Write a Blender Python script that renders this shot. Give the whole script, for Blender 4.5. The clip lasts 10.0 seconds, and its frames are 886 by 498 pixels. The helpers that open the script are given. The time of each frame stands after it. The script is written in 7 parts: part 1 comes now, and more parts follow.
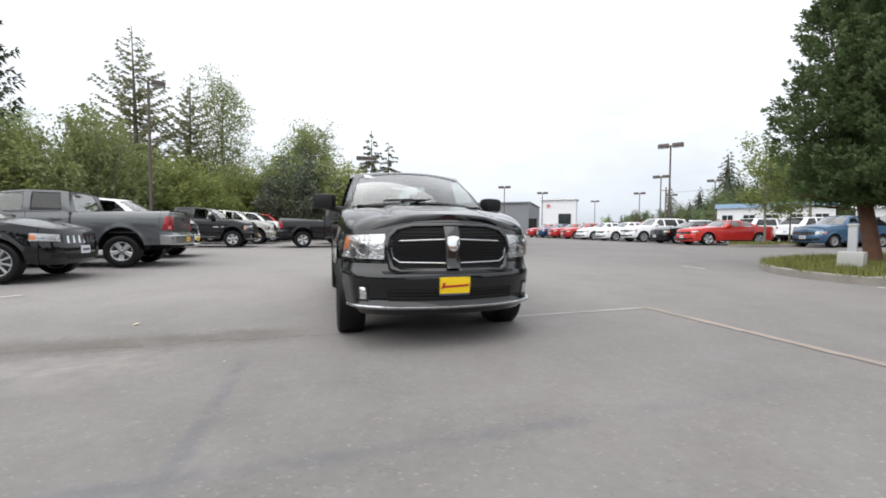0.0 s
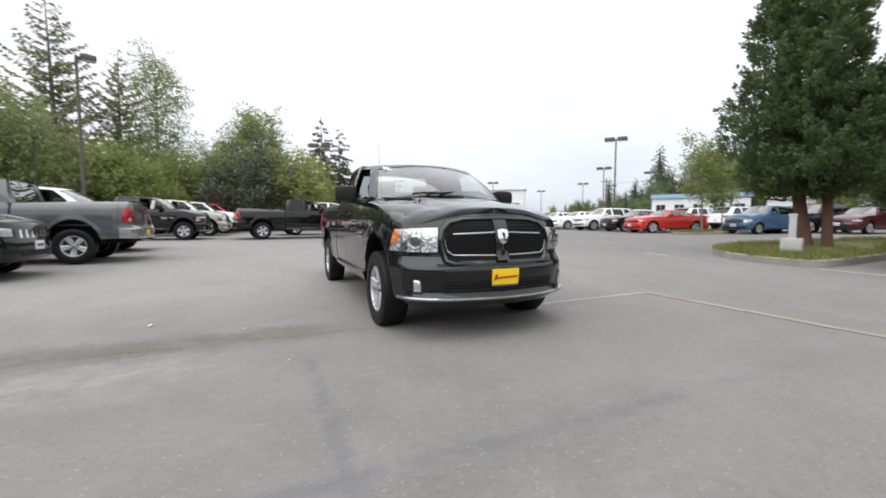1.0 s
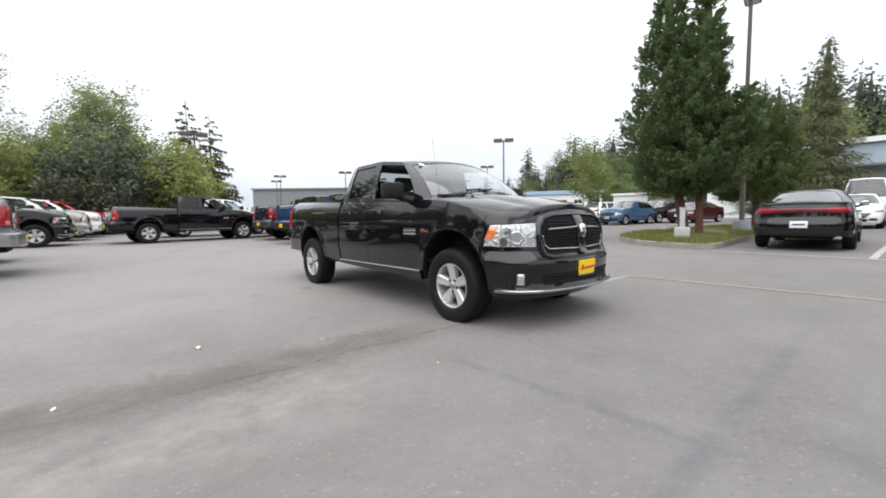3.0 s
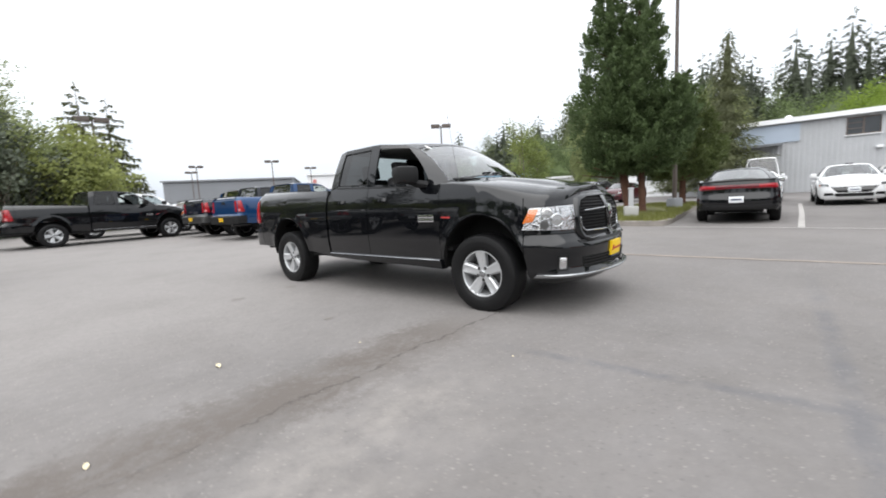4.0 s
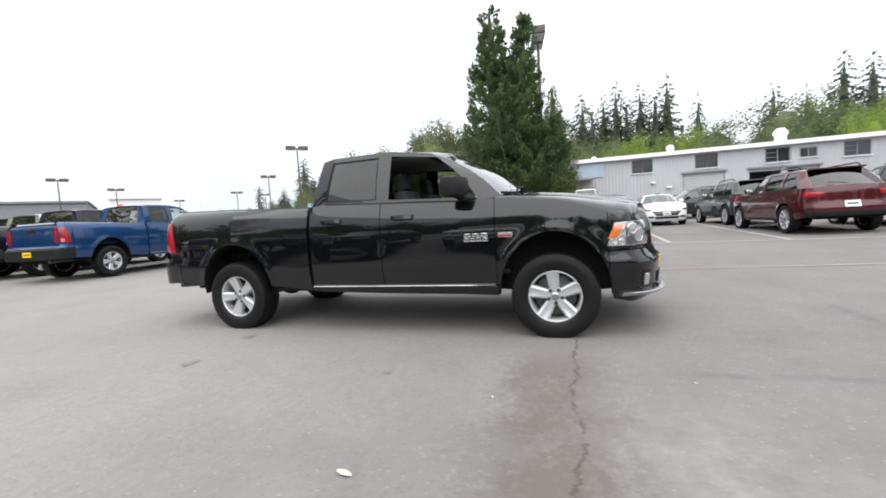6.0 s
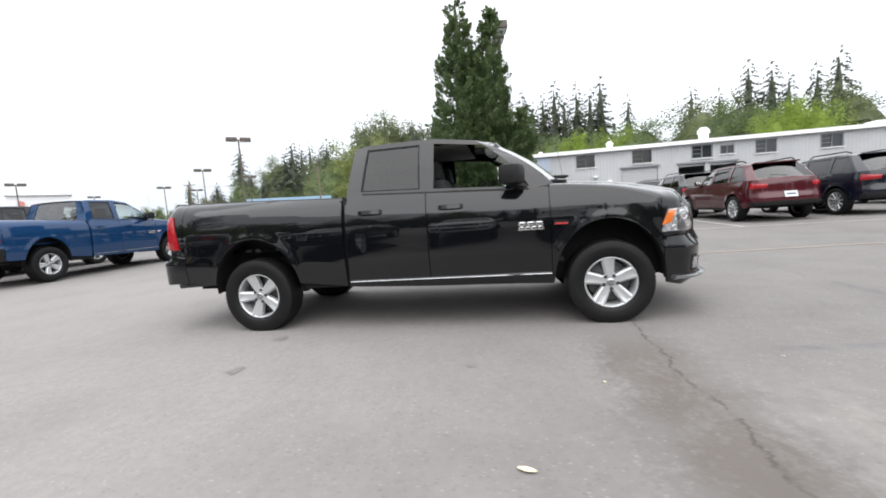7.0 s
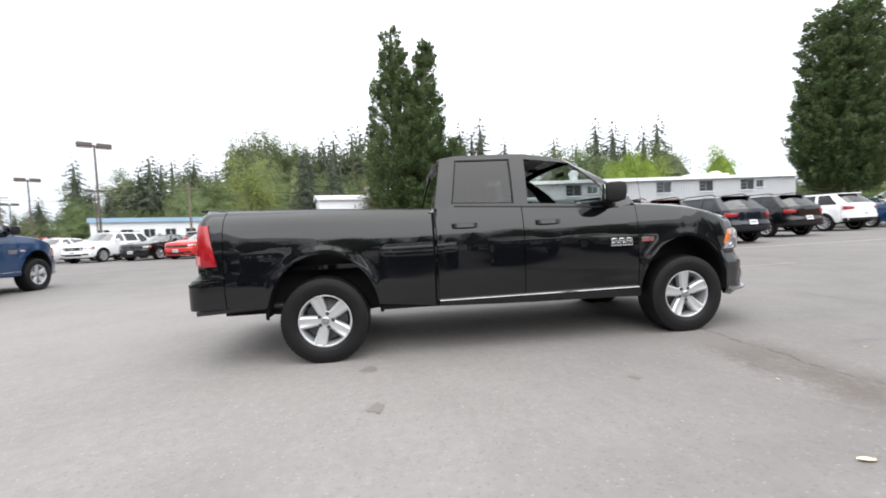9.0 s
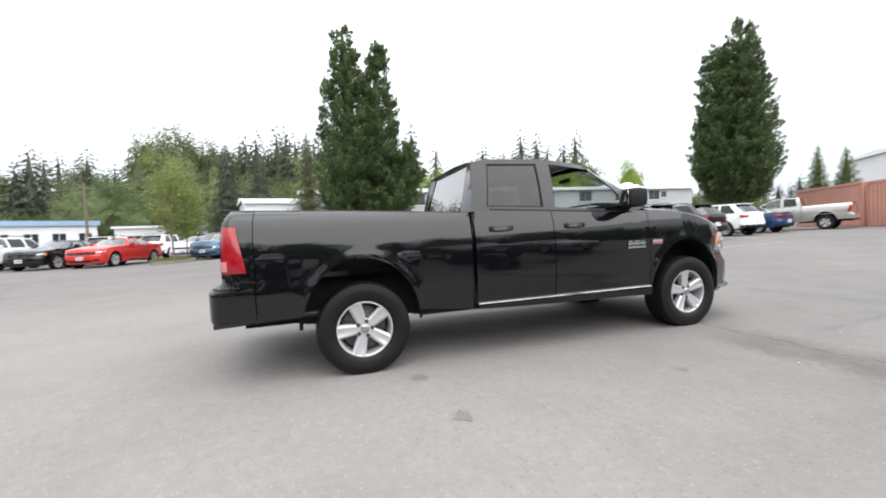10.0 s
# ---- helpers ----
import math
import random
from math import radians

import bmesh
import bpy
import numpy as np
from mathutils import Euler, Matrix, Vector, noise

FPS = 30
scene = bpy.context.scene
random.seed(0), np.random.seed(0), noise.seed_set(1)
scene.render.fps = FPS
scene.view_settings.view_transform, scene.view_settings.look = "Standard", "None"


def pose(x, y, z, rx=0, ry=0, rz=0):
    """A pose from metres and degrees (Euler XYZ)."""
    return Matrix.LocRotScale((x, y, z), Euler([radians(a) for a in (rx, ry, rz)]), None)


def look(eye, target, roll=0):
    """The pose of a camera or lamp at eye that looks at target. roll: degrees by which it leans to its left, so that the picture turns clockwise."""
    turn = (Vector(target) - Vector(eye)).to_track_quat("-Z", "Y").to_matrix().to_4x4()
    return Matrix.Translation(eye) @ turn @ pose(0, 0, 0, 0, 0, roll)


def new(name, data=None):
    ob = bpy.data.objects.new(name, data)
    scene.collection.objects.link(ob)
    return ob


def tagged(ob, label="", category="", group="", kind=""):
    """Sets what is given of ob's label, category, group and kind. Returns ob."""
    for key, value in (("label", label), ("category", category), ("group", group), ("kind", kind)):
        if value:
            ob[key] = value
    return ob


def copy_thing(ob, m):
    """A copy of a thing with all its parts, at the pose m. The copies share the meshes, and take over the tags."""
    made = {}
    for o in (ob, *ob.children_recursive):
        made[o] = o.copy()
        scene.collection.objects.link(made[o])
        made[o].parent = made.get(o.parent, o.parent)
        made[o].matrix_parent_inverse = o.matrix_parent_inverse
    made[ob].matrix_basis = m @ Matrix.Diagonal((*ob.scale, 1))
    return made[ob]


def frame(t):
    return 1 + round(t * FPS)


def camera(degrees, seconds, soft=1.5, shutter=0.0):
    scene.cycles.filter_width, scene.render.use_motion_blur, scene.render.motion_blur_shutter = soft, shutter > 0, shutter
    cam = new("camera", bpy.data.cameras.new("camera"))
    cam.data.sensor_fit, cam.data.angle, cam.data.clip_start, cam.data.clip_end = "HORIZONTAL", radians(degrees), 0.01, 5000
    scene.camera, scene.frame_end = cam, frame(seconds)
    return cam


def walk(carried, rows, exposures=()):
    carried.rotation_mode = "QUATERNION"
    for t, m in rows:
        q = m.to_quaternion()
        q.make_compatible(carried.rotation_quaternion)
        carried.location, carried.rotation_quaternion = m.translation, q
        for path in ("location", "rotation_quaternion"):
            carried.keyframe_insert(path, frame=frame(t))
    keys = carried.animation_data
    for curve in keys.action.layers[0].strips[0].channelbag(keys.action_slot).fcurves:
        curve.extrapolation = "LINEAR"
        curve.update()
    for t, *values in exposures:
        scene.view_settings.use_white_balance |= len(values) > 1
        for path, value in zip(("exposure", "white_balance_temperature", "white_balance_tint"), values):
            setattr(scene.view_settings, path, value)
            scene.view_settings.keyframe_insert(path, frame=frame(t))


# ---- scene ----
cam = camera(95.3, 10.0, 1.75, 0.45)
PATH = [
    (0, (-1.101, -6.173, 1.058), (-0.543, -4.255, 0.974), 0.3),
    (0.5, (-1.546, -6.033, 1.082), (-0.953, -4.125, 1.0), -0.3),
    (1, (-2.015, -5.933, 1.092), (-1.214, -4.106, 0.956), 0.0),
    (1.5, (-2.474, -5.728, 1.094), (-1.581, -3.947, 0.92), -1.3),
    (2, (-2.911, -5.498, 1.094), (-1.864, -3.796, 1.009), -0.3),
    (2.2, (-3.104, -5.404, 1.095), (-1.962, -3.767, 0.971), 0.9),
    (3.3, (-3.961, -4.679, 1.113), (-2.574, -3.248, 0.939), -0.9),
    (3.5, (-4.066, -4.509, 1.113), (-2.608, -3.154, 0.915), -0.4),
    (4, (-4.271, -4.038, 1.121), (-2.743, -2.768, 0.89), -2.9),
    (4.5, (-4.428, -3.547, 1.115), (-2.729, -2.505, 0.944), -4.0),
    (5, (-4.504, -3.004, 1.119), (-2.745, -2.069, 0.941), -4.8),
    (5.5, (-4.568, -2.479, 1.118), (-2.732, -1.693, 0.999), -3.8),
    (5.7, (-4.616, -2.251, 1.124), (-2.746, -1.556, 0.986), -3.5),
    (6.8, (-4.804, -1.089, 1.134), (-2.852, -0.681, 0.989), -4.2),
    (7, (-4.822, -0.882, 1.141), (-2.858, -0.552, 0.957), -4.1),
    (7.5, (-4.818, -0.367, 1.158), (-2.838, -0.115, 1.03), -4.1),
    (8, (-4.83, 0.162, 1.134), (-2.834, 0.199, 1.014), -2.9),
    (8.5, (-4.745, 0.698, 1.129), (-2.75, 0.599, 1.01), -3.5),
    (9, (-4.668, 1.189, 1.124), (-2.687, 0.923, 1.044), -2.8),
    (9.5, (-4.553, 1.694, 1.128), (-2.606, 1.262, 0.986), -2.8),
    (10, (-4.395, 2.168, 1.147), (-2.493, 1.555, 1.078), -2.8),
]
walk(cam, [(t, look(eye, target, roll)) for t, eye, target, roll in PATH], [(0, -0.08), (3.5, 0.05), (7, 0.20), (10, 0.29)])

# ---- light: a bright overcast day ----
world = bpy.data.worlds.new("overcast_sky")
scene.world = world
world.use_nodes = True
wn, wl = world.node_tree.nodes, world.node_tree.links
wn.clear()
SUN_EL, SUN_AZ = 62.0, 195.0
sky = wn.new("ShaderNodeTexSky")
sky.sky_type, sky.sun_disc = "NISHITA", False
sky.sun_elevation, sky.sun_rotation = radians(SUN_EL), radians(90 - SUN_AZ)
sky.air_density, sky.dust_density, sky.ozone_density = 1.0, 4.0, 1.0
sky_level = wn.new("ShaderNodeMix")
sky_level.data_type, sky_level.blend_type = "RGBA", "MULTIPLY"
sky_level.inputs[0].default_value = 1.0
sky_level.inputs[7].default_value = (0.09, 0.09, 0.09, 1)
cloud_map = wn.new("ShaderNodeTexCoord")
cloud_scale = wn.new("ShaderNodeMapping")
cloud_scale.inputs["Scale"].default_value = (1.0, 1.0, 2.6)
cloud_noise = wn.new("ShaderNodeTexNoise")
cloud_noise.inputs["Scale"].default_value, cloud_noise.inputs["Detail"].default_value = 2.2, 7.0
cloud_noise.inputs["Roughness"].default_value = 0.55
cloud_ramp = wn.new("ShaderNodeValToRGB")
cloud_ramp.color_ramp.elements[0].position, cloud_ramp.color_ramp.elements[1].position = 0.3, 0.62
cloud_ramp.color_ramp.elements[0].color = (1.48, 1.54, 1.64, 1)
cloud_ramp.color_ramp.elements[1].color = (1.86, 1.90, 1.96, 1)
# an overcast sky is brightest overhead
height = wn.new("ShaderNodeSeparateXYZ")
rise = wn.new("ShaderNodeValToRGB")
rise.color_ramp.elements[0].position, rise.color_ramp.elements[1].position = 0.0, 1.0
rise.color_ramp.elements[0].color, rise.color_ramp.elements[1].color = (0.475, 0.505, 0.535, 1), (1.08, 1.08, 1.08, 1)
rise.color_ramp.elements.new(0.25).color = (0.76, 0.765, 0.77, 1)
cloud_rise = wn.new("ShaderNodeMix")
cloud_rise.data_type, cloud_rise.blend_type = "RGBA", "MULTIPLY"
cloud_rise.inputs[0].default_value = 1.0
cloud_mix = wn.new("ShaderNodeMix")
cloud_mix.data_type, cloud_mix.blend_type = "RGBA", "MIX"
cloud_mix.inputs[0].default_value = 0.9
wbg = wn.new("ShaderNodeBackground")
wbg.inputs["Strength"].default_value = 1.0
wout = wn.new("ShaderNodeOutputWorld")
wl.new(sky.outputs[0], sky_level.inputs[6])
wl.new(cloud_map.outputs["Generated"], cloud_scale.inputs[0])
wl.new(cloud_scale.outputs[0], cloud_noise.inputs["Vector"])
wl.new(cloud_noise.outputs[0], cloud_ramp.inputs[0])
wl.new(sky_level.outputs[2], cloud_mix.inputs[6])
wl.new(cloud_map.outputs["Generated"], height.inputs[0])
wl.new(height.outputs[2], rise.inputs[0])
wl.new(cloud_ramp.outputs[0], cloud_rise.inputs[6])
wl.new(rise.outputs[0], cloud_rise.inputs[7])
wl.new(cloud_rise.outputs[2], cloud_mix.inputs[7])
wl.new(cloud_mix.outputs[2], wbg.inputs[0])
wl.new(wbg.outputs[0], wout.inputs[0])

sun_data = bpy.data.lights.new("sun", "SUN")
sun_data.energy, sun_data.angle, sun_data.color = 2.9, radians(100), (1.0, 0.985, 0.965)
sun = new("sun", sun_data)
sun.matrix_world = look((0, 0, 0), (-math.cos(radians(SUN_AZ)) * math.cos(radians(SUN_EL)), -math.sin(radians(SUN_AZ)) * math.cos(radians(SUN_EL)), -math.sin(radians(SUN_EL))))

# ---- materials ----
def shader(name):
    m = bpy.data.materials.new(name)
    m.use_nodes = True
    n, l = m.node_tree.nodes, m.node_tree.links
    return m, n, l, n["Principled BSDF"]


def math_node(n, l, op, a, b=None):
    k = n.new("ShaderNodeMath")
    k.operation = op
    for i, v in enumerate((a, b)):
        if v is None:
            continue
        if isinstance(v, (int, float)):
            k.inputs[i].default_value = v
        else:
            l.new(v, k.inputs[i])
    return k.outputs[0]


def noise_node(n, l, coord, scale, detail=4.0, rough=0.55):
    k = n.new("ShaderNodeTexNoise")
    k.inputs["Scale"].default_value, k.inputs["Detail"].default_value, k.inputs["Roughness"].default_value = scale, detail, rough
    l.new(coord, k.inputs["Vector"])
    return k.outputs[0]


def mix_node(n, l, fac, a, b, blend="MIX"):
    k = n.new("ShaderNodeMix")
    k.data_type, k.blend_type = "RGBA", blend
    for i, v in ((0, fac), (6, a), (7, b)):
        if isinstance(v, (int, float)):
            k.inputs[i].default_value = v
        elif isinstance(v, tuple):
            k.inputs[i].default_value = (*v[:3], 1)
        else:
            l.new(v, k.inputs[i])
    return k.outputs[2]


def ramp_node(n, l, fac, lo, hi):
    k = n.new("ShaderNodeMapRange")
    k.inputs[1].default_value, k.inputs[2].default_value = lo, hi
    l.new(fac, k.inputs[0])
    return k.outputs[0]


def surface(name, color, rough=0.5, metal=0.0, var=0.15, scale=3.0, fine=40.0, bump=0.0, bump_scale=80.0, coat=0.0, island=0.0, each=0.0, ior=1.5):
    """A plain solid with coarse and fine variation of tone, gloss and relief."""
    m, n, l, b = shader(name)
    co = n.new("ShaderNodeTexCoord").outputs["Object"]
    coarse, small = noise_node(n, l, co, scale, 5), noise_node(n, l, co, fine, 3)
    tone = math_node(n, l, "ADD", math_node(n, l, "MULTIPLY", coarse, 0.65), math_node(n, l, "MULTIPLY", small, 0.35))
    if island:
        r = n.new("ShaderNodeNewGeometry").outputs["Random Per Island"]
        tone = math_node(n, l, "ADD", tone, math_node(n, l, "MULTIPLY", math_node(n, l, "SUBTRACT", r, 0.5), island))
    if each:
        r = n.new("ShaderNodeObjectInfo").outputs["Random"]
        tone = math_node(n, l, "ADD", tone, math_node(n, l, "MULTIPLY", math_node(n, l, "SUBTRACT", r, 0.5), each))
    dark, light = tuple(c * (1 - 2 * var) for c in color), tuple(min(1, c * (1 + 2 * var)) for c in color)
    l.new(mix_node(n, l, tone, dark, light), b.inputs["Base Color"])
    l.new(math_node(n, l, "ADD", math_node(n, l, "MULTIPLY", coarse, 0.12 * rough + 0.02), max(0.0, rough - 0.5 * (0.12 * rough + 0.02))), b.inputs["Roughness"])
    b.inputs["Metallic"].default_value, b.inputs["Coat Weight"].default_value, b.inputs["Coat Roughness"].default_value = metal, coat, 0.03
    b.inputs["IOR"].default_value = ior
    b.inputs["Specular IOR Level"].default_value = 0.25 if color[0] < 0.02 and rough > 0.5 else 0.5
    if bump:
        k = n.new("ShaderNodeBump")
        k.inputs["Strength"].default_value, k.inputs["Distance"].default_value = bump, 0.01
        l.new(noise_node(n, l, co, bump_scale, 4), k.inputs["Height"])
        l.new(k.outputs[0], b.inputs["Normal"])
    return m


def paint(name, color, metal=0.0, dusty=9.0):
    """Car paint under clear coat, with a faint film of dust and a very slight waviness of the sheet."""
    m, n, l, b = shader(name)
    co = n.new("ShaderNodeTexCoord").outputs["Object"]
    flake, dust = noise_node(n, l, co, 900, 1), noise_node(n, l, co, 2.5, 6, 0.65)
    base = mix_node(n, l, flake, tuple(c * 0.85 for c in color), tuple(min(1, c * 1.2) for c in color))
    l.new(mix_node(n, l, ramp_node(n, l, dust, 0.5, dusty), base, (0.20, 0.19, 0.175)), b.inputs["Base Color"])
    b.inputs["Metallic"].default_value, b.inputs["Roughness"].default_value = metal, 0.32
    b.inputs["Specular IOR Level"].default_value = 0.04
    b.inputs["Coat Weight"].default_value, b.inputs["Coat IOR"].default_value = 1.0, 1.54
    l.new(math_node(n, l, "MULTIPLY", dust, 0.03), b.inputs["Coat Roughness"])
    k = n.new("ShaderNodeBump")
    k.inputs["Strength"].default_value, k.inputs["Distance"].default_value = 0.04, 0.003
    l.new(noise_node(n, l, co, 4.0, 2), k.inputs["Height"])
    l.new(k.outputs[0], b.inputs["Coat Normal"])
    return m


def glass(name, tint, gloss=1.0):
    """Sheet glass: a tinted see-through pane with mirror gloss that grows at grazing angles."""
    m, n, l, b = shader(name)
    n.remove(b)
    t, g, f, x = (n.new(k) for k in ("ShaderNodeBsdfTransparent", "ShaderNodeBsdfGlossy", "ShaderNodeLayerWeight", "ShaderNodeMixShader"))
    t.inputs[0].default_value = (*tint, 1)
    g.inputs[0].default_value, g.inputs["Roughness"].default_value = (gloss, gloss, gloss, 1), 0.015
    f.inputs[0].default_value = 0.5
    rise = math_node(n, l, "POWER", f.outputs["Facing"], 2.8)
    l.new(math_node(n, l, "ADD", math_node(n, l, "MULTIPLY", rise, 0.90), 0.09), x.inputs[0])
    l.new(t.outputs[0], x.inputs[1])
    l.new(g.outputs[0], x.inputs[2])
    l.new(x.outputs[0], n["Material Output"].inputs[0])
    return m


PAINT_BLACK = paint("black_paint", (0.0026, 0.0030, 0.0040), 0.0, 30.0)
PAINT_BLUE = paint("blue_paint", (0.007, 0.040, 0.118), 0.3)
PAINT_LIGHT_BLUE = paint("steel_blue_paint", (0.05, 0.115, 0.205), 0.4)
PAINT_WHITE = paint("white_paint", (0.78, 0.79, 0.80))
PAINT_GREY = paint("grey_paint", (0.085, 0.09, 0.095), 0.4)
PAINT_SILVER = paint("silver_paint", (0.44, 0.43, 0.40), 0.6)
PAINT_RED = paint("red_paint", (0.42, 0.018, 0.02))
PAINT_ORANGE = paint("orange_red_paint", (0.50, 0.028, 0.022))
PAINT_MAROON = paint("maroon_paint", (0.060, 0.007, 0.012), 0.3)
PAINT_NAVY = paint("dark_navy_paint", (0.004, 0.006, 0.013))
PAINT_DARK = paint("dark_metallic_paint", (0.02, 0.021, 0.023), 0.3)
GRILLE_BLACK = surface("matt_grille_black", (0.006, 0.006, 0.0065), 0.62, var=0.15)
BLACK_TRIM = surface("black_plastic_trim", (0.010, 0.010, 0.0105), 0.55, var=0.2, bump=0.15, bump_scale=400)
GLOSS_BLACK = surface("gloss_black_plastic", (0.008, 0.008, 0.008), 0.12, var=0.1, coat=0.6)
DEEP_BLACK = surface("dark_underside", (0.010, 0.010, 0.010), 0.9, var=0.25)
TYRE_RUBBER = surface("tyre_rubber", (0.0055, 0.0055, 0.006), 0.52, var=0.25, scale=9, bump=0.2, bump_scale=160)
ALLOY = surface("painted_alloy", (0.50, 0.51, 0.52), 0.30, 0.45, var=0.06)
STEEL_DARK = surface("dark_steel", (0.09, 0.09, 0.09), 0.45, 0.8, var=0.2)
STEEL_BRIGHT = surface("satin_steel", (0.40, 0.41, 0.42), 0.25, 0.9, var=0.08)
# bright patchy metal tone stands in for sky mirrored in the dark sill
SILL_GLINT = surface("painted_sill_glint", (0.30, 0.305, 0.315), 0.12, 1.0, var=0.49, scale=1.1)
CHROME = surface("chrome", (0.80, 0.81, 0.82), 0.07, 1.0, var=0.04)
LAMP_SILVER = surface("lamp_reflector", (0.70, 0.71, 0.73), 0.10, 0.9, var=0.25, scale=22, fine=60, bump=1.0, bump_scale=34)
LAMP_CLEAR = glass("clear_lamp_lens", (0.93, 0.94, 0.95))
LAMP_AMBER = surface("amber_lamp", (0.85, 0.20, 0.02), 0.12, var=0.1, coat=0.8)
LAMP_RED = surface("red_lamp", (0.30, 0.007, 0.013), 0.12, var=0.3, scale=16, coat=0.3)
LAMP_DARK_RED = surface("dark_red_lamp", (0.11, 0.006, 0.012), 0.15, var=0.3, scale=16, coat=0.3)
LAMP_PALE = surface("pale_lamp_lens", (0.55, 0.20, 0.21), 0.12, var=0.1, coat=0.8)
PANE_CLEAR = glass("window_glass", (0.70, 0.77, 0.75))
PANE_PRIVACY = glass("dark_privacy_glass", (0.05, 0.055, 0.058), 0.50)
PANE_REAR = glass("dark_rear_glass", (0.30, 0.36, 0.345))
PANE_MID = glass("tinted_glass", (0.42, 0.47, 0.46))
SEAT_CLOTH = surface("dark_seat_cloth", (0.030, 0.030, 0.032), 0.9, var=0.2, bump=0.3, bump_scale=300)
SEAT_GREY = surface("grey_cabin_trim", (0.20, 0.20, 0.195), 0.85, var=0.12)
YELLOW = surface("yellow_plate", (0.86, 0.58, 0.01), 0.45, var=0.06)
RED_INK = surface("red_print", (0.40, 0.02, 0.02), 0.5, var=0.1)
PLATE_WHITE = surface("plate_white", (0.62, 0.64, 0.66), 0.45, var=0.08)
INK = surface("dark_print", (0.05, 0.06, 0.10), 0.5, var=0.1)
FADED_RED = surface("faded_red_sign", (0.55, 0.22, 0.20), 0.6, var=0.1)
PAPER = surface("white_paper", (0.80, 0.80, 0.78), 0.7, var=0.05)

# ---- mesh helpers ----
def mesh_from(name, verts, faces, material, smooth=40.0):
    me = bpy.data.meshes.new(name)
    me.from_pydata([tuple(float(c) for c in v) for v in verts], [], faces)
    me.validate()
    if smooth:
        me.polygons.foreach_set("use_smooth", [True] * len(me.polygons))
        me.set_sharp_from_angle(angle=radians(smooth))
    for m in (material if isinstance(material, (list, tuple)) else [material]):
        me.materials.append(m)
    me.update()
    return me


def piece(name, data, parent=None, label="", m=None):
    """One mesh object under a thing or a part."""
    ob = new(name, data)
    if parent is not None:
        ob.parent = parent
    if m is not None:
        ob.matrix_basis = m
    if label:
        ob["label"] = label
    return ob


class Geo:
    """Vertices and faces gathered for one mesh."""

    def __init__(self):
        self.v, self.f = [], []

    def add(self, verts, faces, m=None):
        k = len(self.v)
        self.v += [m @ Vector(p) for p in verts] if m is not None else [Vector(p) for p in verts]
        self.f += [tuple(i + k for i in f) for f in faces]
        return self

    def grid(self, rows, close=False, flip=False):
        """rows: equal lists of points. close joins the last point of a row to its first."""
        w = len(rows[0])
        faces = []
        for i in range(len(rows) - 1):
            for j in range(w if close else w - 1):
                a, b = i * w + j, i * w + (j + 1) % w
                q = (a, b, b + w, a + w)
                faces.append(q[::-1] if flip else q)
        return self.add([p for r in rows for p in r], faces)

    def box(self, size, m=None, bevel=0.0):
        x, y, z = (s / 2 for s in size)
        if bevel <= 0:
            v = [(sx * x, sy * y, sz * z) for sx in (-1, 1) for sy in (-1, 1) for sz in (-1, 1)]
            return self.add(v, [(0, 1, 3, 2), (4, 6, 7, 5), (0, 4, 5, 1), (2, 3, 7, 6), (0, 2, 6, 4), (1, 5, 7, 3)], m)
        bm = bmesh.new()
        bmesh.ops.create_cube(bm, size=1.0)
        bmesh.ops.scale(bm, vec=size, verts=bm.verts)
        bmesh.ops.bevel(bm, geom=bm.edges[:], offset=bevel, segments=2, profile=0.6, affect="EDGES")
        bm.verts.index_update()
        self.add([p.co.copy() for p in bm.verts], [tuple(p.index for p in f.verts) for f in bm.faces], m)
        bm.free()
        return self

    def lathe(self, profile, n=24, m=None, caps=True):
        """profile: (radius, height) pairs turned round z."""
        rows = [[(r * math.cos(2 * math.pi * k / n), r * math.sin(2 * math.pi * k / n), h) for k in range(n)] for r, h in profile]
        g = Geo().grid(rows, close=True)
        if caps:
            g.f.append(tuple(range(n))[::-1])
            g.f.append(tuple(range((len(rows) - 1) * n, len(rows) * n)))
        return self.add(g.v, g.f, m)

    def tube(self, points, radii, n=8):
        pts = [Vector(p) for p in points]
        rows = []
        for i, p in enumerate(pts):
            d = (pts[min(i + 1, len(pts) - 1)] - pts[max(i - 1, 0)]).normalized()
            a = d.orthogonal().normalized() if abs(d.z) > 0.95 else d.cross(Vector((0, 0, 1))).normalized()
            b = d.cross(a)
            r = radii[i] if isinstance(radii, (list, tuple)) else radii
            rows.append([p + r * (math.cos(2 * math.pi * k / n) * a + math.sin(2 * math.pi * k / n) * b) for k in range(n)])
        k0 = len(self.v)
        self.grid(rows, close=True)
        self.f.append(tuple(range(k0, k0 + n)))
        self.f.append(tuple(range(k0 + (len(rows) - 1) * n, k0 + len(rows) * n))[::-1])
        return self

    def prism(self, outline, depth, m=None):
        """A flat outline in x and z, given depth along y."""
        n = len(outline)
        v = [(x, 0, z) for x, z in outline] + [(x, depth, z) for x, z in outline]
        f = [tuple(range(n)), tuple(range(n, 2 * n))[::-1]] + [(i, i + n, (i + 1) % n + n, (i + 1) % n) for i in range(n)]
        return self.add(v, f, m)

    def outward(self):
        """Turns every face of a shell on a vehicle to face away from its middle."""
        for i, f in enumerate(self.f):
            a, b, c = (self.v[k] for k in (f[0], f[1], f[2]))
            mid = (a + b + c) / 3
            if (b - a).cross(c - a).dot(Vector((mid.x, mid.y * 0.5, 0.25))) < 0:
                self.f[i] = tuple(reversed(f))
        return self

    def mesh(self, name, material, smooth=40.0):
        return mesh_from(name, self.v, self.f, material, smooth)


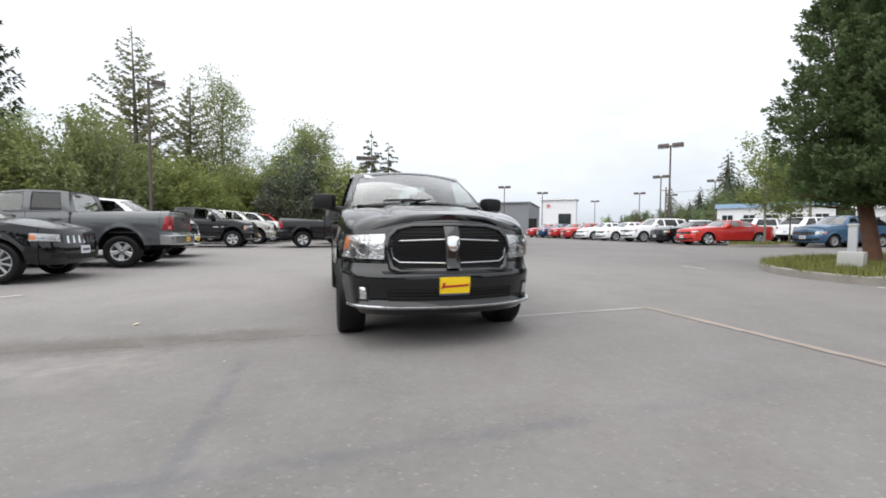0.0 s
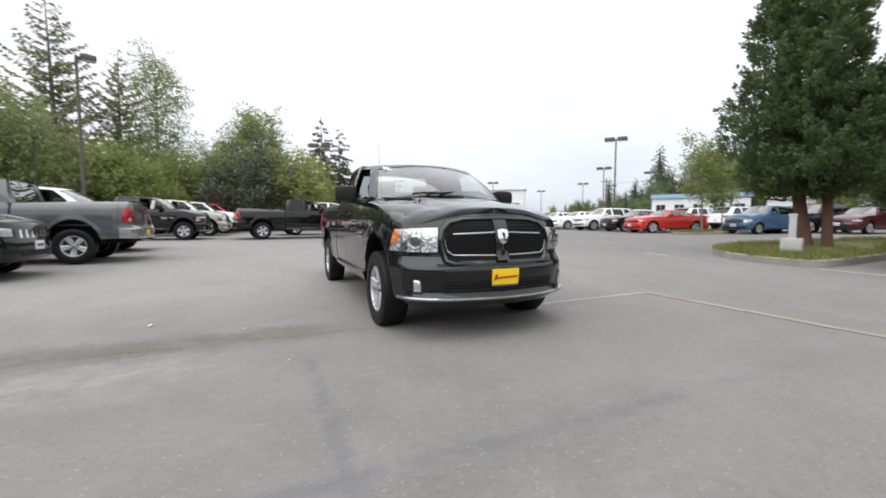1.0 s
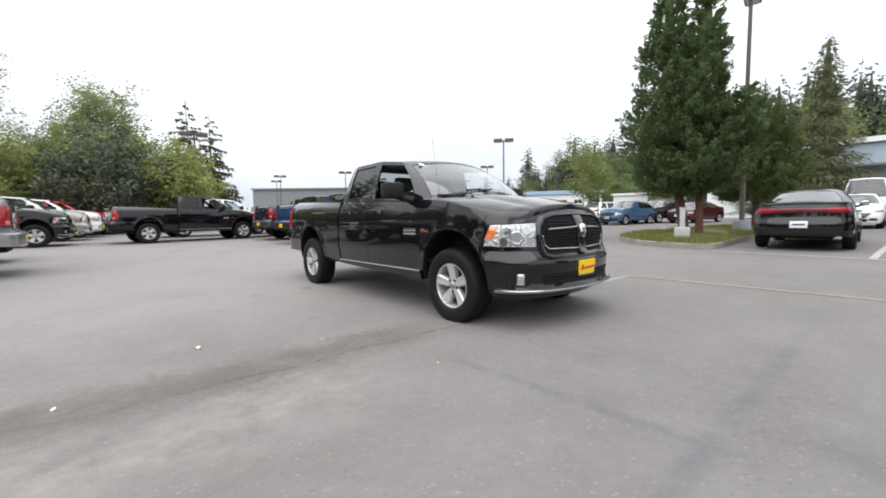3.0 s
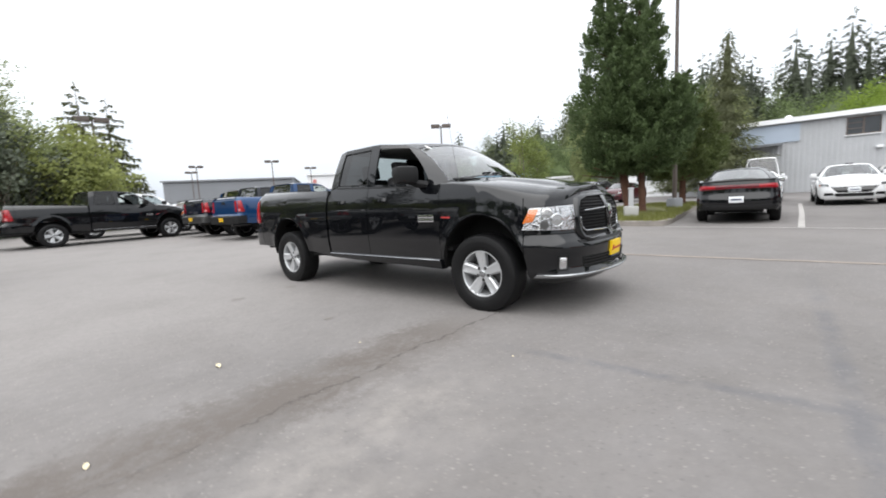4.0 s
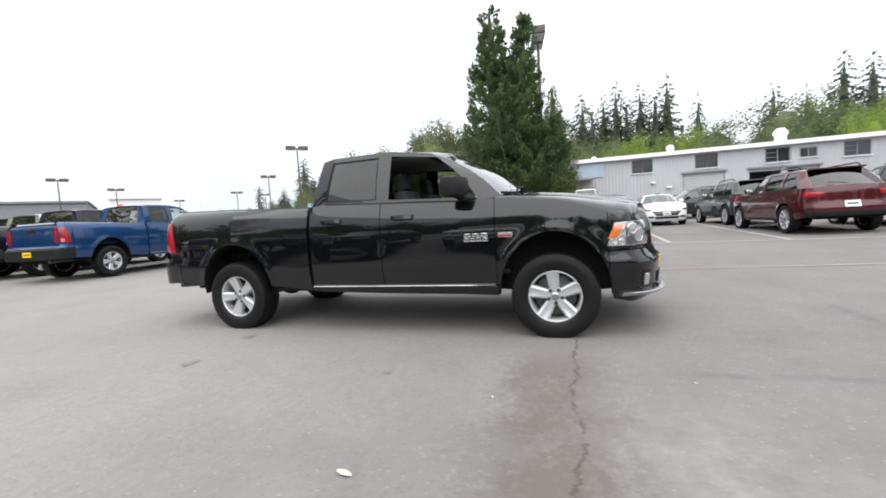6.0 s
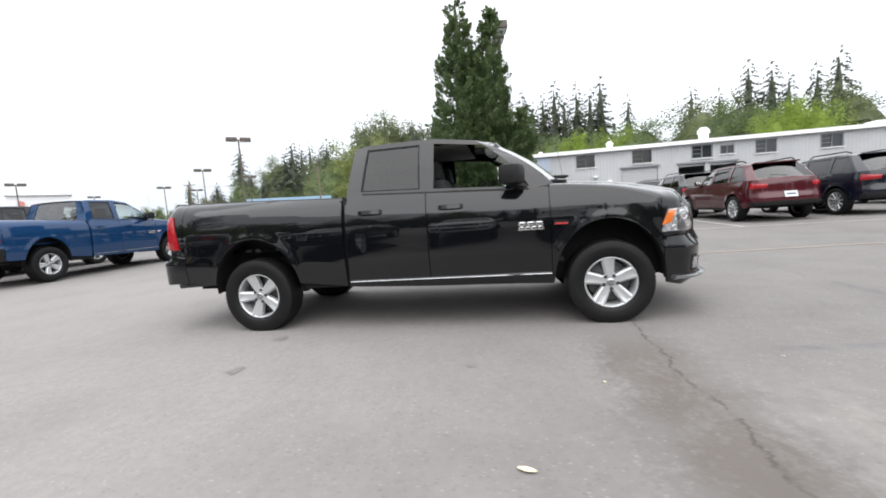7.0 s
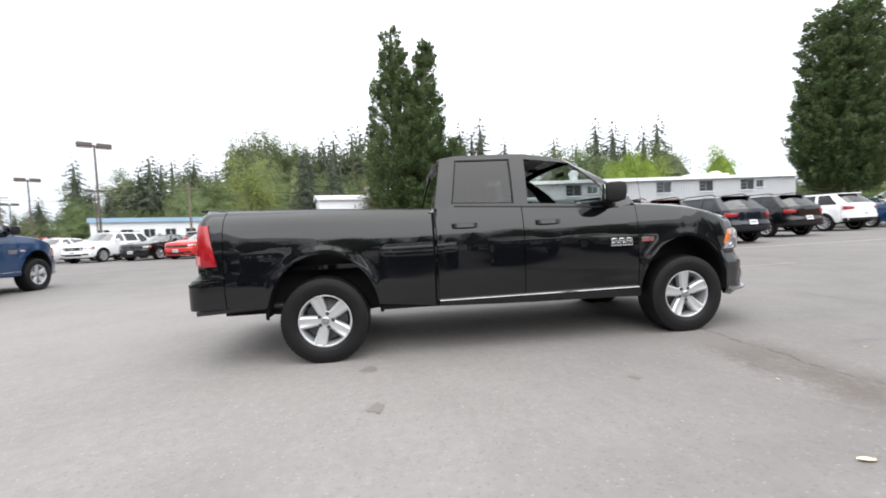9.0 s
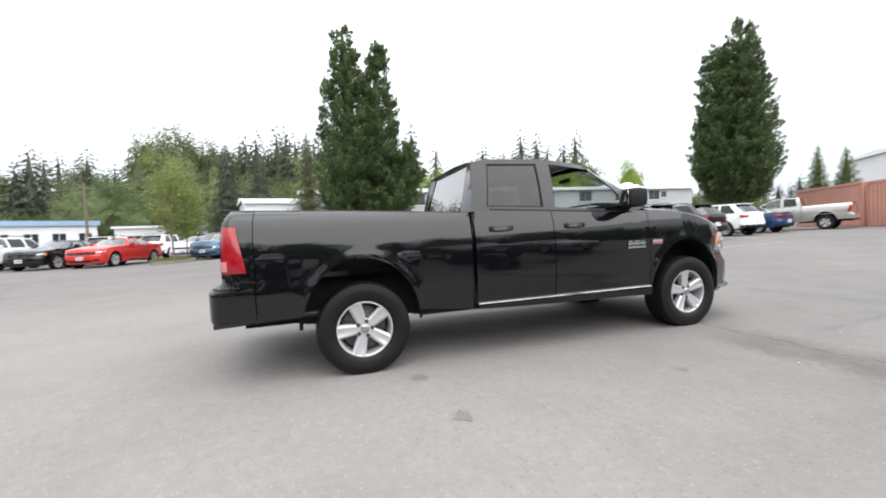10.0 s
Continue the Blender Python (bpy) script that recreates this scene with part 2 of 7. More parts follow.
def smooth_curve(points):
    """A monotone cubic through (x, y) pairs with rising x."""
    xs, ys = np.array([p[0] for p in points], float), np.array([p[1] for p in points], float)
    h, d = np.diff(xs), np.diff(ys) / np.diff(xs)
    s = np.zeros(len(xs))
    s[0], s[-1] = d[0], d[-1]
    for i in range(1, len(xs) - 1):
        s[i] = 0 if d[i - 1] * d[i] <= 0 else 2 * d[i - 1] * d[i] / (d[i - 1] + d[i])

    def f(x):
        x = min(max(x, xs[0]), xs[-1])
        i = min(int(np.searchsorted(xs, x, side="right")) - 1, len(xs) - 2)
        t = (x - xs[i]) / h[i]
        return float((1 + 2 * t) * (1 - t) ** 2 * ys[i] + t * (1 - t) ** 2 * h[i] * s[i] + t * t * (3 - 2 * t) * ys[i + 1] + t * t * (t - 1) * h[i] * s[i + 1])
    return f


def ground_height(x, y):
    """The lot is a very shallow bowl round its drain."""
    return 0.7 * (1 - math.exp(-0.025 * max(0.0, math.hypot(x + 2, y) - 2) / 0.7))

# ---- vehicles: every body is a skin of upright columns round a plan outline; its front points to -y ----
class Skin:
    def __init__(self, keys, arches, dside, dfront, drear, flare=0.02):
        pts = [Vector(k[:2]) for k in keys]
        dense, marks = [], []
        for i in range(len(pts) - 1):
            p0 = pts[i - 1] if i else Vector((-pts[1].x, pts[1].y))
            p3 = pts[i + 2] if i + 2 < len(pts) else Vector((-pts[-2].x, pts[-2].y))
            p1, p2 = pts[i], pts[i + 1]
            marks.append(len(dense))
            for k in range(24):
                t = k / 24
                dense.append(0.5 * (2 * p1 + (p2 - p0) * t + (2 * p0 - 5 * p1 + 4 * p2 - p3) * t * t + (3 * p1 - p0 - 3 * p2 + p3) * t ** 3))
        marks.append(len(dense))
        dense.append(pts[-1])
        self.x, self.y = np.array([d.x for d in dense]), np.array([d.y for d in dense])
        self.p = np.concatenate([[0], np.cumsum(np.hypot(np.diff(self.x), np.diff(self.y)))])
        self.length = float(self.p[-1])
        tx, ty = np.gradient(self.x, self.p), np.gradient(self.y, self.p)
        self.nx, self.ny = -ty, tx
        n = np.hypot(self.nx, self.ny)
        self.nx, self.ny = self.nx / n, self.ny / n
        self.low = smooth_curve([(self.p[m], k[2]) for m, k in zip(marks, keys)])
        self.top = smooth_curve([(self.p[m], k[3]) for m, k in zip(marks, keys)])
        self.arches, self.flare = arches, flare
        self.roll, self.roll_y, self.roll_z = 0.0, 0.0, 1.24
        self.dside, self.dfront, self.drear = smooth_curve(dside), smooth_curve(dfront), smooth_curve(drear)

    def at_y(self, y):
        return float(np.interp(-y, -self.y, self.p))

    def at_x(self, x, front):
        h = len(self.p) // 2
        if front:
            return float(np.interp(-x, -self.x[h:], self.p[h:]))
        return float(np.interp(x, self.x[:h], self.p[:h]))

    def lo(self, p):
        z, y, n = self.low(p), float(np.interp(p, self.p, self.y)), float(np.interp(p, self.p, self.nx))
        if n > 0.5:
            for yc, zc, half, rise in self.arches:
                e = 1 - ((y - yc) / half) ** 2
                if e > 0:
                    z = max(z, zc + rise * math.sqrt(e))
        return z

    def at(self, p, z, off=0.0, s=1):
        x, y, nx, ny = (float(np.interp(p, self.p, a)) for a in (self.x, self.y, self.nx, self.ny))
        b = abs(ny) ** 0.8
        d = self.dside(z) * (1 - b) + (self.dfront(z) if ny < 0 else self.drear(z)) * b
        for yc, zc, half, rise in self.arches:
            r = math.hypot((y - yc) / half, (z - zc) / rise)
            d -= self.flare * math.exp(-((r - 1.0) / 0.11) ** 2) * max(0.0, nx) ** 2
        if self.roll and y > self.roll_y and z > self.roll_z:
            d += self.roll * (z - self.roll_z) ** 2
        d -= off
        return Vector((s * max(0.0, x - nx * d) if x > 1e-4 else 0.0, y - ny * d, z))

    def front(self, q, z, off=0.0):
        return self.at(self.length - abs(q), z, off, 1 if q >= 0 else -1)

    def rear(self, q, z, off=0.0):
        return self.at(abs(q), z, off, 1 if q >= 0 else -1)

    def side(self, s):
        return lambda y, z, off=0.0: self.at(self.at_y(y), z, off, s)


def bordered(g, rows, skirts):
    """A grid with a skirt: skirts(i, j) gives the point behind a border point."""
    h, w = len(rows), len(rows[0])
    k = len(g.v)
    g.grid(rows)
    loop = [(0, j) for j in range(w)] + [(i, w - 1) for i in range(1, h)] + [(h - 1, j) for j in range(w - 2, -1, -1)] + [(i, 0) for i in range(h - 2, 0, -1)]
    b = len(g.v)
    g.v += [Vector(skirts(i, j)) for i, j in loop]
    for a in range(len(loop)):
        c = (a + 1) % len(loop)
        g.f.append((k + loop[c][0] * w + loop[c][1], k + loop[a][0] * w + loop[a][1], b + a, b + c))


def patch(f, quad, off=0.004, n=8, m=6, skirt=0.02, dome=0.0, g=None):
    """A raised piece on a skin: quad holds four (along, z) corners, from bottom to top."""
    g = g or Geo()
    (a0, z0), (a1, z1), (a2, z2), (a3, z3) = quad

    def at(u, v):
        return (a0 * (1 - u) + a1 * u) * (1 - v) + (a3 * (1 - u) + a2 * u) * v, (z0 * (1 - u) + z1 * u) * (1 - v) + (z3 * (1 - u) + z2 * u) * v

    def out(u, v, o):
        return f(*at(u, v), o)
    rows = [[out(i / n, j / m, off + dome * (1 - abs(2 * i / n - 1) ** 4) * (1 - abs(2 * j / m - 1) ** 4)) for i in range(n + 1)] for j in range(m + 1)]
    bordered(g, rows, lambda j, i: out(i / n, j / m, off - skirt))
    return g


def panel(skin, sides, p0, p1, z0=None, z1=None, rows=12, step=0.05, off=0.0, skirt=0.016, g=None):
    """A body panel between two places on the plan and two heights."""
    g = g or Geo()
    ps = set(np.linspace(p0, p1, max(2, int((p1 - p0) / step) + 1)))
    for yc, zc, half, rise in skin.arches:
        for k in range(25):
            p = skin.at_y(yc + half * 0.9995 * math.cos(math.pi * k / 24))
            if p0 < p < p1:
                ps.add(p)
    ps = sorted(ps)
    ps = [p for i, p in enumerate(ps) if i == 0 or p - ps[i - 1] > 0.002]
    for s in sides:
        grid = []
        for p in ps:
            lo, hi = skin.lo(p), skin.top(p)
            lo, hi = (lo if z0 is None else max(lo, z0)), (hi if z1 is None else min(hi, z1))
            hi = max(hi, lo + 0.004)
            grid.append([(p, lo + (hi - lo) * k / rows) for k in range(rows + 1)])
        grid = grid if s < 0 else grid[::-1]
        bordered(g, [[skin.at(p, z, off, s) for p, z in r] for r in grid], lambda i, j: skin.at(grid[i][j][0], grid[i][j][1], off - skirt, s))
    return g


def deck(skin, p0, p1, shape, n=24, step=0.05, g=None):
    """A hood, lid or deck spanning from side to side over a stretch of the plan; shape(u, y) is its height over the edge."""
    g = g or Geo()
    rows = []
    us = [math.copysign(1 - (1 - abs(t)) ** 1.5, t) for t in np.linspace(-1, 1, n + 1)]
    for p in np.linspace(p0, p1, max(3, int(abs(p1 - p0) / step))):
        e = skin.at(p, skin.top(p), 0.0, 1)
        rows.append([(e.x * u, e.y, e.z + shape(u, e.y, e.x)) for u in us])
    return g.grid(rows)


class House:
    """The glazed upper body. keys from rear centre to front centre: belt point, roof point, kind of the stretch that follows."""

    def __init__(self, keys, bulge=0.02, v0=0.05, v1=0.9, crown=0.05, bow=0.0):
        self.keys, self.bulge, self.v0, self.v1, self.crown, self.bow = keys, bulge, v0, v1, crown, bow

    def at(self, i, t, v, s, off=0.0):
        (b0, r0, _), (b1, r1, _) = self.keys[i], self.keys[i + 1]
        b0, b1, r0, r1 = (Vector(k) for k in (b0, b1, r0, r1))

        def mixed(a, c):
            if i == 0:
                q = t * t
            elif i == len(self.keys) - 2:
                q = 1 - (1 - t) ** 2
            else:
                q = t
            m = a.lerp(c, q)
            m.x = a.x + (c.x - a.x) * t
            return m
        b, r = mixed(b0, b1), mixed(r0, r1)
        p = b.lerp(r, v)
        side = min(1.0, p.x / max(0.1, abs(self.keys[2][0][0]) * 0.8))
        p.x += self.bulge * math.sin(math.pi * v) * side + off * side
        p.y += (off if i == 0 else -off if i == len(self.keys) - 2 else 0.0)
        p.y -= self.bow * math.sin(math.pi * v) * (1.0 if i >= len(self.keys) - 3 else t if i == len(self.keys) - 4 else 0.0)
        p.x *= s
        return p

    def strip(self, g, i, s, va, vb, n, m, off=0.0, skirt=0.025, t0=0.0, t1=1.0):
        rows = [[self.at(i, t0 + (t1 - t0) * a / n, va + (vb - va) * b / m, s, off) for b in range(m + 1)] for a in range(n + 1)]
        bordered(g, rows, lambda a, b: self.at(i, t0 + (t1 - t0) * a / n, va + (vb - va) * b / m, s, off - skirt))

    def build(self, owner, body, panes, open_window=None):
        frame_geo = Geo()
        for i, k in enumerate(self.keys[:-1]):
            end = i in (0, len(self.keys) - 2)
            n = 10 if end else 5
            if k[2] == "solid":
                for s in (-1, 1):
                    self.strip(frame_geo, i, s, 0.0, 1.0, n, 8)
                continue
            for s in (-1, 1):
                self.strip(frame_geo, i, s, 0.0, self.v0, n, 2)
                self.strip(frame_geo, i, s, self.v1 if not end else 0.95, 1.0, n, 2)
            if end:
                g = Geo()
                for s in (-1, 1):
                    g.grid([[self.at(i, a / n, self.v0 + (0.95 - self.v0) * b / 8, s, -0.008) for b in range(9)] for a in range(n + 1)])
                piece("rear_window" if i == 0 else "windshield", g.outward().mesh("pane", panes[0 if i == 0 else 1]), owner)
            else:
                for s in (-1, 1):
                    if open_window == (i, s):
                        continue
                    g = Geo().grid([[self.at(i, a / n, self.v0 + (self.v1 - self.v0) * b / 6, s, -0.012) for b in range(7)] for a in range(n + 1)])
                    edge = Geo()
                    w = 0.016 / max(0.2, abs(self.keys[i][0][1] - self.keys[i + 1][0][1]))
                    for ta, tb, va, vb in ((0, 1, self.v0, self.v0 + 0.022), (0, 1, self.v1 - 0.024, self.v1), (0, w, self.v0 + 0.022, self.v1 - 0.024), (1 - w, 1, self.v0 + 0.022, self.v1 - 0.024)):
                        self.strip(edge, i, s, va, vb, 4, 3, -0.004, 0.012, ta, tb)
                    piece("window_seal", edge.mesh("window_seal", BLACK_TRIM), owner)
                    piece("side_window", g.outward().mesh("pane", panes[3 if i >= len(self.keys) - 4 else 2]), owner)
        piece("cab_frame", frame_geo.mesh("cab_frame", body), owner)
        g, rows = Geo(), []
        us = [math.copysign(1 - (1 - abs(t)) ** 2, t) for t in np.linspace(-1, 1, 25)]
        ring = []
        for i in range(len(self.keys) - 1):
            n = 10 if i in (0, len(self.keys) - 2) else 5
            ring += [self.at(i, a / n, 1.0, 1) for a in range(n)]
        ring.append(self.at(len(self.keys) - 2, 1.0, 1.0, 1))
        y0, y1 = ring[0].y, ring[-1].y
        for e in ring:
            k = (e.y - y1) / (y0 - y1)
            mid = ring[-1].z * (1 - k) + ring[0].z * k + self.crown * 0.7 * max(0.0, 4 * k * (1 - k)) ** 0.7
            rows.append([(e.x * u, e.y, e.z + (mid - e.z) * (0.6 * (1 - abs(u) ** 4) + 0.4 * (1 - u * u))) for u in us])
        piece("roof", g.grid(rows).mesh("roof", body), owner)


WHEELS = {}


def wheel_meshes(r, rim, width, style):
    key = (r, rim, width, style)
    if key in WHEELS:
        return WHEELS[key]
    h = width / 2
    n = 120
    prof = [(rim * 0.97, -h * 0.75), (rim + 0.02, -h * 0.95), (rim + (r - rim) * 0.5, -h * 1.03), (r * 0.965, -h * 0.92), (r * 0.99, -h * 0.72), (r, -h * 0.3), (r, h * 0.3), (r * 0.99, h * 0.72), (r * 0.965, h * 0.92), (rim + (r - rim) * 0.62, h * 1.03), (rim + (r - rim) * 0.5, h * 1.035), (rim + (r - rim) * 0.22, h * 1.0), (rim + 0.012, h * 0.93), (rim * 0.97, h * 0.78)]
    rows = []
    for a, (q, z) in enumerate(prof):
        row = []
        for k in range(n):
            t = 2 * math.pi * k / n
            lug = 0.006 if (a in (3, 4, 7, 8) and k % 2) else (0.005 if a in (5, 6) and (k + (a == 5)) % 2 else 0.0)
            row.append(((q - lug) * math.cos(t), (q - lug) * math.sin(t), z))
        rows.append(row)
    tyre = Geo().grid(rows, close=True).mesh("tyre", TYRE_RUBBER, 35)
    g = Geo()
    g.lathe([(rim * 0.99, h * 0.80), (rim * 1.0, h * 0.86), (rim * 0.965, h * 0.87), (rim * 0.93, h * 0.80), (rim * 0.90, h * 0.5), (rim * 0.88, -h * 0.7), (rim * 0.98, -h * 0.75)], 48, caps=False)
    spokes = {"five": 5, "split": 10, "steel": 8, "many": 14}[style]
    ends = []
    for k in range(spokes):
        a = 2 * math.pi * k / spokes + math.pi / 2
        wi, wo = {"five": (0.34, 0.50), "split": (0.13, 0.15), "steel": (0.36, 0.28), "many": (0.10, 0.08)}[style]
        r0, r1 = 0.18 * rim, 0.96 * rim
        pts = []
        for t in (0.0, 0.35, 0.7, 1.0):
            q = r0 + (r1 - r0) * t
            w = rim * (wi + (wo - wi) * t) * (1.0 if style != "five" or t > 0.1 else 0.9)
            z = h * (0.60 + 0.20 * t ** 2)
            if style == "five":
                pts.append([(q, -w / 2 * 1.06, z - 0.045), (q, -w / 2, z), (q, -w / 2 * 0.66, z + 0.011), (q, -w / 2 * 0.2, z + 0.011 - 0.010 * t), (q, w / 2 * 0.2, z + 0.011 - 0.010 * t), (q, w / 2 * 0.66, z + 0.011), (q, w / 2, z), (q, w / 2 * 1.06, z - 0.045)])
            else:
                pts.append([(q, -w / 2, z - 0.022), (q, -w / 2, z), (q, -w / 2 * 0.62, z + 0.010), (q, w / 2 * 0.62, z + 0.010), (q, w / 2, z), (q, w / 2, z - 0.022)])
        s = Geo().grid(pts)
        ends.append(len(g.v))
        g.add(s.v, s.f, Matrix.Rotation(a, 4, "Z"))
    for k in range(spokes):
        a, b = ends[k], ends[(k + 1) % spokes]
        g.f.append((a + 6, a + 7, b, b + 1) if style == "five" else (a + 4, a + 5, b, b + 1))
    g.lathe([(0.36 * rim, h * 0.45), (0.36 * rim, h * 0.62), (0.32 * rim, h * 0.66), (0.16 * rim, h * 0.68)], 24)
    rim_mesh = g.mesh("rim", ALLOY, 30)
    c = Geo().lathe([(0.15 * rim, h * 0.66), (0.15 * rim, h * 0.74), (0.12 * rim, h * 0.78), (0.02, h * 0.79)], 24)
    cap = c.mesh("hub_cap", STEEL_BRIGHT, 30)
    c = Geo()
    for k in range(5):
        a = 2 * math.pi * (k + 0.5) / 5 + math.pi / 2
        c.lathe([(0.075 * rim, h * 0.6), (0.075 * rim, h * 0.700), (0.055 * rim, h * 0.690), (0.045 * rim, h * 0.72), (0.01 * rim, h * 0.73)], 10, Matrix.Translation((0.27 * rim * math.cos(a), 0.27 * rim * math.sin(a), 0)))
    nuts = c.mesh("lug_nuts", STEEL_DARK, 30)
    disc = Geo().lathe([(0.80 * rim, -h * 0.1), (0.80 * rim, h * 0.05), (0.45 * rim, h * 0.06), (0.3 * rim, h * 0.2)], 32).mesh("brake_disc", STEEL_DARK, 30)
    back = Geo().lathe([(0.88 * rim, -h * 0.35), (0.88 * rim, -h * 0.3)], 32).mesh("inner_wheel", DEEP_BLACK, 30)
    WHEELS[key] = tyre, rim_mesh, cap, disc, back, nuts
    return WHEELS[key]


def add_wheels(owner, axles, track, r, rim, width, style, steer=0.0):
    tyre, rim_mesh, cap, disc, back, nuts = wheel_meshes(r, rim, width, style)
    for i, y in enumerate(axles):
        for s in (-1, 1):
            m = Matrix.Translation((s * track / 2, y, r - 0.012)) @ Matrix.Rotation(radians(steer) if i == 0 else 0, 4, "Z") @ Matrix.Rotation(s * math.pi / 2, 4, "Y") @ Matrix.Rotation((1.03, 0.04)[i] + 0.4 * (s + 1), 4, "Z")
            w = piece("wheel", rim_mesh, owner, "silver alloy rim", m)
            piece("tyre", tyre, w)
            piece("hub_cap", cap, w)
            piece("lug_nuts", nuts, w)
            piece("brake_disc", disc, w)
            piece("wheel_backing", back, w)


def wells(skin, owner, inner, sill):
    """Dark linings of the wheel arches and the floor pan between them."""
    for i, (yc, zc, half, rise) in enumerate(skin.arches):
        for s in (-1, 1):
            g, rows = Geo(), []
            for k in range(25):
                a = math.pi * k / 24
                y, z = yc + half * math.cos(a), zc + rise * math.sin(a)
                o = skin.at(skin.at_y(y), z, -0.004, s)
                lip = skin.at(skin.at_y(y), z, -0.05, s)
                rows.append([o, lip, (lip.x, yc + (half + 0.03) * math.cos(a), zc + (rise + 0.03) * math.sin(a)), (s * inner, yc + (half + 0.03) * math.cos(a), zc + (rise + 0.03) * math.sin(a))])
            g.grid(rows)
            k0 = len(g.v)
            g.v += [Vector(r[3]) for r in rows] + [Vector((s * inner, yc, zc - 0.05))]
            g.f += [(k0 + a, k0 + a + 1, k0 + 25) for a in range(24)]
            piece("wheel_arch_liner", g.mesh("liner", DEEP_BLACK), owner)
    y1, y0 = skin.y[0] - 0.25, skin.y[-1] + 0.3
    ys = sorted([y0, y1] + [yc + d * (half + 0.02) for yc, zc, half, rise in skin.arches for d in (-1, 1)])
    g = Geo()
    g.box((inner * 2 - 0.02, y1 - y0, 0.22), Matrix.Translation((0, (y0 + y1) / 2, sill + 0.14)))
    mid0, mid1 = ys[2], ys[3]
    g.box((skin.x.max() * 2 - 0.16, mid1 - mid0, 0.10), Matrix.Translation((0, (mid0 + mid1) / 2, sill + 0.09)))
    piece("floor_pan", g.mesh("floor_pan", DEEP_BLACK), owner)


def plate_on(f, q, z, w, h, owner, face, ink, label, off=0.012, name="number_plate", bars=1):
    g = patch(f, [(q - w / 2, z - h / 2), (q + w / 2, z - h / 2), (q + w / 2, z + h / 2), (q - w / 2, z + h / 2)], off, 6, 3, 0.02)
    plate = piece(name, g.mesh(name, face), owner, label)
    for b in range(bars):
        zz = z + (b - (bars - 1) / 2) * h * 0.4
        g = patch(f, [(q - w * 0.36, zz - h * 0.13), (q + w * 0.36, zz - h * 0.13), (q + w * 0.36, zz + h * 0.13), (q - w * 0.36, zz + h * 0.13)], off + 0.003, 6, 2, 0.003)
        piece("print_bar", g.mesh("print_bar", ink), plate)
    return plate


def seats_and_dash(owner, cabin, rows, dash_y, belt, width, wheel_side=1):
    """Seats with head restraints, dash and steering wheel, on a dark floor."""
    for y in rows:
        for x in (-0.40 * width, 0.40 * width):
            g = Geo()
            g.box((0.50, 0.50, 0.16), Matrix.Translation((x, y, belt - 0.48)), 0.05)
            g.box((0.48, 0.15, 0.60), pose(x, y + 0.27, belt - 0.14, -12, 0, 0), 0.05)
            seat = piece("seat", g.mesh("seat", cabin), owner)
            h = Geo().box((0.26, 0.10, 0.19), pose(x, y + 0.36, belt + 0.26, -10, 0, 0), 0.035)
            h.tube([(x - 0.06, y + 0.34, belt + 0.10), (x - 0.06, y + 0.355, belt + 0.2)], 0.008, 6)
            h.tube([(x + 0.06, y + 0.34, belt + 0.10), (x + 0.06, y + 0.355, belt + 0.2)], 0.008, 6)
            piece("head_restraint", h.mesh("head_restraint", cabin), seat)
    g = Geo().box((width * 1.72, 0.42, 0.26), Matrix.Translation((0, dash_y, belt - 0.13)), 0.07)
    piece("dashboard", g.mesh("dashboard", BLACK_TRIM), owner)
    rim_pts = [(0.185 * math.cos(a), 0.185 * math.sin(a), 0) for a in np.linspace(0, 2 * math.pi, 25)]
    g = Geo().tube(rim_pts, 0.015, 6)
    g.box((0.34, 0.04, 0.02)).box((0.04, 0.17, 0.02), Matrix.Translation((0, -0.09, 0))).box((0.13, 0.11, 0.04), None, 0.015)
    piece("steering_wheel", g.mesh("steering_wheel", BLACK_TRIM), owner, "", pose(wheel_side * 0.40 * width, dash_y + 0.40, belt - 0.02, 65, 0, 0))
    g = Geo().box((0.22, 0.02, 0.055), Matrix.Translation((0, dash_y + 0.22, belt + 0.43)), 0.008)
    piece("inner_mirror", g.mesh("inner_mirror", BLACK_TRIM), owner)


def door_mirror(owner, x, y, z, body, scale=1.0):
    for s in (-1, 1):
        wide = scale > 1
        m = Matrix.Translation((s * (x + (0.165 if wide else 0.15) * scale), y, z + 0.08 * scale)) @ Matrix.Rotation(s * radians(18 if wide else 0), 4, "Z")
        g = Geo().box((0.245 * scale, 0.18 * scale, 0.175 * scale) if wide else (0.23 * scale, 0.20 * scale, 0.19 * scale), m, 0.05 * scale)
        mir = piece("mirror", g.mesh("mirror", body), owner)
        a = Geo().tube([(s * (x - 0.06), y - 0.10 * scale, z - 0.03), (s * (x + 0.04 * scale), y - 0.02, z - 0.005), (s * (x + 0.12 * scale), y, z + 0.02)], [0.045 * scale, 0.036 * scale, 0.034 * scale], 8)
        piece("mirror_arm", a.mesh("mirror_arm", body), mir)
        q = Geo().box((0.19 * scale if wide else 0.19 * scale, 0.006, 0.13 * scale), m @ Matrix.Translation((0, (0.091 if wide else 0.101) * scale, 0)), 0.002)
        piece("mirror_glass", q.mesh("mirror_glass", CHROME), mir)


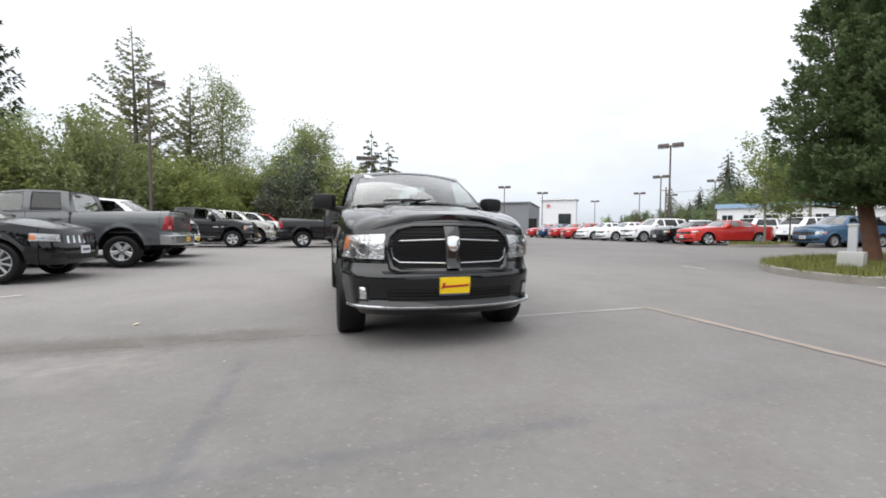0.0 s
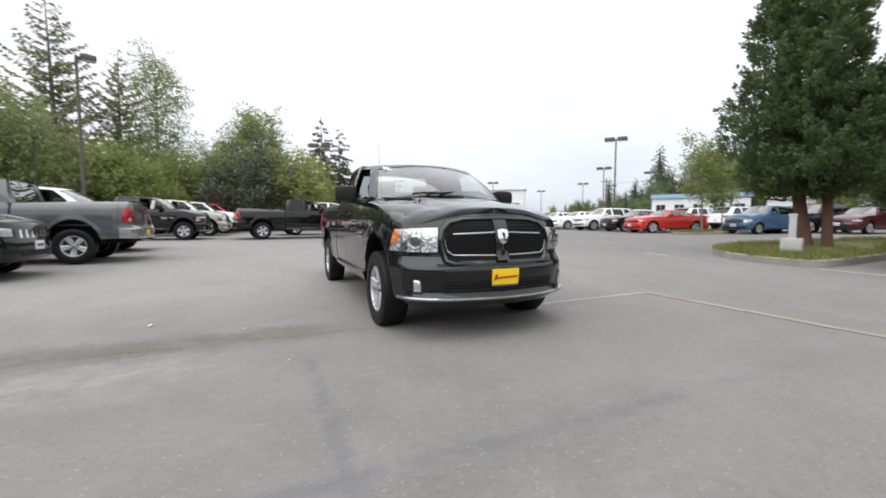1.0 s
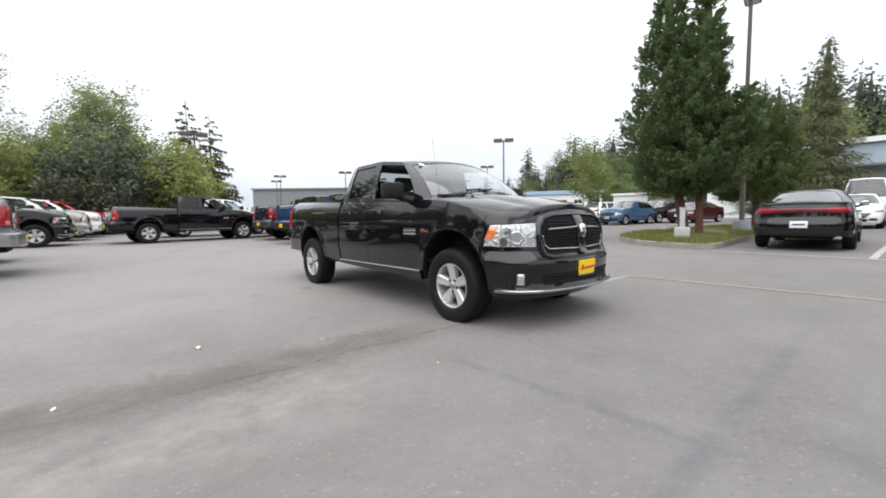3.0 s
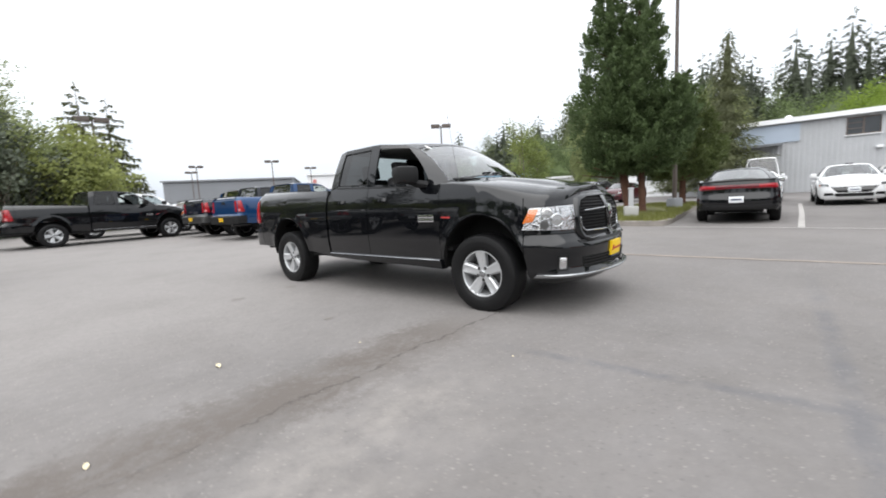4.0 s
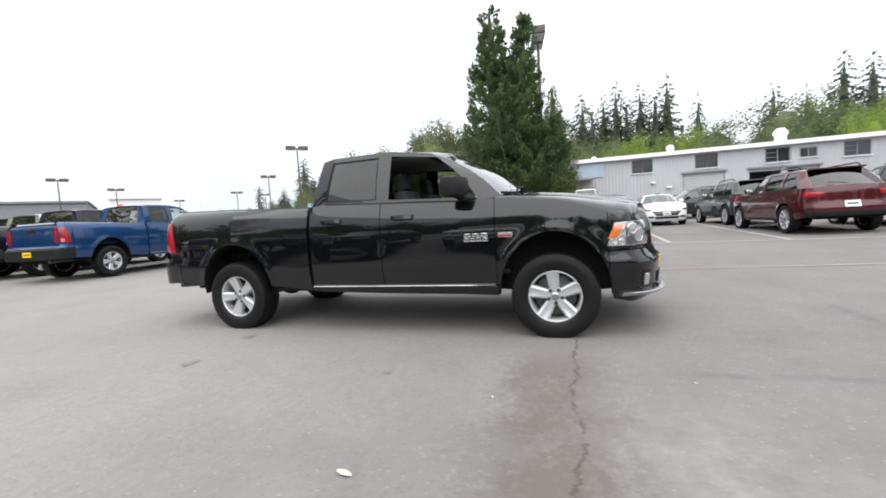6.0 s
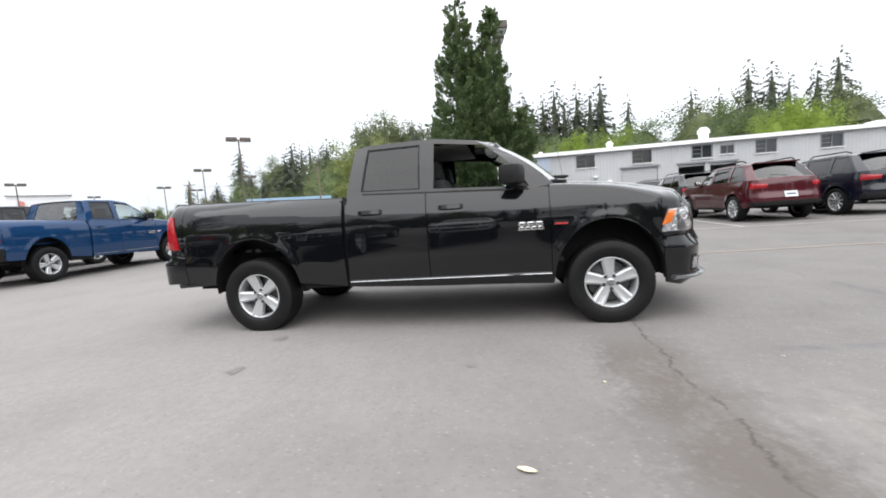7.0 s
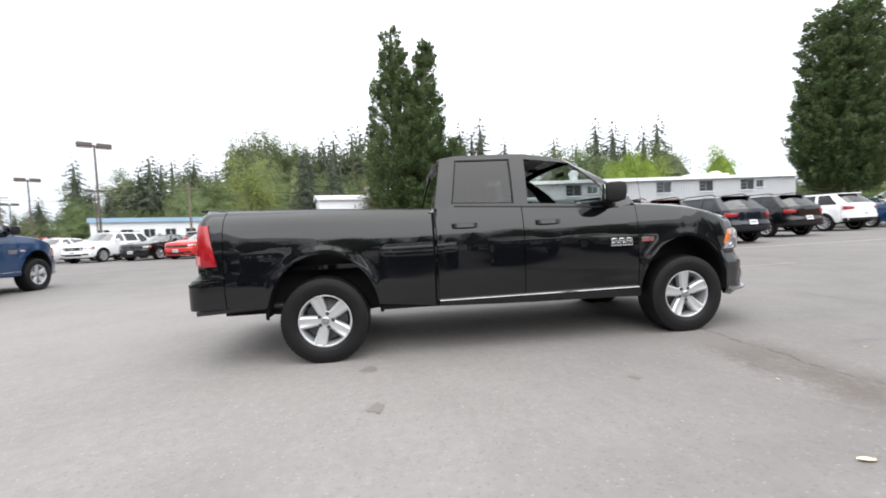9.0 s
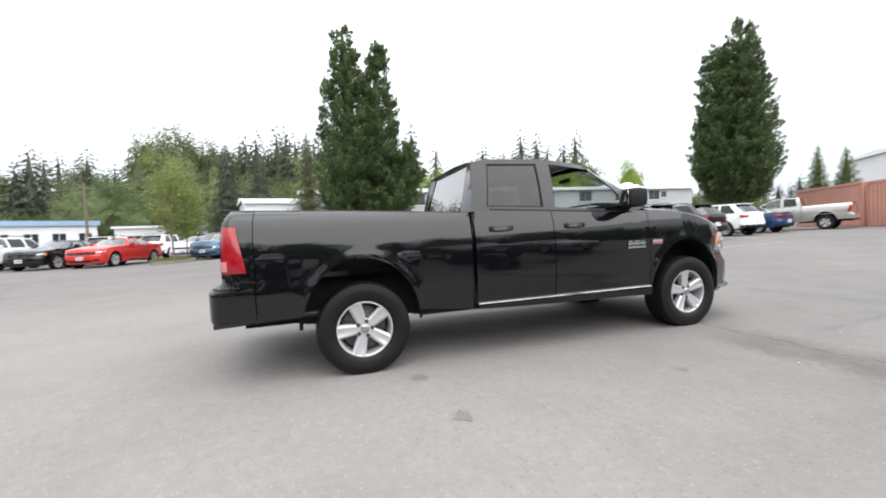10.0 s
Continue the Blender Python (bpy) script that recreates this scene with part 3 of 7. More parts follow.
def door_handles(skin, owner, places, z, body):
    for y, w in places:
        for s in (-1, 1):
            f = skin.side(s)
            g = Geo()
            k = 10
            rows = []
            for i in range(k + 1):
                t = i / k
                yy = y + (t - 0.5) * w
                o = 0.012 + 0.032 * (math.sin(math.pi * t) ** 0.35)
                rows.append([f(yy, z - 0.018, o - 0.016), f(yy, z - 0.020, o), f(yy, z + 0.016, o + 0.002), f(yy, z + 0.020, o - 0.014)])
            g.grid(rows, close=True)
            piece("door_handle", g.mesh("door_handle", body), owner)


def pickup(name, body, label, group=""):
    """A full-size four-door pickup with a cargo bed."""
    top = tagged(new(name), label, "pickup truck", group)
    keys = [(0, 3.00, 0.53, 1.415), (0.60, 2.99, 0.53, 1.415), (0.85, 2.955, 0.54, 1.415), (0.945, 2.86, 0.545, 1.415), (0.972, 2.66, 0.55, 1.41), (0.98, 2.32, 0.54, 1.40), (0.985, 1.8, 0.53, 1.385), (0.98, 1.25, 0.50, 1.362), (0.975, 0.77, 0.45, 1.345),
            (0.975, 0.55, 0.44, 1.372), (0.978, -0.18, 0.42, 1.345), (0.978, -0.9, 0.41, 1.305), (0.978, -1.27, 0.40, 1.308), (0.983, -1.78, 0.40, 1.258), (0.972, -2.12, 0.40, 1.168), (0.935, -2.34, 0.34, 1.085), (0.85, -2.52, 0.31, 1.065), (0.64, -2.67, 0.31, 1.10), (0.33, -2.755, 0.31, 1.155), (0, -2.785, 0.31, 1.17)]
    arches = [(-1.775, 0.40, 0.495, 0.58), (1.785, 0.42, 0.495, 0.57)]
    dside = [(0.30, 0.10), (0.40, 0.058), (0.50, 0.032), (0.60, 0.020), (0.635, 0.019), (0.655, 0.007), (0.72, 0.005), (0.88, 0.002), (1.0, 0.0), (1.08, 0.003), (1.16, 0.013), (1.24, 0.031), (1.32, 0.056), (1.42, 0.088)]
    dfront = [(0.30, 0.13), (0.36, 0.05), (0.40, 0.0), (0.43, 0.015), (0.47, 0.03), (0.60, 0.015), (0.66, 0.012), (0.71, 0.045), (0.76, 0.085), (0.80, 0.10), (0.92, 0.105), (1.02, 0.125), (1.10, 0.165), (1.18, 0.22)]
    drear = [(0.5, 0.03), (0.56, 0.0), (0.78, 0.0), (0.81, 0.05), (0.84, 0.125), (1.1, 0.13), (1.36, 0.14), (1.42, 0.15)]
    sk = Skin(keys, arches, dside, dfront, drear, 0.010)
    sk.roll, sk.roll_y, sk.roll_z = 4.5, 0.76, 1.27
    L = sk.length
    P = sk.at_y
    both = (-1, 1)

    piece("inner_body", panel(sk, both, P(2.4), P(0.79), None, None, 8, 0.1, -0.03, 0.001).mesh("inner_body", DEEP_BLACK), top)
    piece("inner_front", panel(sk, both, P(-1.30), L, None, None, 8, 0.1, -0.035, 0.001).mesh("inner_front", DEEP_BLACK), top)
    piece("front_bumper", panel(sk, both, P(-2.245), L, None, 0.775, 14, 0.04).mesh("front_bumper", body), top)
    piece("nose_panel", panel(sk, both, P(-2.245), L, 0.782, None, 12, 0.04).mesh("nose_panel", body), top)
    piece("rear_bumper", panel(sk, both, 0.0, P(2.615), None, 0.800, 10, 0.04).mesh("rear_bumper", body), top)
    piece("tailgate", panel(sk, both, 0.0, sk.at_x(0.70, False), 0.808, None, 12, 0.05).mesh("tailgate", body), top)
    for s in both:
        piece("front_fender", panel(sk, (s,), P(-1.262), P(-2.238), None, None, 18, 0.04).mesh("front_fender", body), top)
        d = piece("front_door", panel(sk, (s,), P(-0.095), P(-1.256), 0.505, None, 18, 0.05).mesh("front_door", body), top)
        piece("rear_door", panel(sk, (s,), P(0.742), P(-0.087), 0.505, None, 18, 0.05).mesh("rear_door", body), top)
        piece("rocker_panel", panel(sk, (s,), P(0.742), P(-1.27), None, 0.488, 4, 0.1, 0.034, 0.06).mesh("rocker_panel", body), top)
        # narrow sill ledge; its sky glint is put into the colour
        g, rows = Geo(), []
        for y in np.linspace(0.74, -1.25, 40):
            f = sk.side(s)
            rows.append([f(y, 0.512, 0.001), f(y, 0.508, 0.012), f(y, 0.500, 0.028), f(y, 0.494, 0.034)])
        piece("sill_step", g.grid(rows).outward().mesh("sill_step", SILL_GLINT), top, "sill edge under the doors with its sky reflection painted as a bright strip")
        piece("bed_side", panel(sk, (s,), P(2.607), P(0.782), None, None, 18, 0.04).mesh("bed_side", body), top)
        piece("rear_corner", panel(sk, (s,), sk.at_x(0.708, False), P(2.613), 0.808, None, 12, 0.03).mesh("rear_corner", body), top)
    # cab wall behind and under, a dark lining
    g = Geo().box((1.86, 0.03, 0.86), Matrix.Translation((0, 0.745, 0.92)))
    piece("cab_rear_wall", g.mesh("cab_rear_wall", body), top)
    # added black block, painting the shade of the open cab-to-bed gap
    piece("bed_gap_filler", Geo().box((1.82, 0.04, 0.84), Matrix.Translation((0, 0.785, 0.90))).mesh("bed_gap_filler", DEEP_BLACK), top)
    piece("cabin_lining", panel(sk, both, P(0.735), P(-1.30), 0.5, None, 6, 0.1, -0.06, 0.001).mesh("cabin_lining", BLACK_TRIM), top)
    g = Geo().box((1.8, 2.1, 0.04), Matrix.Translation((0, -0.32, 0.62)))
    piece("cabin_floor", g.mesh("cabin_floor", BLACK_TRIM), top)

    middle = smooth_curve([(-2.785, 1.172), (-2.70, 1.197), (-2.5, 1.238), (-2.2, 1.292), (-1.8, 1.348), (-1.27, 1.392)])
    g, rows = Geo(), []
    us = [math.copysign(1 - (1 - abs(t)) ** 1.5, t) for t in np.linspace(-1, 1, 49)]
    for p in np.linspace(P(-1.27), L, 60):
        e = sk.at(p, sk.top(p), 0.0, 1)
        t = max(0.0, min(1.0, (e.y + 2.72) / 0.6))
        t = t * t * (3 - 2 * t)
        rise = middle(e.y) - 0.020 * t - e.z
        rows.append([(e.x * u, e.y, e.z + rise * (0.55 * (1 - abs(u) ** 6) ** 0.5 + 0.45 * (1 - u * u)) + 0.024 * t / (1 + math.exp((abs(u * e.x) - 0.43) / 0.028)) - 0.010 * t * math.exp(-((abs(u * e.x) - 0.51) / 0.055) ** 2)) for u in us])
    piece("hood", g.grid(rows).mesh("hood", body), top)
    # cowl grille below the windshield
    g = Geo().box((1.50, 0.30, 0.03), pose(0, -1.30, 1.365, 6, 0, 0), 0.01)
    piece("cowl", g.mesh("cowl", BLACK_TRIM), top)
    house = House([((0, 0.765, 1.345), (0, 0.615, 1.875), "glass"), ((0.66, 0.765, 1.345), (0.54, 0.625, 1.86), "solid"), ((0.880, 0.745, 1.345), (0.715, 0.655, 1.845), "solid"), ((0.884, 0.585, 1.372), (0.738, 0.505, 1.868), "glass"),
                   ((0.887, -0.03, 1.352), (0.742, -0.035, 1.875), "solid"), ((0.888, -0.165, 1.347), (0.742, -0.185, 1.872), "glass"), ((0.892, -1.10, 1.305), (0.715, -0.60, 1.822), "solid"), ((0.845, -1.32, 1.325), (0.664, -0.715, 1.785), "glass"), ((0, -1.44, 1.405), (0, -0.80, 1.845), "")], 0.014, 0.045, 0.905, 0.055, 0.062)
    house.build(top, body, (PANE_MID, PANE_CLEAR, PANE_PRIVACY, PANE_CLEAR), (5, -1))
    seats_and_dash(top, SEAT_CLOTH, (-0.50, 0.10), -1.12, 1.32, 0.95)
    g = Geo().box((1.24, 0.98, 0.02), Matrix.Translation((0, 0.0, 1.815)), 0.006)
    piece("headliner", g.mesh("headliner", SEAT_GREY), top)

    # cargo bed: rails, inner walls, floor
    for s in both:
        g, rows = Geo(), []
        for p in np.linspace(P(2.84), P(0.79), 30):
            o = sk.at(p, sk.top(p), 0.0, s)
            rows.append([o, (o.x - s * 0.02, o.y, o.z + 0.012), (o.x - s * 0.085, o.y, o.z + 0.012), (o.x - s * 0.10, o.y, o.z - 0.004), (o.x - s * 0.10, o.y, o.z - 0.06), (o.x - s * 0.13, o.y, 0.86)])
        piece("bed_rail", g.grid(rows).mesh("bed_rail", BLACK_TRIM), top)
    for nm, size, place in (("bed_floor", (1.62, 2.05, 0.04), (0, 1.83, 0.86)), ("bed_front_wall", (1.66, 0.04, 0.50), (0, 0.81, 1.08)), ("tailgate_inner", (1.5, 0.05, 0.54), (0, 2.80, 1.10))):
        piece(nm, Geo().box(size, Matrix.Translation(place)).mesh(nm, body), top)
    g = Geo().box((1.40, 0.07, 0.02), Matrix.Translation((0, 2.835, 1.425)), 0.008)
    piece("tailgate_cap", g.mesh("tailgate_cap", BLACK_TRIM), top)
    g = patch(sk.rear, [(-0.12, 1.18), (0.12, 1.18), (0.12, 1.26), (-0.12, 1.26)], 0.008, 6, 3)
    piece("tailgate_handle", g.mesh("tailgate_handle", BLACK_TRIM), top)

    wells(sk, top, 0.62, 0.40)
    add_wheels(top, (-1.775, 1.785), 1.70, 0.398, 0.236, 0.27, "five")
    g = Geo().tube([(-0.72, 1.785, 0.39), (0.72, 1.785, 0.39)], 0.05, 10).lathe([(0.06, -0.14), (0.16, -0.08), (0.18, 0), (0.16, 0.08), (0.06, 0.14)], 16, Matrix.Translation((0, 1.785, 0.39)))
    piece("rear_axle", g.mesh("rear_axle", DEEP_BLACK), top)
    g = Geo()
    for s in both:
        g.box((0.09, 4.6, 0.14), Matrix.Translation((s * 0.43, 0.10, 0.50)))
    piece("chassis", g.mesh("chassis", DEEP_BLACK), top)
    g = Geo().tube([(-0.55, 0.4, 0.40), (-0.55, 1.25, 0.42), (-0.60, 1.5, 0.52), (-0.62, 2.6, 0.50), (-0.66, 2.98, 0.49)], 0.035, 10)
    piece("exhaust", g.mesh("exhaust", STEEL_DARK), top)

    # front: grille, lamps, lower opening, skid lip, plate
    ring = Geo()
    outer = [(-0.60, 0.80), (-0.575, 0.735), (-0.50, 0.705), (0.50, 0.705), (0.575, 0.735), (0.60, 0.80), (0.635, 0.90), (0.615, 1.02), (0.545, 1.095), (0.40, 1.130), (0, 1.142), (-0.40, 1.130), (-0.545, 1.095), (-0.615, 1.02), (-0.635, 0.90)]

    def scaled(k, kz):
        return [(a * k, 0.925 + (z - 0.925) * kz) for a, z in outer]
    n = len(outer)
    loops = [[sk.front(a, z, o) for a, z in scaled(k, kz)] for k, kz, o in ((1.05, 1.06, -0.01), (1.02, 1.03, 0.026), (0.99, 0.98, 0.040), (0.96, 0.90, 0.036), (0.945, 0.86, -0.02))]
    piece("grille_surround", Geo().grid(loops, close=True).mesh("grille_surround", body, 60), top)
    mesh = Geo()
    step = 0.034
    for row in range(-7, 8):
        for col in range(-18, 19):
            a, z = col * step + (row % 2) * step / 2, 0.925 + row * step * 0.86
            if abs(a) < 0.60 and 0.75 < z < 1.10 and abs(a) > 0.055 and not (abs(a) > 0.50 and (z > 1.04 or z < 0.79)):
                hexa = [(a + 0.0214 * math.sin(k * math.pi / 3), z + 0.0195 * math.cos(k * math.pi / 3)) for k in range(6)]
                inner = [(a + 0.0150 * math.sin(k * math.pi / 3), z + 0.0138 * math.cos(k * math.pi / 3)) for k in range(6)]
                k0 = len(mesh.v)
                mesh.v += [sk.front(p, q, 0.020) for p, q in hexa] + [sk.front(p, q, 0.020) for p, q in inner] + [sk.front(p, q, 0.008) for p, q in inner]
                mesh.f += [(k0 + i, k0 + (i + 1) % 6, k0 + 6 + (i + 1) % 6, k0 + 6 + i) for i in range(6)] + [(k0 + 6 + i, k0 + 6 + (i + 1) % 6, k0 + 12 + (i + 1) % 6, k0 + 12 + i) for i in range(6)]
    tagged(piece("grille_mesh", mesh.mesh("grille_mesh", GRILLE_BLACK, 20), top), kind="stuff")
    back = patch(sk.front, [(-0.57, 0.74), (0.57, 0.74), (0.57, 1.10), (-0.57, 1.10)], 0.007, 20, 6, 0.01)
    piece("grille_backing", back.mesh("grille_backing", DEEP_BLACK), top)
    piece("grille_post", patch(sk.front, [(-0.062, 0.735), (0.062, 0.735), (0.075, 1.11), (-0.075, 1.11)], 0.032, 6, 8, 0.05, 0.006).mesh("grille_post", GLOSS_BLACK), top)
    for s in both:
        bar = Geo()
        pts = [(s * 0.075, 0.992), (s * 0.56, 0.975), (s * 0.578, 0.90), (s * 0.555, 0.825), (s * 0.50, 0.788), (s * 0.075, 0.780)]
        path = []
        for (a0, z0), (a1, z1) in zip(pts, pts[1:]):
            path += [(a0 + (a1 - a0) * k / 8, z0 + (z1 - z0) * k / 8) for k in range(8)]
        bar.tube([sk.front(a, z, 0.026) for a, z in path[:8]], 0.0075, 6)
        bar.tube([sk.front(a, z, 0.026) for a, z in path[24:]] + [sk.front(*pts[-1], 0.026)], 0.0075, 6)
        bar.tube([sk.front(a, z, 0.027) for a, z in path[14:26]], 0.0055, 6)
        piece("grille_bar", bar.mesh("grille_bar", STEEL_BRIGHT), top, "thin silver trim bar")
    shield = [(-0.055, 1.015), (0, 1.025), (0.055, 1.015), (0.058, 0.955), (0.036, 0.900), (0, 0.882), (-0.036, 0.900), (-0.058, 0.955)]
    g = Geo()
    g.v += [sk.front(a, z, 0.035) for a, z in shield] + [sk.front(a, z, 0.055) for a, z in shield] + [sk.front(0, 0.955, 0.066)]
    g.f += [(i, (i + 1) % 8, (i + 1) % 8 + 8, i + 8) for i in range(8)] + [(i + 8, (i + 1) % 8 + 8, 16) for i in range(8)]
    piece("emblem", g.mesh("emblem", CHROME, 30), top, "chrome shield-shaped emblem")
    for s in both:
        qa, qb = L - P(-2.235), L - sk.at_x(0.640, True)
        f = lambda q, z, o, s=s: sk.front(s * q, z, o)
        house_quad = [(qa + 0.005, 0.825), (qb, 0.812), (qb - 0.005, 1.038), (qa - 0.065, 1.022)]
        lamp = piece("headlight", patch(f, house_quad, 0.003, 14, 6, 0.03).mesh("headlight", LAMP_SILVER), top, "clear headlight with amber corner")
        piece("headlight_lens", patch(f, house_quad, 0.018, 14, 6, 0.03, 0.014).outward().mesh("headlight_lens", LAMP_CLEAR), lamp)
        for k in range(5):
            qq = qa - 0.17 - 0.055 * k
            piece("lamp_divider", patch(f, [(qq, 0.822), (qq - 0.006, 0.822), (qq - 0.012, 1.018), (qq - 0.006, 1.018)], 0.010, 2, 6, 0.01).mesh("lamp_divider", STEEL_DARK), lamp)
        piece("indicator", patch(f, [(qa - 0.002, 0.885), (qa - 0.095, 0.90), (qa - 0.15, 1.012), (qa - 0.068, 1.010)], 0.007, 6, 4, 0.01, 0.004).mesh("indicator", LAMP_AMBER), lamp, "amber indicator")
        for q, z, r in ((qa - 0.345, 0.905, 0.062), (qa - 0.235, 0.965, 0.048), (qa - 0.205, 0.865, 0.040), (qa - 0.12, 0.855, 0.026)):
            c, o = f(q, z, 0.004), f(q, z, 0.1)
            d = (o - c).normalized()
            cup = Geo().lathe([(r, 0.012), (r * 0.9, 0.014), (r * 0.45, -0.006), (0.012, -0.008)], 20, Matrix.Translation(c) @ d.to_track_quat("Z", "Y").to_matrix().to_4x4())
            piece("reflector", cup.mesh("reflector", STEEL_DARK if r == 0.040 else CHROME), lamp)
        qf = L - sk.at_x(0.80, True)
        piece("fog_lamp", patch(f, [(qf - 0.036, 0.462), (qf + 0.036, 0.462), (qf + 0.034, 0.565), (qf - 0.036, 0.565)], 0.010, 6, 6, 0.02, 0.012).mesh("fog_lamp", LAMP_SILVER), top, "upright clear fog lamp")
        piece("fog_bezel", patch(f, [(qf - 0.058, 0.440), (qf + 0.058, 0.440), (qf + 0.054, 0.590), (qf - 0.058, 0.590)], 0.004, 6, 6, 0.02, 0.0).mesh("fog_bezel", BLACK_TRIM), top)
    piece("lower_grille", patch(sk.front, [(-0.60, 0.45), (0.60, 0.45), (0.62, 0.555), (-0.62, 0.555)], 0.003, 24, 4, 0.01).mesh("lower_grille", DEEP_BLACK), top)
    for z in (0.475, 0.505, 0.532):
        piece("lower_grille_slat", patch(sk.front, [(-0.59, z - 0.005), (0.59, z - 0.005), (0.59, z + 0.005), (-0.59, z + 0.005)], 0.012, 24, 2, 0.015).mesh("slat", BLACK_TRIM), top)
    qe = L - P(-2.33)
    piece("bumper_lip", patch(sk.front, [(-qe, 0.378), (qe, 0.378), (qe - 0.03, 0.412), (-qe + 0.03, 0.412)], 0.026, 40, 4, 0.05, 0.008).mesh("bumper_lip", STEEL_BRIGHT), top, "silver lip under the bumper")
    piece("bumper_cap", patch(sk.front, [(-0.64, 0.690), (0.64, 0.690), (0.66, 0.712), (-0.66, 0.712)], 0.006, 24, 3, 0.01).mesh("bumper_cap", BLACK_TRIM), top)
    dealer_plate(sk.front, top)

    # sides: handles, badges, mirrors, tail lamps, trim
    door_handles(sk, top, ((0.478, 0.24), (-0.335, 0.24)), 1.185, body)
    for s in both:
        f = sk.side(s)
        badge = piece("badge", patch(f, [(-0.955, 0.918), (-1.2, 0.912), (-1.2, 0.952), (-0.955, 0.958)], 0.004, 8, 2, 0.004).mesh("badge", DEEP_BLACK), top, "chrome lettered badge drawn as bars")
        for line, (z, count) in enumerate(((0.972, 3), (0.930, 4))):
            w = 0.235 / count
            for k in range(count):
                y = -0.96 - w * (k + 0.5)
                piece("badge_bar", patch(f, [(y + w * 0.43, z - 0.017), (y - w * 0.43, z - 0.017), (y - w * 0.43, z + 0.017), (y + w * 0.43, z + 0.017)], 0.008, 3, 3, 0.008, 0.003).mesh("badge_bar", CHROME), badge)
                piece("badge_slot", patch(f, [(y + w * 0.2, z - 0.005), (y - w * 0.2, z - 0.005), (y - w * 0.2, z + 0.008), (y + w * 0.2, z + 0.008)], 0.0125, 2, 2, 0.002).mesh("badge_slot", DEEP_BLACK), badge)
        small = piece("side_badge", patch(f, [(-1.29, 0.945), (-1.42, 0.942), (-1.42, 0.988), (-1.29, 0.99)], 0.006, 4, 3, 0.006).mesh("side_badge", CHROME), top, "small chrome and red badge")
        piece("badge_stripe", patch(f, [(-1.297, 0.952), (-1.413, 0.949), (-1.413, 0.965), (-1.297, 0.967)], 0.009, 4, 2, 0.003).mesh("badge_stripe", RED_INK), small)
        piece("belt_strip", patch(f, [(0.56, 1.362), (-1.08, 1.290), (-1.08, 1.302), (0.56, 1.374)], 0.004, 16, 2, 0.02).mesh("belt_strip", BLACK_TRIM), top)
        tail = patch(f, [(2.862, 0.925), (2.665, 0.925), (2.735, 1.285), (2.862, 1.285)], 0.012, 8, 10, 0.03, 0.010)
        t = piece("tail_lamp", tail.mesh("tail_lamp", LAMP_RED), top, "tall red tail lamp")
        piece("reversing_lamp", patch(f, [(2.868, 0.945), (2.80, 0.945), (2.80, 1.02), (2.868, 1.02)], 0.024, 4, 4, 0.01, 0.004).mesh("reversing_lamp", LAMP_PALE), t)
        q0, q1 = sk.at_x(0.90, False), sk.at_x(0.74, False)
        r = lambda q, z, o, s=s: sk.rear(s * q, z, o)
        piece("tail_lamp_rear", patch(r, [(q0, 0.925), (q1, 0.93), (q1, 1.285), (q0, 1.285)], 0.010, 6, 10, 0.03, 0.008).mesh("tail_lamp_rear", LAMP_RED), t)
    door_mirror(top, 0.935, -0.93, 1.345, BLACK_TRIM, 1.05)
    for s in both:
        g = Geo().tube([(s * 0.10 - 0.35, -1.50, 1.415), (s * 0.10 + 0.05, -1.36, 1.455), (s * 0.10 + 0.33, -1.28, 1.452)], [0.014, 0.010, 0.006], 6)
        piece("wiper", g.mesh("wiper", BLACK_TRIM), top)
    g = Geo().tube([(-0.80, -1.42, 1.27), (-0.80, -1.415, 1.34)], 0.012, 8).tube([(-0.80, -1.415, 1.34), (-0.80, -1.30, 2.05)], [0.0024, 0.0014], 6)
    piece("antenna", g.mesh("antenna", STEEL_DARK), top)
    piece("windshield_sticker", Geo().box((0.13, 0.004, 0.055), pose(-0.545, -0.80, 1.775, -52, 4, 8)).mesh("windshield_sticker", PAPER), top, "white paper sticker")
    plate_on(sk.rear, 0, 0.68, 0.27, 0.12, top, YELLOW, RED_INK, "yellow dealer plate with a plain bar")
    return top


def dealer_plate(f, owner):
    plate = piece("dealer_plate", patch(f, [(-0.138, 0.50), (0.138, 0.50), (0.138, 0.658), (-0.138, 0.658)], 0.022, 6, 4, 0.03).mesh("dealer_plate", YELLOW), owner, "yellow dealer plate with a red bar")
    piece("plate_frame", patch(f, [(-0.138, 0.497), (0.138, 0.497), (0.138, 0.515), (-0.138, 0.515)], 0.025, 6, 2, 0.02).mesh("plate_frame", INK), plate)
    piece("print_bar", patch(f, [(-0.10, 0.568), (0.125, 0.578), (0.125, 0.596), (-0.10, 0.586)], 0.0255, 6, 2, 0.004).mesh("print_bar", RED_INK), plate)
    piece("print_initial", patch(f, [(-0.128, 0.560), (-0.104, 0.562), (-0.090, 0.612), (-0.114, 0.610)], 0.027, 3, 3, 0.005).mesh("print_initial", RED_INK), plate)


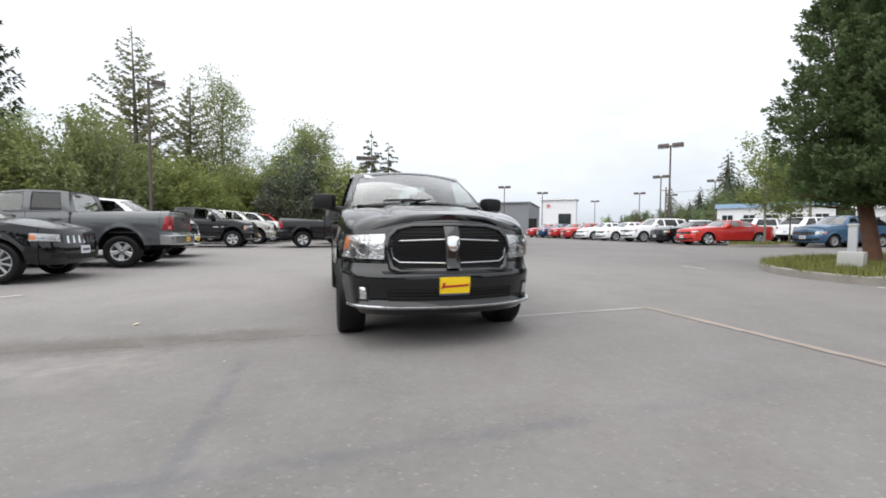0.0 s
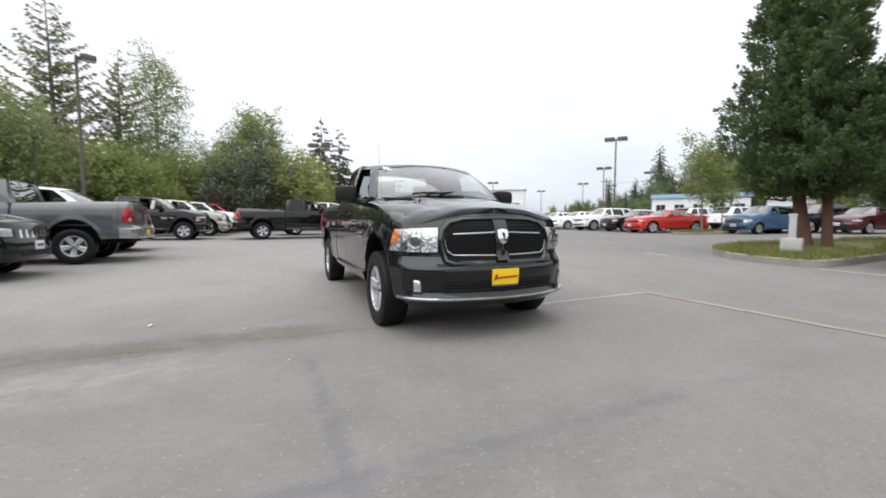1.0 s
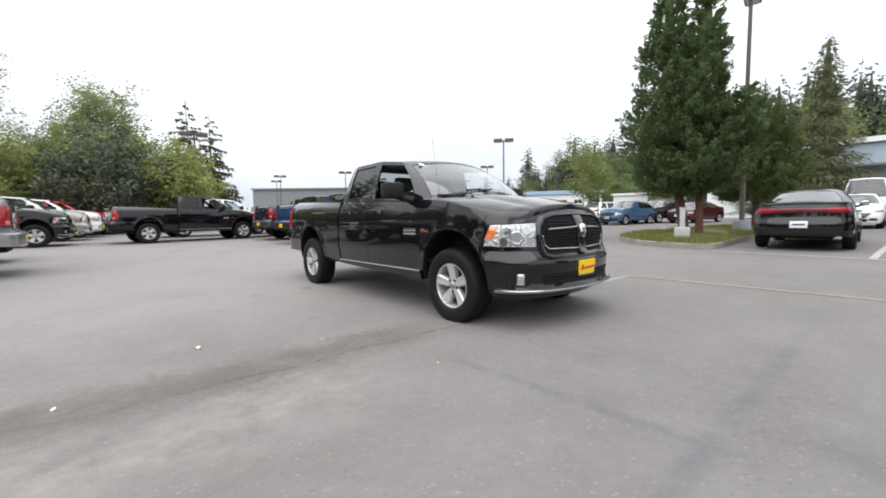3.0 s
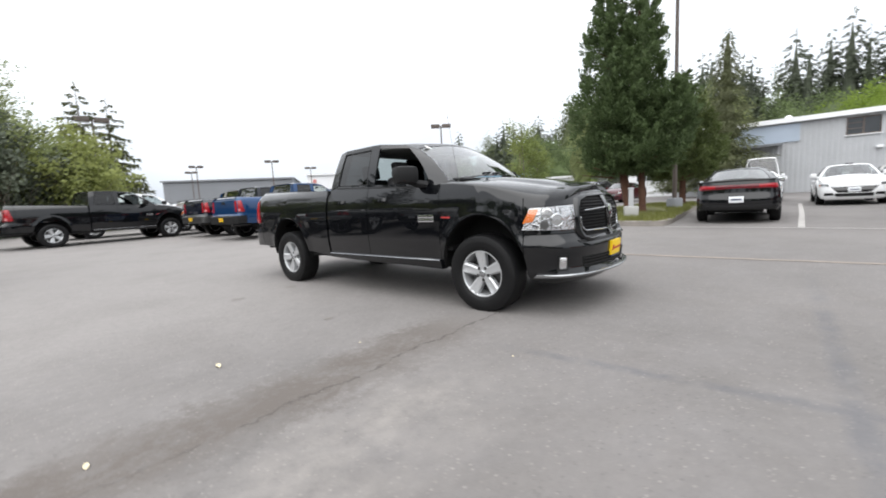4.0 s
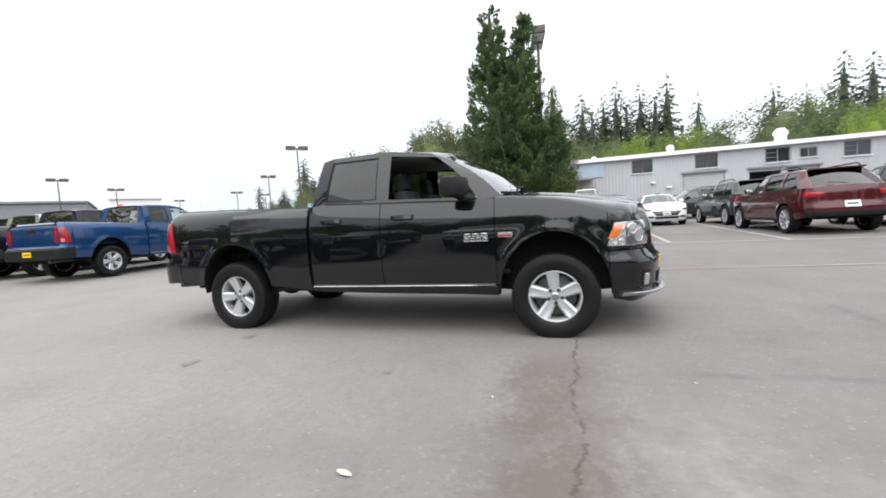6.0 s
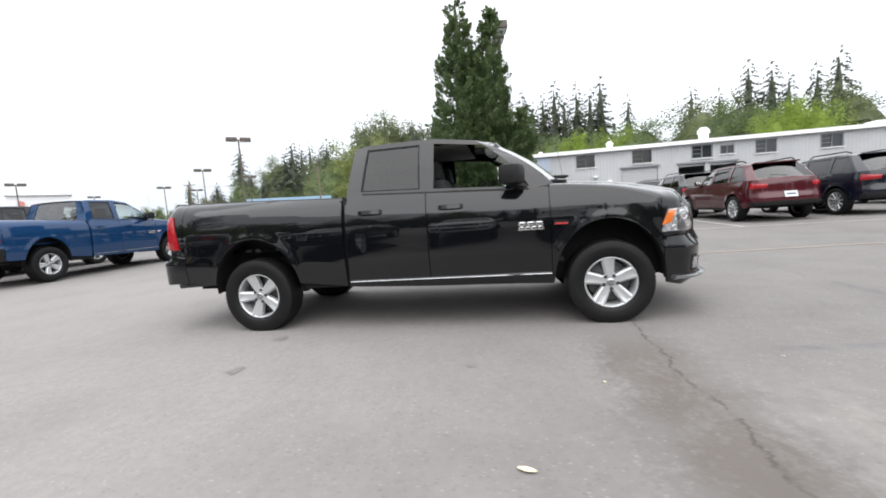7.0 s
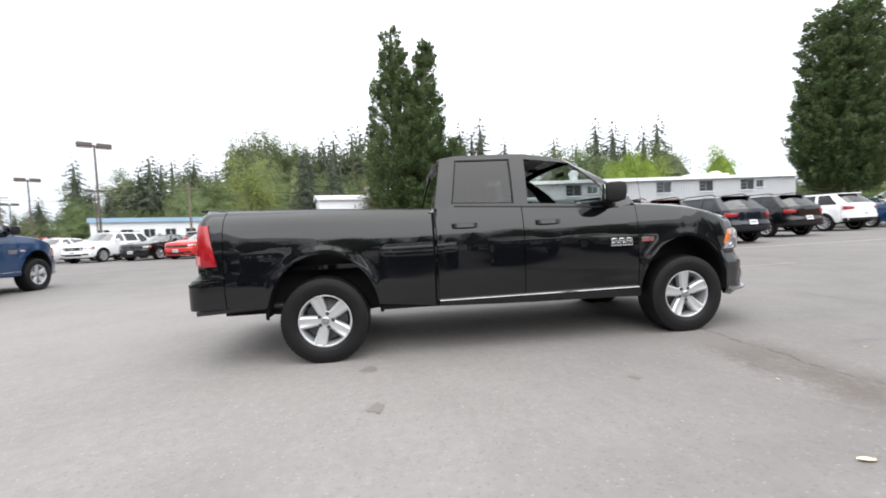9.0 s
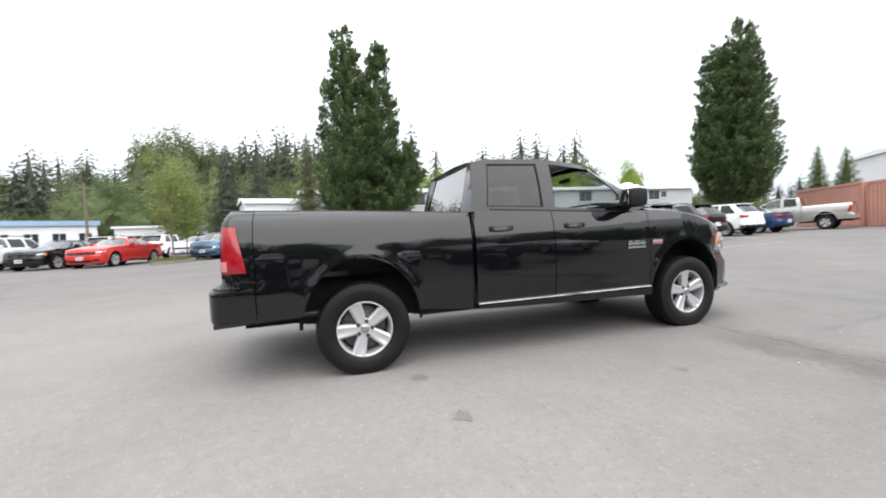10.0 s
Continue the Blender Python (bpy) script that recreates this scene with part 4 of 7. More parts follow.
def car(name, body, label, category, L, W, H, wb, fo, cowl, roof_f, roof_r, tail, hood_z, nose_z, belt_z, deck_z, doors=(0.0,), r=0.34, rim=0.23, style="split", sill=0.24, pillars=(0.06,), roofline=0.0, lamps="wide", black_band=False, group=""):
    """A closed car: cowl, roof and tail are places along y; a deck lies behind tail, or none where the back is upright."""
    top = tagged(new(name), label, category, group)
    yf = -wb / 2 - fo
    yr = yf + L
    h = W / 2
    ya, yb = -wb / 2, wb / 2
    mid = (belt_z + deck_z) / 2
    keys = [(0, yr, sill + 0.10, deck_z), (h * 0.56, yr - 0.03, sill + 0.10, deck_z), (h * 0.82, yr - 0.13, sill + 0.10, deck_z * 0.99), (h * 0.94, yr - 0.34, sill + 0.08, deck_z * 0.5 + mid * 0.5), (h * 0.985, (yb + yr) / 2, sill + 0.04, mid), (h, yb * 0.6, sill, belt_z + 0.01), (h, 0, sill, belt_z), (h, ya * 0.55, sill, belt_z - 0.02), (h * 0.99, ya, sill, hood_z * 0.97),
            (h * 0.955, (ya + yf) / 2 - 0.05, sill, nose_z * 0.4 + hood_z * 0.56), (h * 0.86, yf + 0.20, sill - 0.02, nose_z + 0.02), (h * 0.60, yf + 0.06, sill - 0.03, nose_z), (0, yf, sill - 0.03, nose_z + 0.01)]
    keys = [k for i, k in enumerate(keys) if i == 0 or k[1] < keys[i - 1][1] - 0.005]
    ar = r * 1.13
    arches = [(ya, r, ar, ar * 1.02), (yb, r, ar, ar * 1.02)]
    dside = [(sill - 0.05, 0.09), (sill + 0.08, 0.04), (sill + 0.2, 0.015), (belt_z * 0.72, 0.0), (belt_z * 0.85, 0.012), (belt_z, 0.05), (belt_z + 0.2, 0.09)]
    dfront = [(sill - 0.05, 0.10), (sill + 0.06, 0.01), (nose_z * 0.62, 0.0), (nose_z * 0.75, 0.03), (nose_z * 0.92, 0.05), (nose_z + 0.02, 0.10)]
    drear = [(sill, 0.10), (sill + 0.15, 0.01), (deck_z * 0.55, 0.0), (deck_z * 0.66, 0.04), (deck_z * 0.9, 0.06), (deck_z + 0.02, 0.09)]
    sk = Skin(keys, arches, dside, dfront, drear, 0.018)
    S, P, both = sk.length, sk.at_y, (-1, 1)
    fb, rb = (ya - ar + yf) / 2 + 0.05, (yb + ar + yr) / 2 - 0.05
    d0, d1 = cowl + 0.12, yb - ar * 0.72
    piece("inner_body", panel(sk, both, 0, S, None, None, 5, 0.14, -0.03, 0.001).mesh("inner_body", DEEP_BLACK), top)
    piece("front_bumper", panel(sk, both, P(fb), S, None, None, 12, 0.07).mesh("front_bumper", body), top)
    piece("rear_bumper", panel(sk, both, 0, P(rb), None, None, 12, 0.07).mesh("rear_bumper", body), top)
    cuts = [rb - 0.006, d1] + [d for d in doors] + [d0, fb + 0.006]
    names = ["rear_quarter"] + ["door"] * (len(cuts) - 3) + ["front_fender"]
    for s in both:
        for a, b, nm in zip(cuts, cuts[1:], names):
            piece(nm, panel(sk, (s,), P(a - 0.004), P(b + 0.004), None, None, 10, 0.09).mesh(nm, body), top)
        piece("sill_trim", patch(sk.side(s), [(d1, sill + 0.01), (d0, sill + 0.01), (d0, sill + 0.07), (d1, sill + 0.07)], 0.008, 8, 2, 0.03).mesh("sill_trim", BLACK_TRIM), top)

    def hood(u, y, x):
        t = max(0.0, min(1.0, (y - yf) / 0.6))
        return (1 - abs(u) ** 2.5) * (0.03 + 0.05 * t) * min(1, x / 0.3) + 0.012 * t / (1 + math.exp((abs(u * x) - 0.36) / 0.03))
    piece("hood", deck(sk, P(cowl + 0.1), S, hood, 20, 0.08).mesh("hood", body), top)
    if tail < yr - 0.12:
        piece("boot_lid", deck(sk, 0, P(tail - 0.1), lambda u, y, x: 0.03 * (1 - abs(u) ** 2.5) * min(1, x / 0.3), 20, 0.08).mesh("boot_lid", body), top)
    bx, rx = h * 0.925, h * (0.70 if tail >= yr - 0.3 else 0.63)
    zr = H - 0.05
    tail_b = min(tail, yr - 0.09)
    base_r, base_f = deck_z - 0.005, hood_z * 0.985
    keys = [((0, tail_b, base_r + 0.02), (0, roof_r + 0.05, zr - roofline * 0.6), "glass"), ((bx * 0.80, tail_b - 0.05, base_r), (rx * 0.86, roof_r, zr - 0.02 - roofline), "solid"), ((bx * 0.99, tail_b - 0.20, base_r * 0.5 + belt_z * 0.5), (rx * 0.985, roof_r - 0.10, zr - 0.025 - roofline), "solid")]
    c0 = tail_b - 0.30 if tail >= yr - 0.3 else tail_b - 0.55
    rp = roof_r - 0.20
    marks = [c0] + [v for q in pillars for v in (q + 0.06, q - 0.06)]
    for i, y in enumerate(marks):
        keys.append(((bx, y, belt_z), (rx, min(rp, y * 0.92 - 0.02) if i == 0 else min(rp - 0.05, y * 0.96 - 0.03), zr - 0.01 - (roofline * 0.6 if i == 0 else 0)), "glass" if i % 2 == 0 else "solid"))
    keys += [((bx * 0.985, cowl + 0.30, belt_z), (rx * 0.97, roof_f + 0.09, zr - 0.02), "solid"), ((bx * 0.92, cowl + 0.10, base_f), (rx * 0.93, roof_f, zr - 0.03), "glass"), ((0, cowl - 0.16, base_f + 0.06), (0, roof_f - 0.14, zr), "")]
    hs = House(keys, 0.025, 0.05, 0.90, 0.065)
    hs.build(top, body, (PANE_REAR if tail < yr - 0.3 else PANE_PRIVACY, PANE_MID, PANE_PRIVACY if tail >= yr - 0.3 else PANE_MID, PANE_MID))
    g = Geo().box((W * 0.82, cowl * -1 + tail_b - 0.1, 0.03), Matrix.Translation((0, (cowl + tail_b) / 2, belt_z - 0.42)))
    piece("cabin_floor", g.mesh("cabin_floor", DEEP_BLACK), top)
    seats_and_dash(top, SEAT_CLOTH, (roof_f + 0.5, roof_f + 1.3) if tail >= yr - 0.3 else (roof_f + 0.5,), cowl + 0.3, belt_z + 0.02, W * 0.46)
    wells(sk, top, h * 0.62, sill)
    add_wheels(top, (ya, yb), W - 0.23, r, rim, 0.23, style)
    door_mirror(top, h * 0.93, cowl + 0.42, belt_z + 0.02, body, 0.8)
    door_handles(sk, top, [((a + b) / 2 + (a - b) * 0.32, 0.19) for a, b in zip(cuts[1:], cuts[2:-1])], belt_z * 0.88, body)
    # faces
    zl = nose_z * 0.83
    mouth = lamps == "slim" and L < 4.8
    for s in both:
        f = lambda q, z, o, s=s: sk.front(s * q, z, o)
        qa = S - P(yf + 0.42)
        if lamps == "slim":
            quad = [(qa, zl + 0.0), (0.36 * W, zl - 0.02), (0.36 * W, zl + 0.05), (qa, zl + 0.09)]
        else:
            quad = [(qa, zl - 0.05), (0.33 * W, zl - 0.07), (0.33 * W, zl + 0.06), (qa - 0.02, zl + 0.09)]
        lamp = piece("headlight", patch(f, quad, 0.002, 8, 4, 0.03).mesh("headlight", LAMP_SILVER), top)
        piece("headlight_lens", patch(f, quad, 0.012, 8, 4, 0.03, 0.008).outward().mesh("headlight_lens", LAMP_CLEAR), lamp)
        piece("indicator", patch(f, [(qa - 0.01, zl - 0.02), (qa - 0.10, zl - 0.03), (qa - 0.10, zl + 0.05), (qa - 0.02, zl + 0.06)], 0.006, 3, 3, 0.01).mesh("indicator", LAMP_AMBER), lamp)
        piece("fog_opening", patch(f, [(0.43 * W, sill + 0.10), (0.27 * W, sill + 0.10), (0.29 * W, sill + 0.19), (0.42 * W, sill + 0.19)], 0.004, 4, 3, 0.015).mesh("fog_opening", BLACK_TRIM), top)
        q = lambda a, z, o, s=s: sk.rear(s * a, z, o)
        zt = deck_z * 0.80
        qr = P(yr - 0.30)
        if lamps == "slim":
            quad = [(qr, zt - 0.035), (0.0, zt + 0.0), (0.0, zt + 0.09), (qr, zt + 0.105)]
        elif tail >= yr - 0.3:
            quad = [(qr, zt - 0.02), (0.30 * W, zt), (0.28 * W, zt + 0.10), (qr, zt + 0.14)]
        else:
            quad = [(qr, zt - 0.07), (0.28 * W, zt - 0.05), (0.28 * W, zt + 0.07), (qr, zt + 0.09)]
        tail_lamp = piece("tail_lamp", patch(q, quad, 0.008, 8, 4, 0.03, 0.008).mesh("tail_lamp", LAMP_DARK_RED if lamps == "slim" else LAMP_RED), top)
        if mouth:
            piece("brake_light", patch(q, [(qr - 0.02, zt + 0.0), (0.25 * W, zt + 0.01), (0.25 * W, zt + 0.075), (qr - 0.02, zt + 0.095)], 0.018, 6, 3, 0.012, 0.004).mesh("brake_light", LAMP_RED), tail_lamp, "bright red outer lamp")
            piece("boot_spoiler", patch(q, [(qr - 0.06, deck_z - 0.045), (0.0, deck_z - 0.03), (0.0, deck_z + 0.012), (qr - 0.06, deck_z - 0.008)], 0.035, 8, 3, 0.06, 0.01).mesh("boot_spoiler", body), top)
    if mouth:
        quad = [(-0.22 * W, zl - 0.25), (0.22 * W, zl - 0.25), (0.33 * W, zl - 0.045), (-0.33 * W, zl - 0.045)]
    elif black_band:
        quad = [(-0.34 * W, zl - 0.09), (0.34 * W, zl - 0.09), (0.35 * W, zl + 0.03), (-0.35 * W, zl + 0.03)]
    else:
        quad = [(-0.29 * W, zl - 0.12), (0.29 * W, zl - 0.12), (0.31 * W, zl + 0.06), (-0.31 * W, zl + 0.06)]
    gr = piece("grille", patch(sk.front, quad, 0.006, 14, 4, 0.02).mesh("grille", GLOSS_BLACK), top)
    for k in range(0 if mouth else 7):
        a = (-0.24 + 0.08 * k) * W
        piece("grille_slot", patch(sk.front, [(a - 0.022, quad[0][1] + 0.02), (a + 0.022, quad[0][1] + 0.02), (a + 0.022, quad[2][1] - 0.02), (a - 0.022, quad[2][1] - 0.02)], 0.010, 2, 2, 0.01).mesh("grille_slot", STEEL_DARK if category != "suv" else CHROME), gr)
    piece("lower_intake", patch(sk.front, [(-0.25 * W, sill + 0.06), (0.25 * W, sill + 0.06), (0.27 * W, sill + 0.17), (-0.27 * W, sill + 0.17)], 0.005, 12, 3, 0.015).mesh("lower_intake", BLACK_TRIM), top)
    piece("rear_valance", patch(sk.rear, [(-P(yr - 0.3), sill + 0.10), (P(yr - 0.3), sill + 0.10), (P(yr - 0.3), sill + 0.22), (-P(yr - 0.3), sill + 0.22)], 0.006, 16, 3, 0.02).mesh("rear_valance", BLACK_TRIM), top)
    plate_on(sk.rear, 0, deck_z * (0.62 if lamps == "wide" else 0.54), 0.31, 0.155, top, PLATE_WHITE, INK, "white plate with a plain bar")
    plate_on(sk.front, 0, zl - 0.15 if mouth else sill + 0.24, 0.31, 0.155, top, PLATE_WHITE, INK, "white plate with a plain bar")
    if category == "suv":
        for s in both:
            g = Geo().tube([(s * rx * 0.93, roof_r - 0.15, H - 0.03), (s * rx * 0.95, roof_r - 0.3, H + 0.03), (s * rx * 0.95, roof_f + 0.5, H + 0.03), (s * rx * 0.93, roof_f + 0.35, H - 0.03)], 0.018, 6)
            piece("roof_rail", g.mesh("roof_rail", BLACK_TRIM), top)
        g = Geo().box((rx * 1.7, 0.24, 0.04), pose(0, roof_r + 0.06, H - 0.06 - roofline, 6, 0, 0), 0.015)
        piece("roof_spoiler", g.mesh("roof_spoiler", body), top)
        g = Geo().tube([(0, tail_b + 0.01, base_r + 0.06), (0.22, tail_b - 0.02, base_r + 0.10), (0.4, tail_b - 0.05, base_r + 0.11)], 0.008, 6)
        piece("rear_wiper", g.mesh("rear_wiper", BLACK_TRIM), top)
    return top


def placed(ob, x, y, heading, z=None):
    """Puts a thing on the lot with its front towards the heading, in degrees from +x."""
    ob.matrix_basis = pose(x, y, ground_height(x, y) - 0.004 if z is None else z, 0, 0, heading + 90)
    return ob


def repaint(ob, old, fresh):
    for o in (ob, *ob.children_recursive):
        for slot in o.material_slots:
            if slot.material == old:
                slot.link = "OBJECT"
                slot.material = fresh
    return ob

# ---- ground ----
def asphalt():
    m, n, l, b = shader("worn_asphalt")
    co = n.new("ShaderNodeTexCoord").outputs["Object"]
    split = n.new("ShaderNodeSeparateXYZ")
    l.new(co, split.inputs[0])
    x, y = split.outputs[0], split.outputs[1]
    big, mid, grain = noise_node(n, l, co, 0.22, 6, 0.6), noise_node(n, l, co, 1.7, 6, 0.65), noise_node(n, l, co, 120, 3, 0.7)
    chips = n.new("ShaderNodeTexVoronoi")
    chips.inputs["Scale"].default_value = 48
    l.new(co, chips.inputs["Vector"])
    tone = mix_node(n, l, ramp_node(n, l, big, 0.3, 0.7), (0.138, 0.131, 0.127), (0.205, 0.191, 0.182))
    tone = mix_node(n, l, ramp_node(n, l, mid, 0.35, 0.75), tone, (0.195, 0.185, 0.181))
    worn_y = math_node(n, l, "ADD", y, math_node(n, l, "MULTIPLY", math_node(n, l, "SUBTRACT", noise_node(n, l, co, 0.45, 5, 0.6), 0.5), 5.0))
    worn = math_node(n, l, "MULTIPLY", ramp_node(n, l, worn_y, -2.6, 1.5), ramp_node(n, l, x, 9.0, 2.0))
    tone = mix_node(n, l, math_node(n, l, "MULTIPLY", worn, 0.8), tone, (0.262, 0.247, 0.238))
    patch = ramp_node(n, l, noise_node(n, l, co, 0.8, 5, 0.6), 0.48, 0.68)
    tone = mix_node(n, l, math_node(n, l, "MULTIPLY", patch, 0.24), tone, (0.135, 0.124, 0.116))
    tone = mix_node(n, l, math_node(n, l, "MULTIPLY", ramp_node(n, l, grain, 0.48, 0.75), 0.36), tone, mix_node(n, l, 0.45, tone, (0.05, 0.048, 0.046)))
    mottle = noise_node(n, l, co, 14, 5, 0.75)
    tone = mix_node(n, l, ramp_node(n, l, mottle, 0.40, 0.72), mix_node(n, l, 0.18, tone, (0.06, 0.058, 0.058)), tone)
    tint = n.new("ShaderNodeSeparateColor")
    l.new(chips.outputs["Color"], tint.inputs[0])
    pebble = math_node(n, l, "MULTIPLY", ramp_node(n, l, chips.outputs["Distance"], 0.42, 0.25), ramp_node(n, l, tint.outputs[0], 0.80, 0.92))
    tone = mix_node(n, l, math_node(n, l, "MULTIPLY", pebble, 0.26), tone, mix_node(n, l, tint.outputs[1], (0.30, 0.27, 0.24), (0.48, 0.45, 0.42)))
    pit = math_node(n, l, "MULTIPLY", ramp_node(n, l, chips.outputs["Distance"], 0.5, 0.3), ramp_node(n, l, tint.outputs[2], 0.85, 0.95))
    tone = mix_node(n, l, math_node(n, l, "MULTIPLY", pit, 0.22), tone, (0.06, 0.058, 0.056))
    # a wavy crack, with the silt that water has left along it
    wander = math_node(n, l, "MULTIPLY", math_node(n, l, "SUBTRACT", noise_node(n, l, co, 2.2, 5, 0.7), 0.5), 0.34)
    away = math_node(n, l, "ABSOLUTE", math_node(n, l, "ADD", math_node(n, l, "ADD", y, 1.93), wander))
    along = math_node(n, l, "MULTIPLY", ramp_node(n, l, x, -0.75, -1.0), ramp_node(n, l, x, -4.6, -3.2))
    breaks = ramp_node(n, l, noise_node(n, l, co, 6.0, 3), 0.38, 0.5)
    crack = math_node(n, l, "MULTIPLY", math_node(n, l, "MULTIPLY", ramp_node(n, l, away, 0.016, 0.003), along), breaks)
    silt_y = math_node(n, l, "ABSOLUTE", math_node(n, l, "ADD", math_node(n, l, "ADD", y, 1.80), math_node(n, l, "MULTIPLY", wander, 1.6)))
    silt_y = math_node(n, l, "ADD", silt_y, math_node(n, l, "MULTIPLY", math_node(n, l, "SUBTRACT", mottle, 0.5), 0.7))
    silt = math_node(n, l, "MULTIPLY", ramp_node(n, l, silt_y, 0.42, 0.14), math_node(n, l, "MULTIPLY", ramp_node(n, l, x, -1.0, -1.9), ramp_node(n, l, x, -9.5, -6.0)))
    silt = math_node(n, l, "MULTIPLY", silt, ramp_node(n, l, math_node(n, l, "ADD", math_node(n, l, "MULTIPLY", mid, 0.55), math_node(n, l, "MULTIPLY", mottle, 0.45)), 0.35, 0.52))
    pale_y = math_node(n, l, "ABSOLUTE", math_node(n, l, "ADD", math_node(n, l, "ADD", y, 2.55), math_node(n, l, "MULTIPLY", wander, 2.2)))
    pale = math_node(n, l, "MULTIPLY", ramp_node(n, l, pale_y, 0.55, 0.05), math_node(n, l, "MULTIPLY", ramp_node(n, l, x, -1.9, -2.8), ramp_node(n, l, x, -9.5, -6.0)))
    pale = math_node(n, l, "MULTIPLY", pale, ramp_node(n, l, noise_node(n, l, co, 3.1, 6, 0.7), 0.36, 0.66))
    # two tar-sealed seams
    ragged = ramp_node(n, l, noise_node(n, l, co, 4.5, 4, 0.7), 0.30, 0.62)
    seam_a = math_node(n, l, "MULTIPLY", ramp_node(n, l, math_node(n, l, "ABSOLUTE", math_node(n, l, "ADD", math_node(n, l, "ADD", x, 1.73), math_node(n, l, "MULTIPLY", wander, 0.25))), 0.075, 0.02), math_node(n, l, "MULTIPLY", ramp_node(n, l, y, -2.3, -2.9), ramp_node(n, l, y, -4.6, -4.4)))
    seam_b = math_node(n, l, "MULTIPLY", ramp_node(n, l, math_node(n, l, "ABSOLUTE", math_node(n, l, "ADD", math_node(n, l, "ADD", y, 4.36), math_node(n, l, "MULTIPLY", wander, 0.25))), 0.085, 0.02), math_node(n, l, "MULTIPLY", ramp_node(n, l, x, -3.2, -2.2), ramp_node(n, l, x, 2.8, -0.5)))
    seam = math_node(n, l, "MULTIPLY", math_node(n, l, "MAXIMUM", seam_a, seam_b), ragged)
    tone = mix_node(n, l, math_node(n, l, "MULTIPLY", seam, 0.42), tone, (0.088, 0.093, 0.108))
    tone = mix_node(n, l, math_node(n, l, "MULTIPLY", pale, 0.75), tone, (0.27, 0.252, 0.235))
    tone = mix_node(n, l, math_node(n, l, "MULTIPLY", silt, 0.75), tone, (0.098, 0.083, 0.072))
    tone = mix_node(n, l, math_node(n, l, "MULTIPLY", crack, 0.7), tone, (0.06, 0.054, 0.05))
    l.new(tone, b.inputs["Base Color"])
    b.inputs["Roughness"].default_value, b.inputs["Specular IOR Level"].default_value = 0.88, 0.3
    k = n.new("ShaderNodeBump")
    k.inputs["Strength"].default_value, k.inputs["Distance"].default_value = 0.2, 0.005
    l.new(math_node(n, l, "SUBTRACT", math_node(n, l, "ADD", grain, chips.outputs["Distance"]), math_node(n, l, "MULTIPLY", crack, 3.0)), k.inputs["Height"])
    l.new(k.outputs[0], b.inputs["Normal"])
    return m


ASPHALT = asphalt()
LINE_WHITE = surface("worn_white_line", (0.36, 0.345, 0.33), 0.8, var=0.32, scale=2.2, fine=70)
LINE_FAINT = surface("faint_line", (0.245, 0.235, 0.225), 0.8, var=0.3, scale=2.2, fine=70)
LINE_ORANGE = surface("worn_orange_line", (0.242, 0.203, 0.174), 0.8, var=0.30, scale=2.2, fine=70)
CONCRETE = surface("weathered_concrete", (0.22, 0.20, 0.18), 0.9, var=0.28, scale=2.5, bump=0.4, bump_scale=60)
GRASS = surface("lawn_soil", (0.115, 0.115, 0.042), 0.95, var=0.45, scale=1.6, fine=30, bump=0.8, bump_scale=90)
OIL = surface("oil_stain", (0.155, 0.142, 0.130), 0.7, var=0.2, scale=8)

rings = [0.0, 1.5, 3.0, 4.5, 6.0, 8.0, 10.0, 13.0, 17.0, 22.0, 28.0, 36.0, 48.0, 65.0, 95.0, 160.0, 320.0, 800.0, 2500.0]
g = Geo()
g.grid([[(-2 + r * math.cos(2 * math.pi * k / 96), r * math.sin(2 * math.pi * k / 96), ground_height(-2 + r, 0)) for k in range(96)] for r in rings[1:]], close=True)
g.v.append(Vector((-2, 0, 0)))
g.f += [(k, (k + 1) % 96, len(g.v) - 1) for k in range(96)]
tagged(new("ground", g.mesh("ground", ASPHALT, 60)), "worn grey asphalt car park with a silted crack", "ground", kind="structure")


def strip(name, points, width, material, label, wobble=0.0, lift=0.004):
    """A painted line or sealed seam that follows the ground."""
    rnd = random.Random(name + str(points[0]))
    g, rows = Geo(), []
    for (x0, y0), (x1, y1) in zip(points, points[1:]):
        d = math.hypot(x1 - x0, y1 - y0)
        k = max(2, int(d / 0.15))
        nx, ny = -(y1 - y0) / d, (x1 - x0) / d
        for i in range(k + 1):
            t = i / k
            w0, w1 = width / 2 * (1 + wobble * rnd.uniform(-1, 1)), width / 2 * (1 + wobble * rnd.uniform(-1, 1))
            c = wobble * 0.3 * width * rnd.uniform(-1, 1)
            x, y = x0 + (x1 - x0) * t, y0 + (y1 - y0) * t
            rows.append([(x + nx * (c - w0), y + ny * (c - w0), ground_height(x, y) + lift), (x + nx * (c + w1), y + ny * (c + w1), ground_height(x, y) + lift)])
    g.grid(rows)
    return tagged(new(name, g.mesh(name, material)), label, "road marking", kind="structure")


strip("painted_line", [(2.96, -1.84), (2.90, -3.2), (2.78, -5.0), (2.66, -7.2)], 0.11, LINE_ORANGE, "worn orange parking line on asphalt", 0.25)
strip("painted_line", [(0.4, -1.72), (1.3, -1.76), (2.92, -1.86)], 0.08, LINE_FAINT, "worn white parking line on asphalt", 0.25)
strip("painted_line", [(7.75, -1.75), (7.35, -4.4), (6.75, -7.0), (6.2, -10.0), (5.7, -14.0)], 0.11, LINE_WHITE, "worn pale line along the parking bays", 0.15)
strip("painted_line", [(7.38, -4.46), (12.0, -4.62), (17.5, -4.75)], 0.12, LINE_WHITE, "white line between parking bays", 0.1)
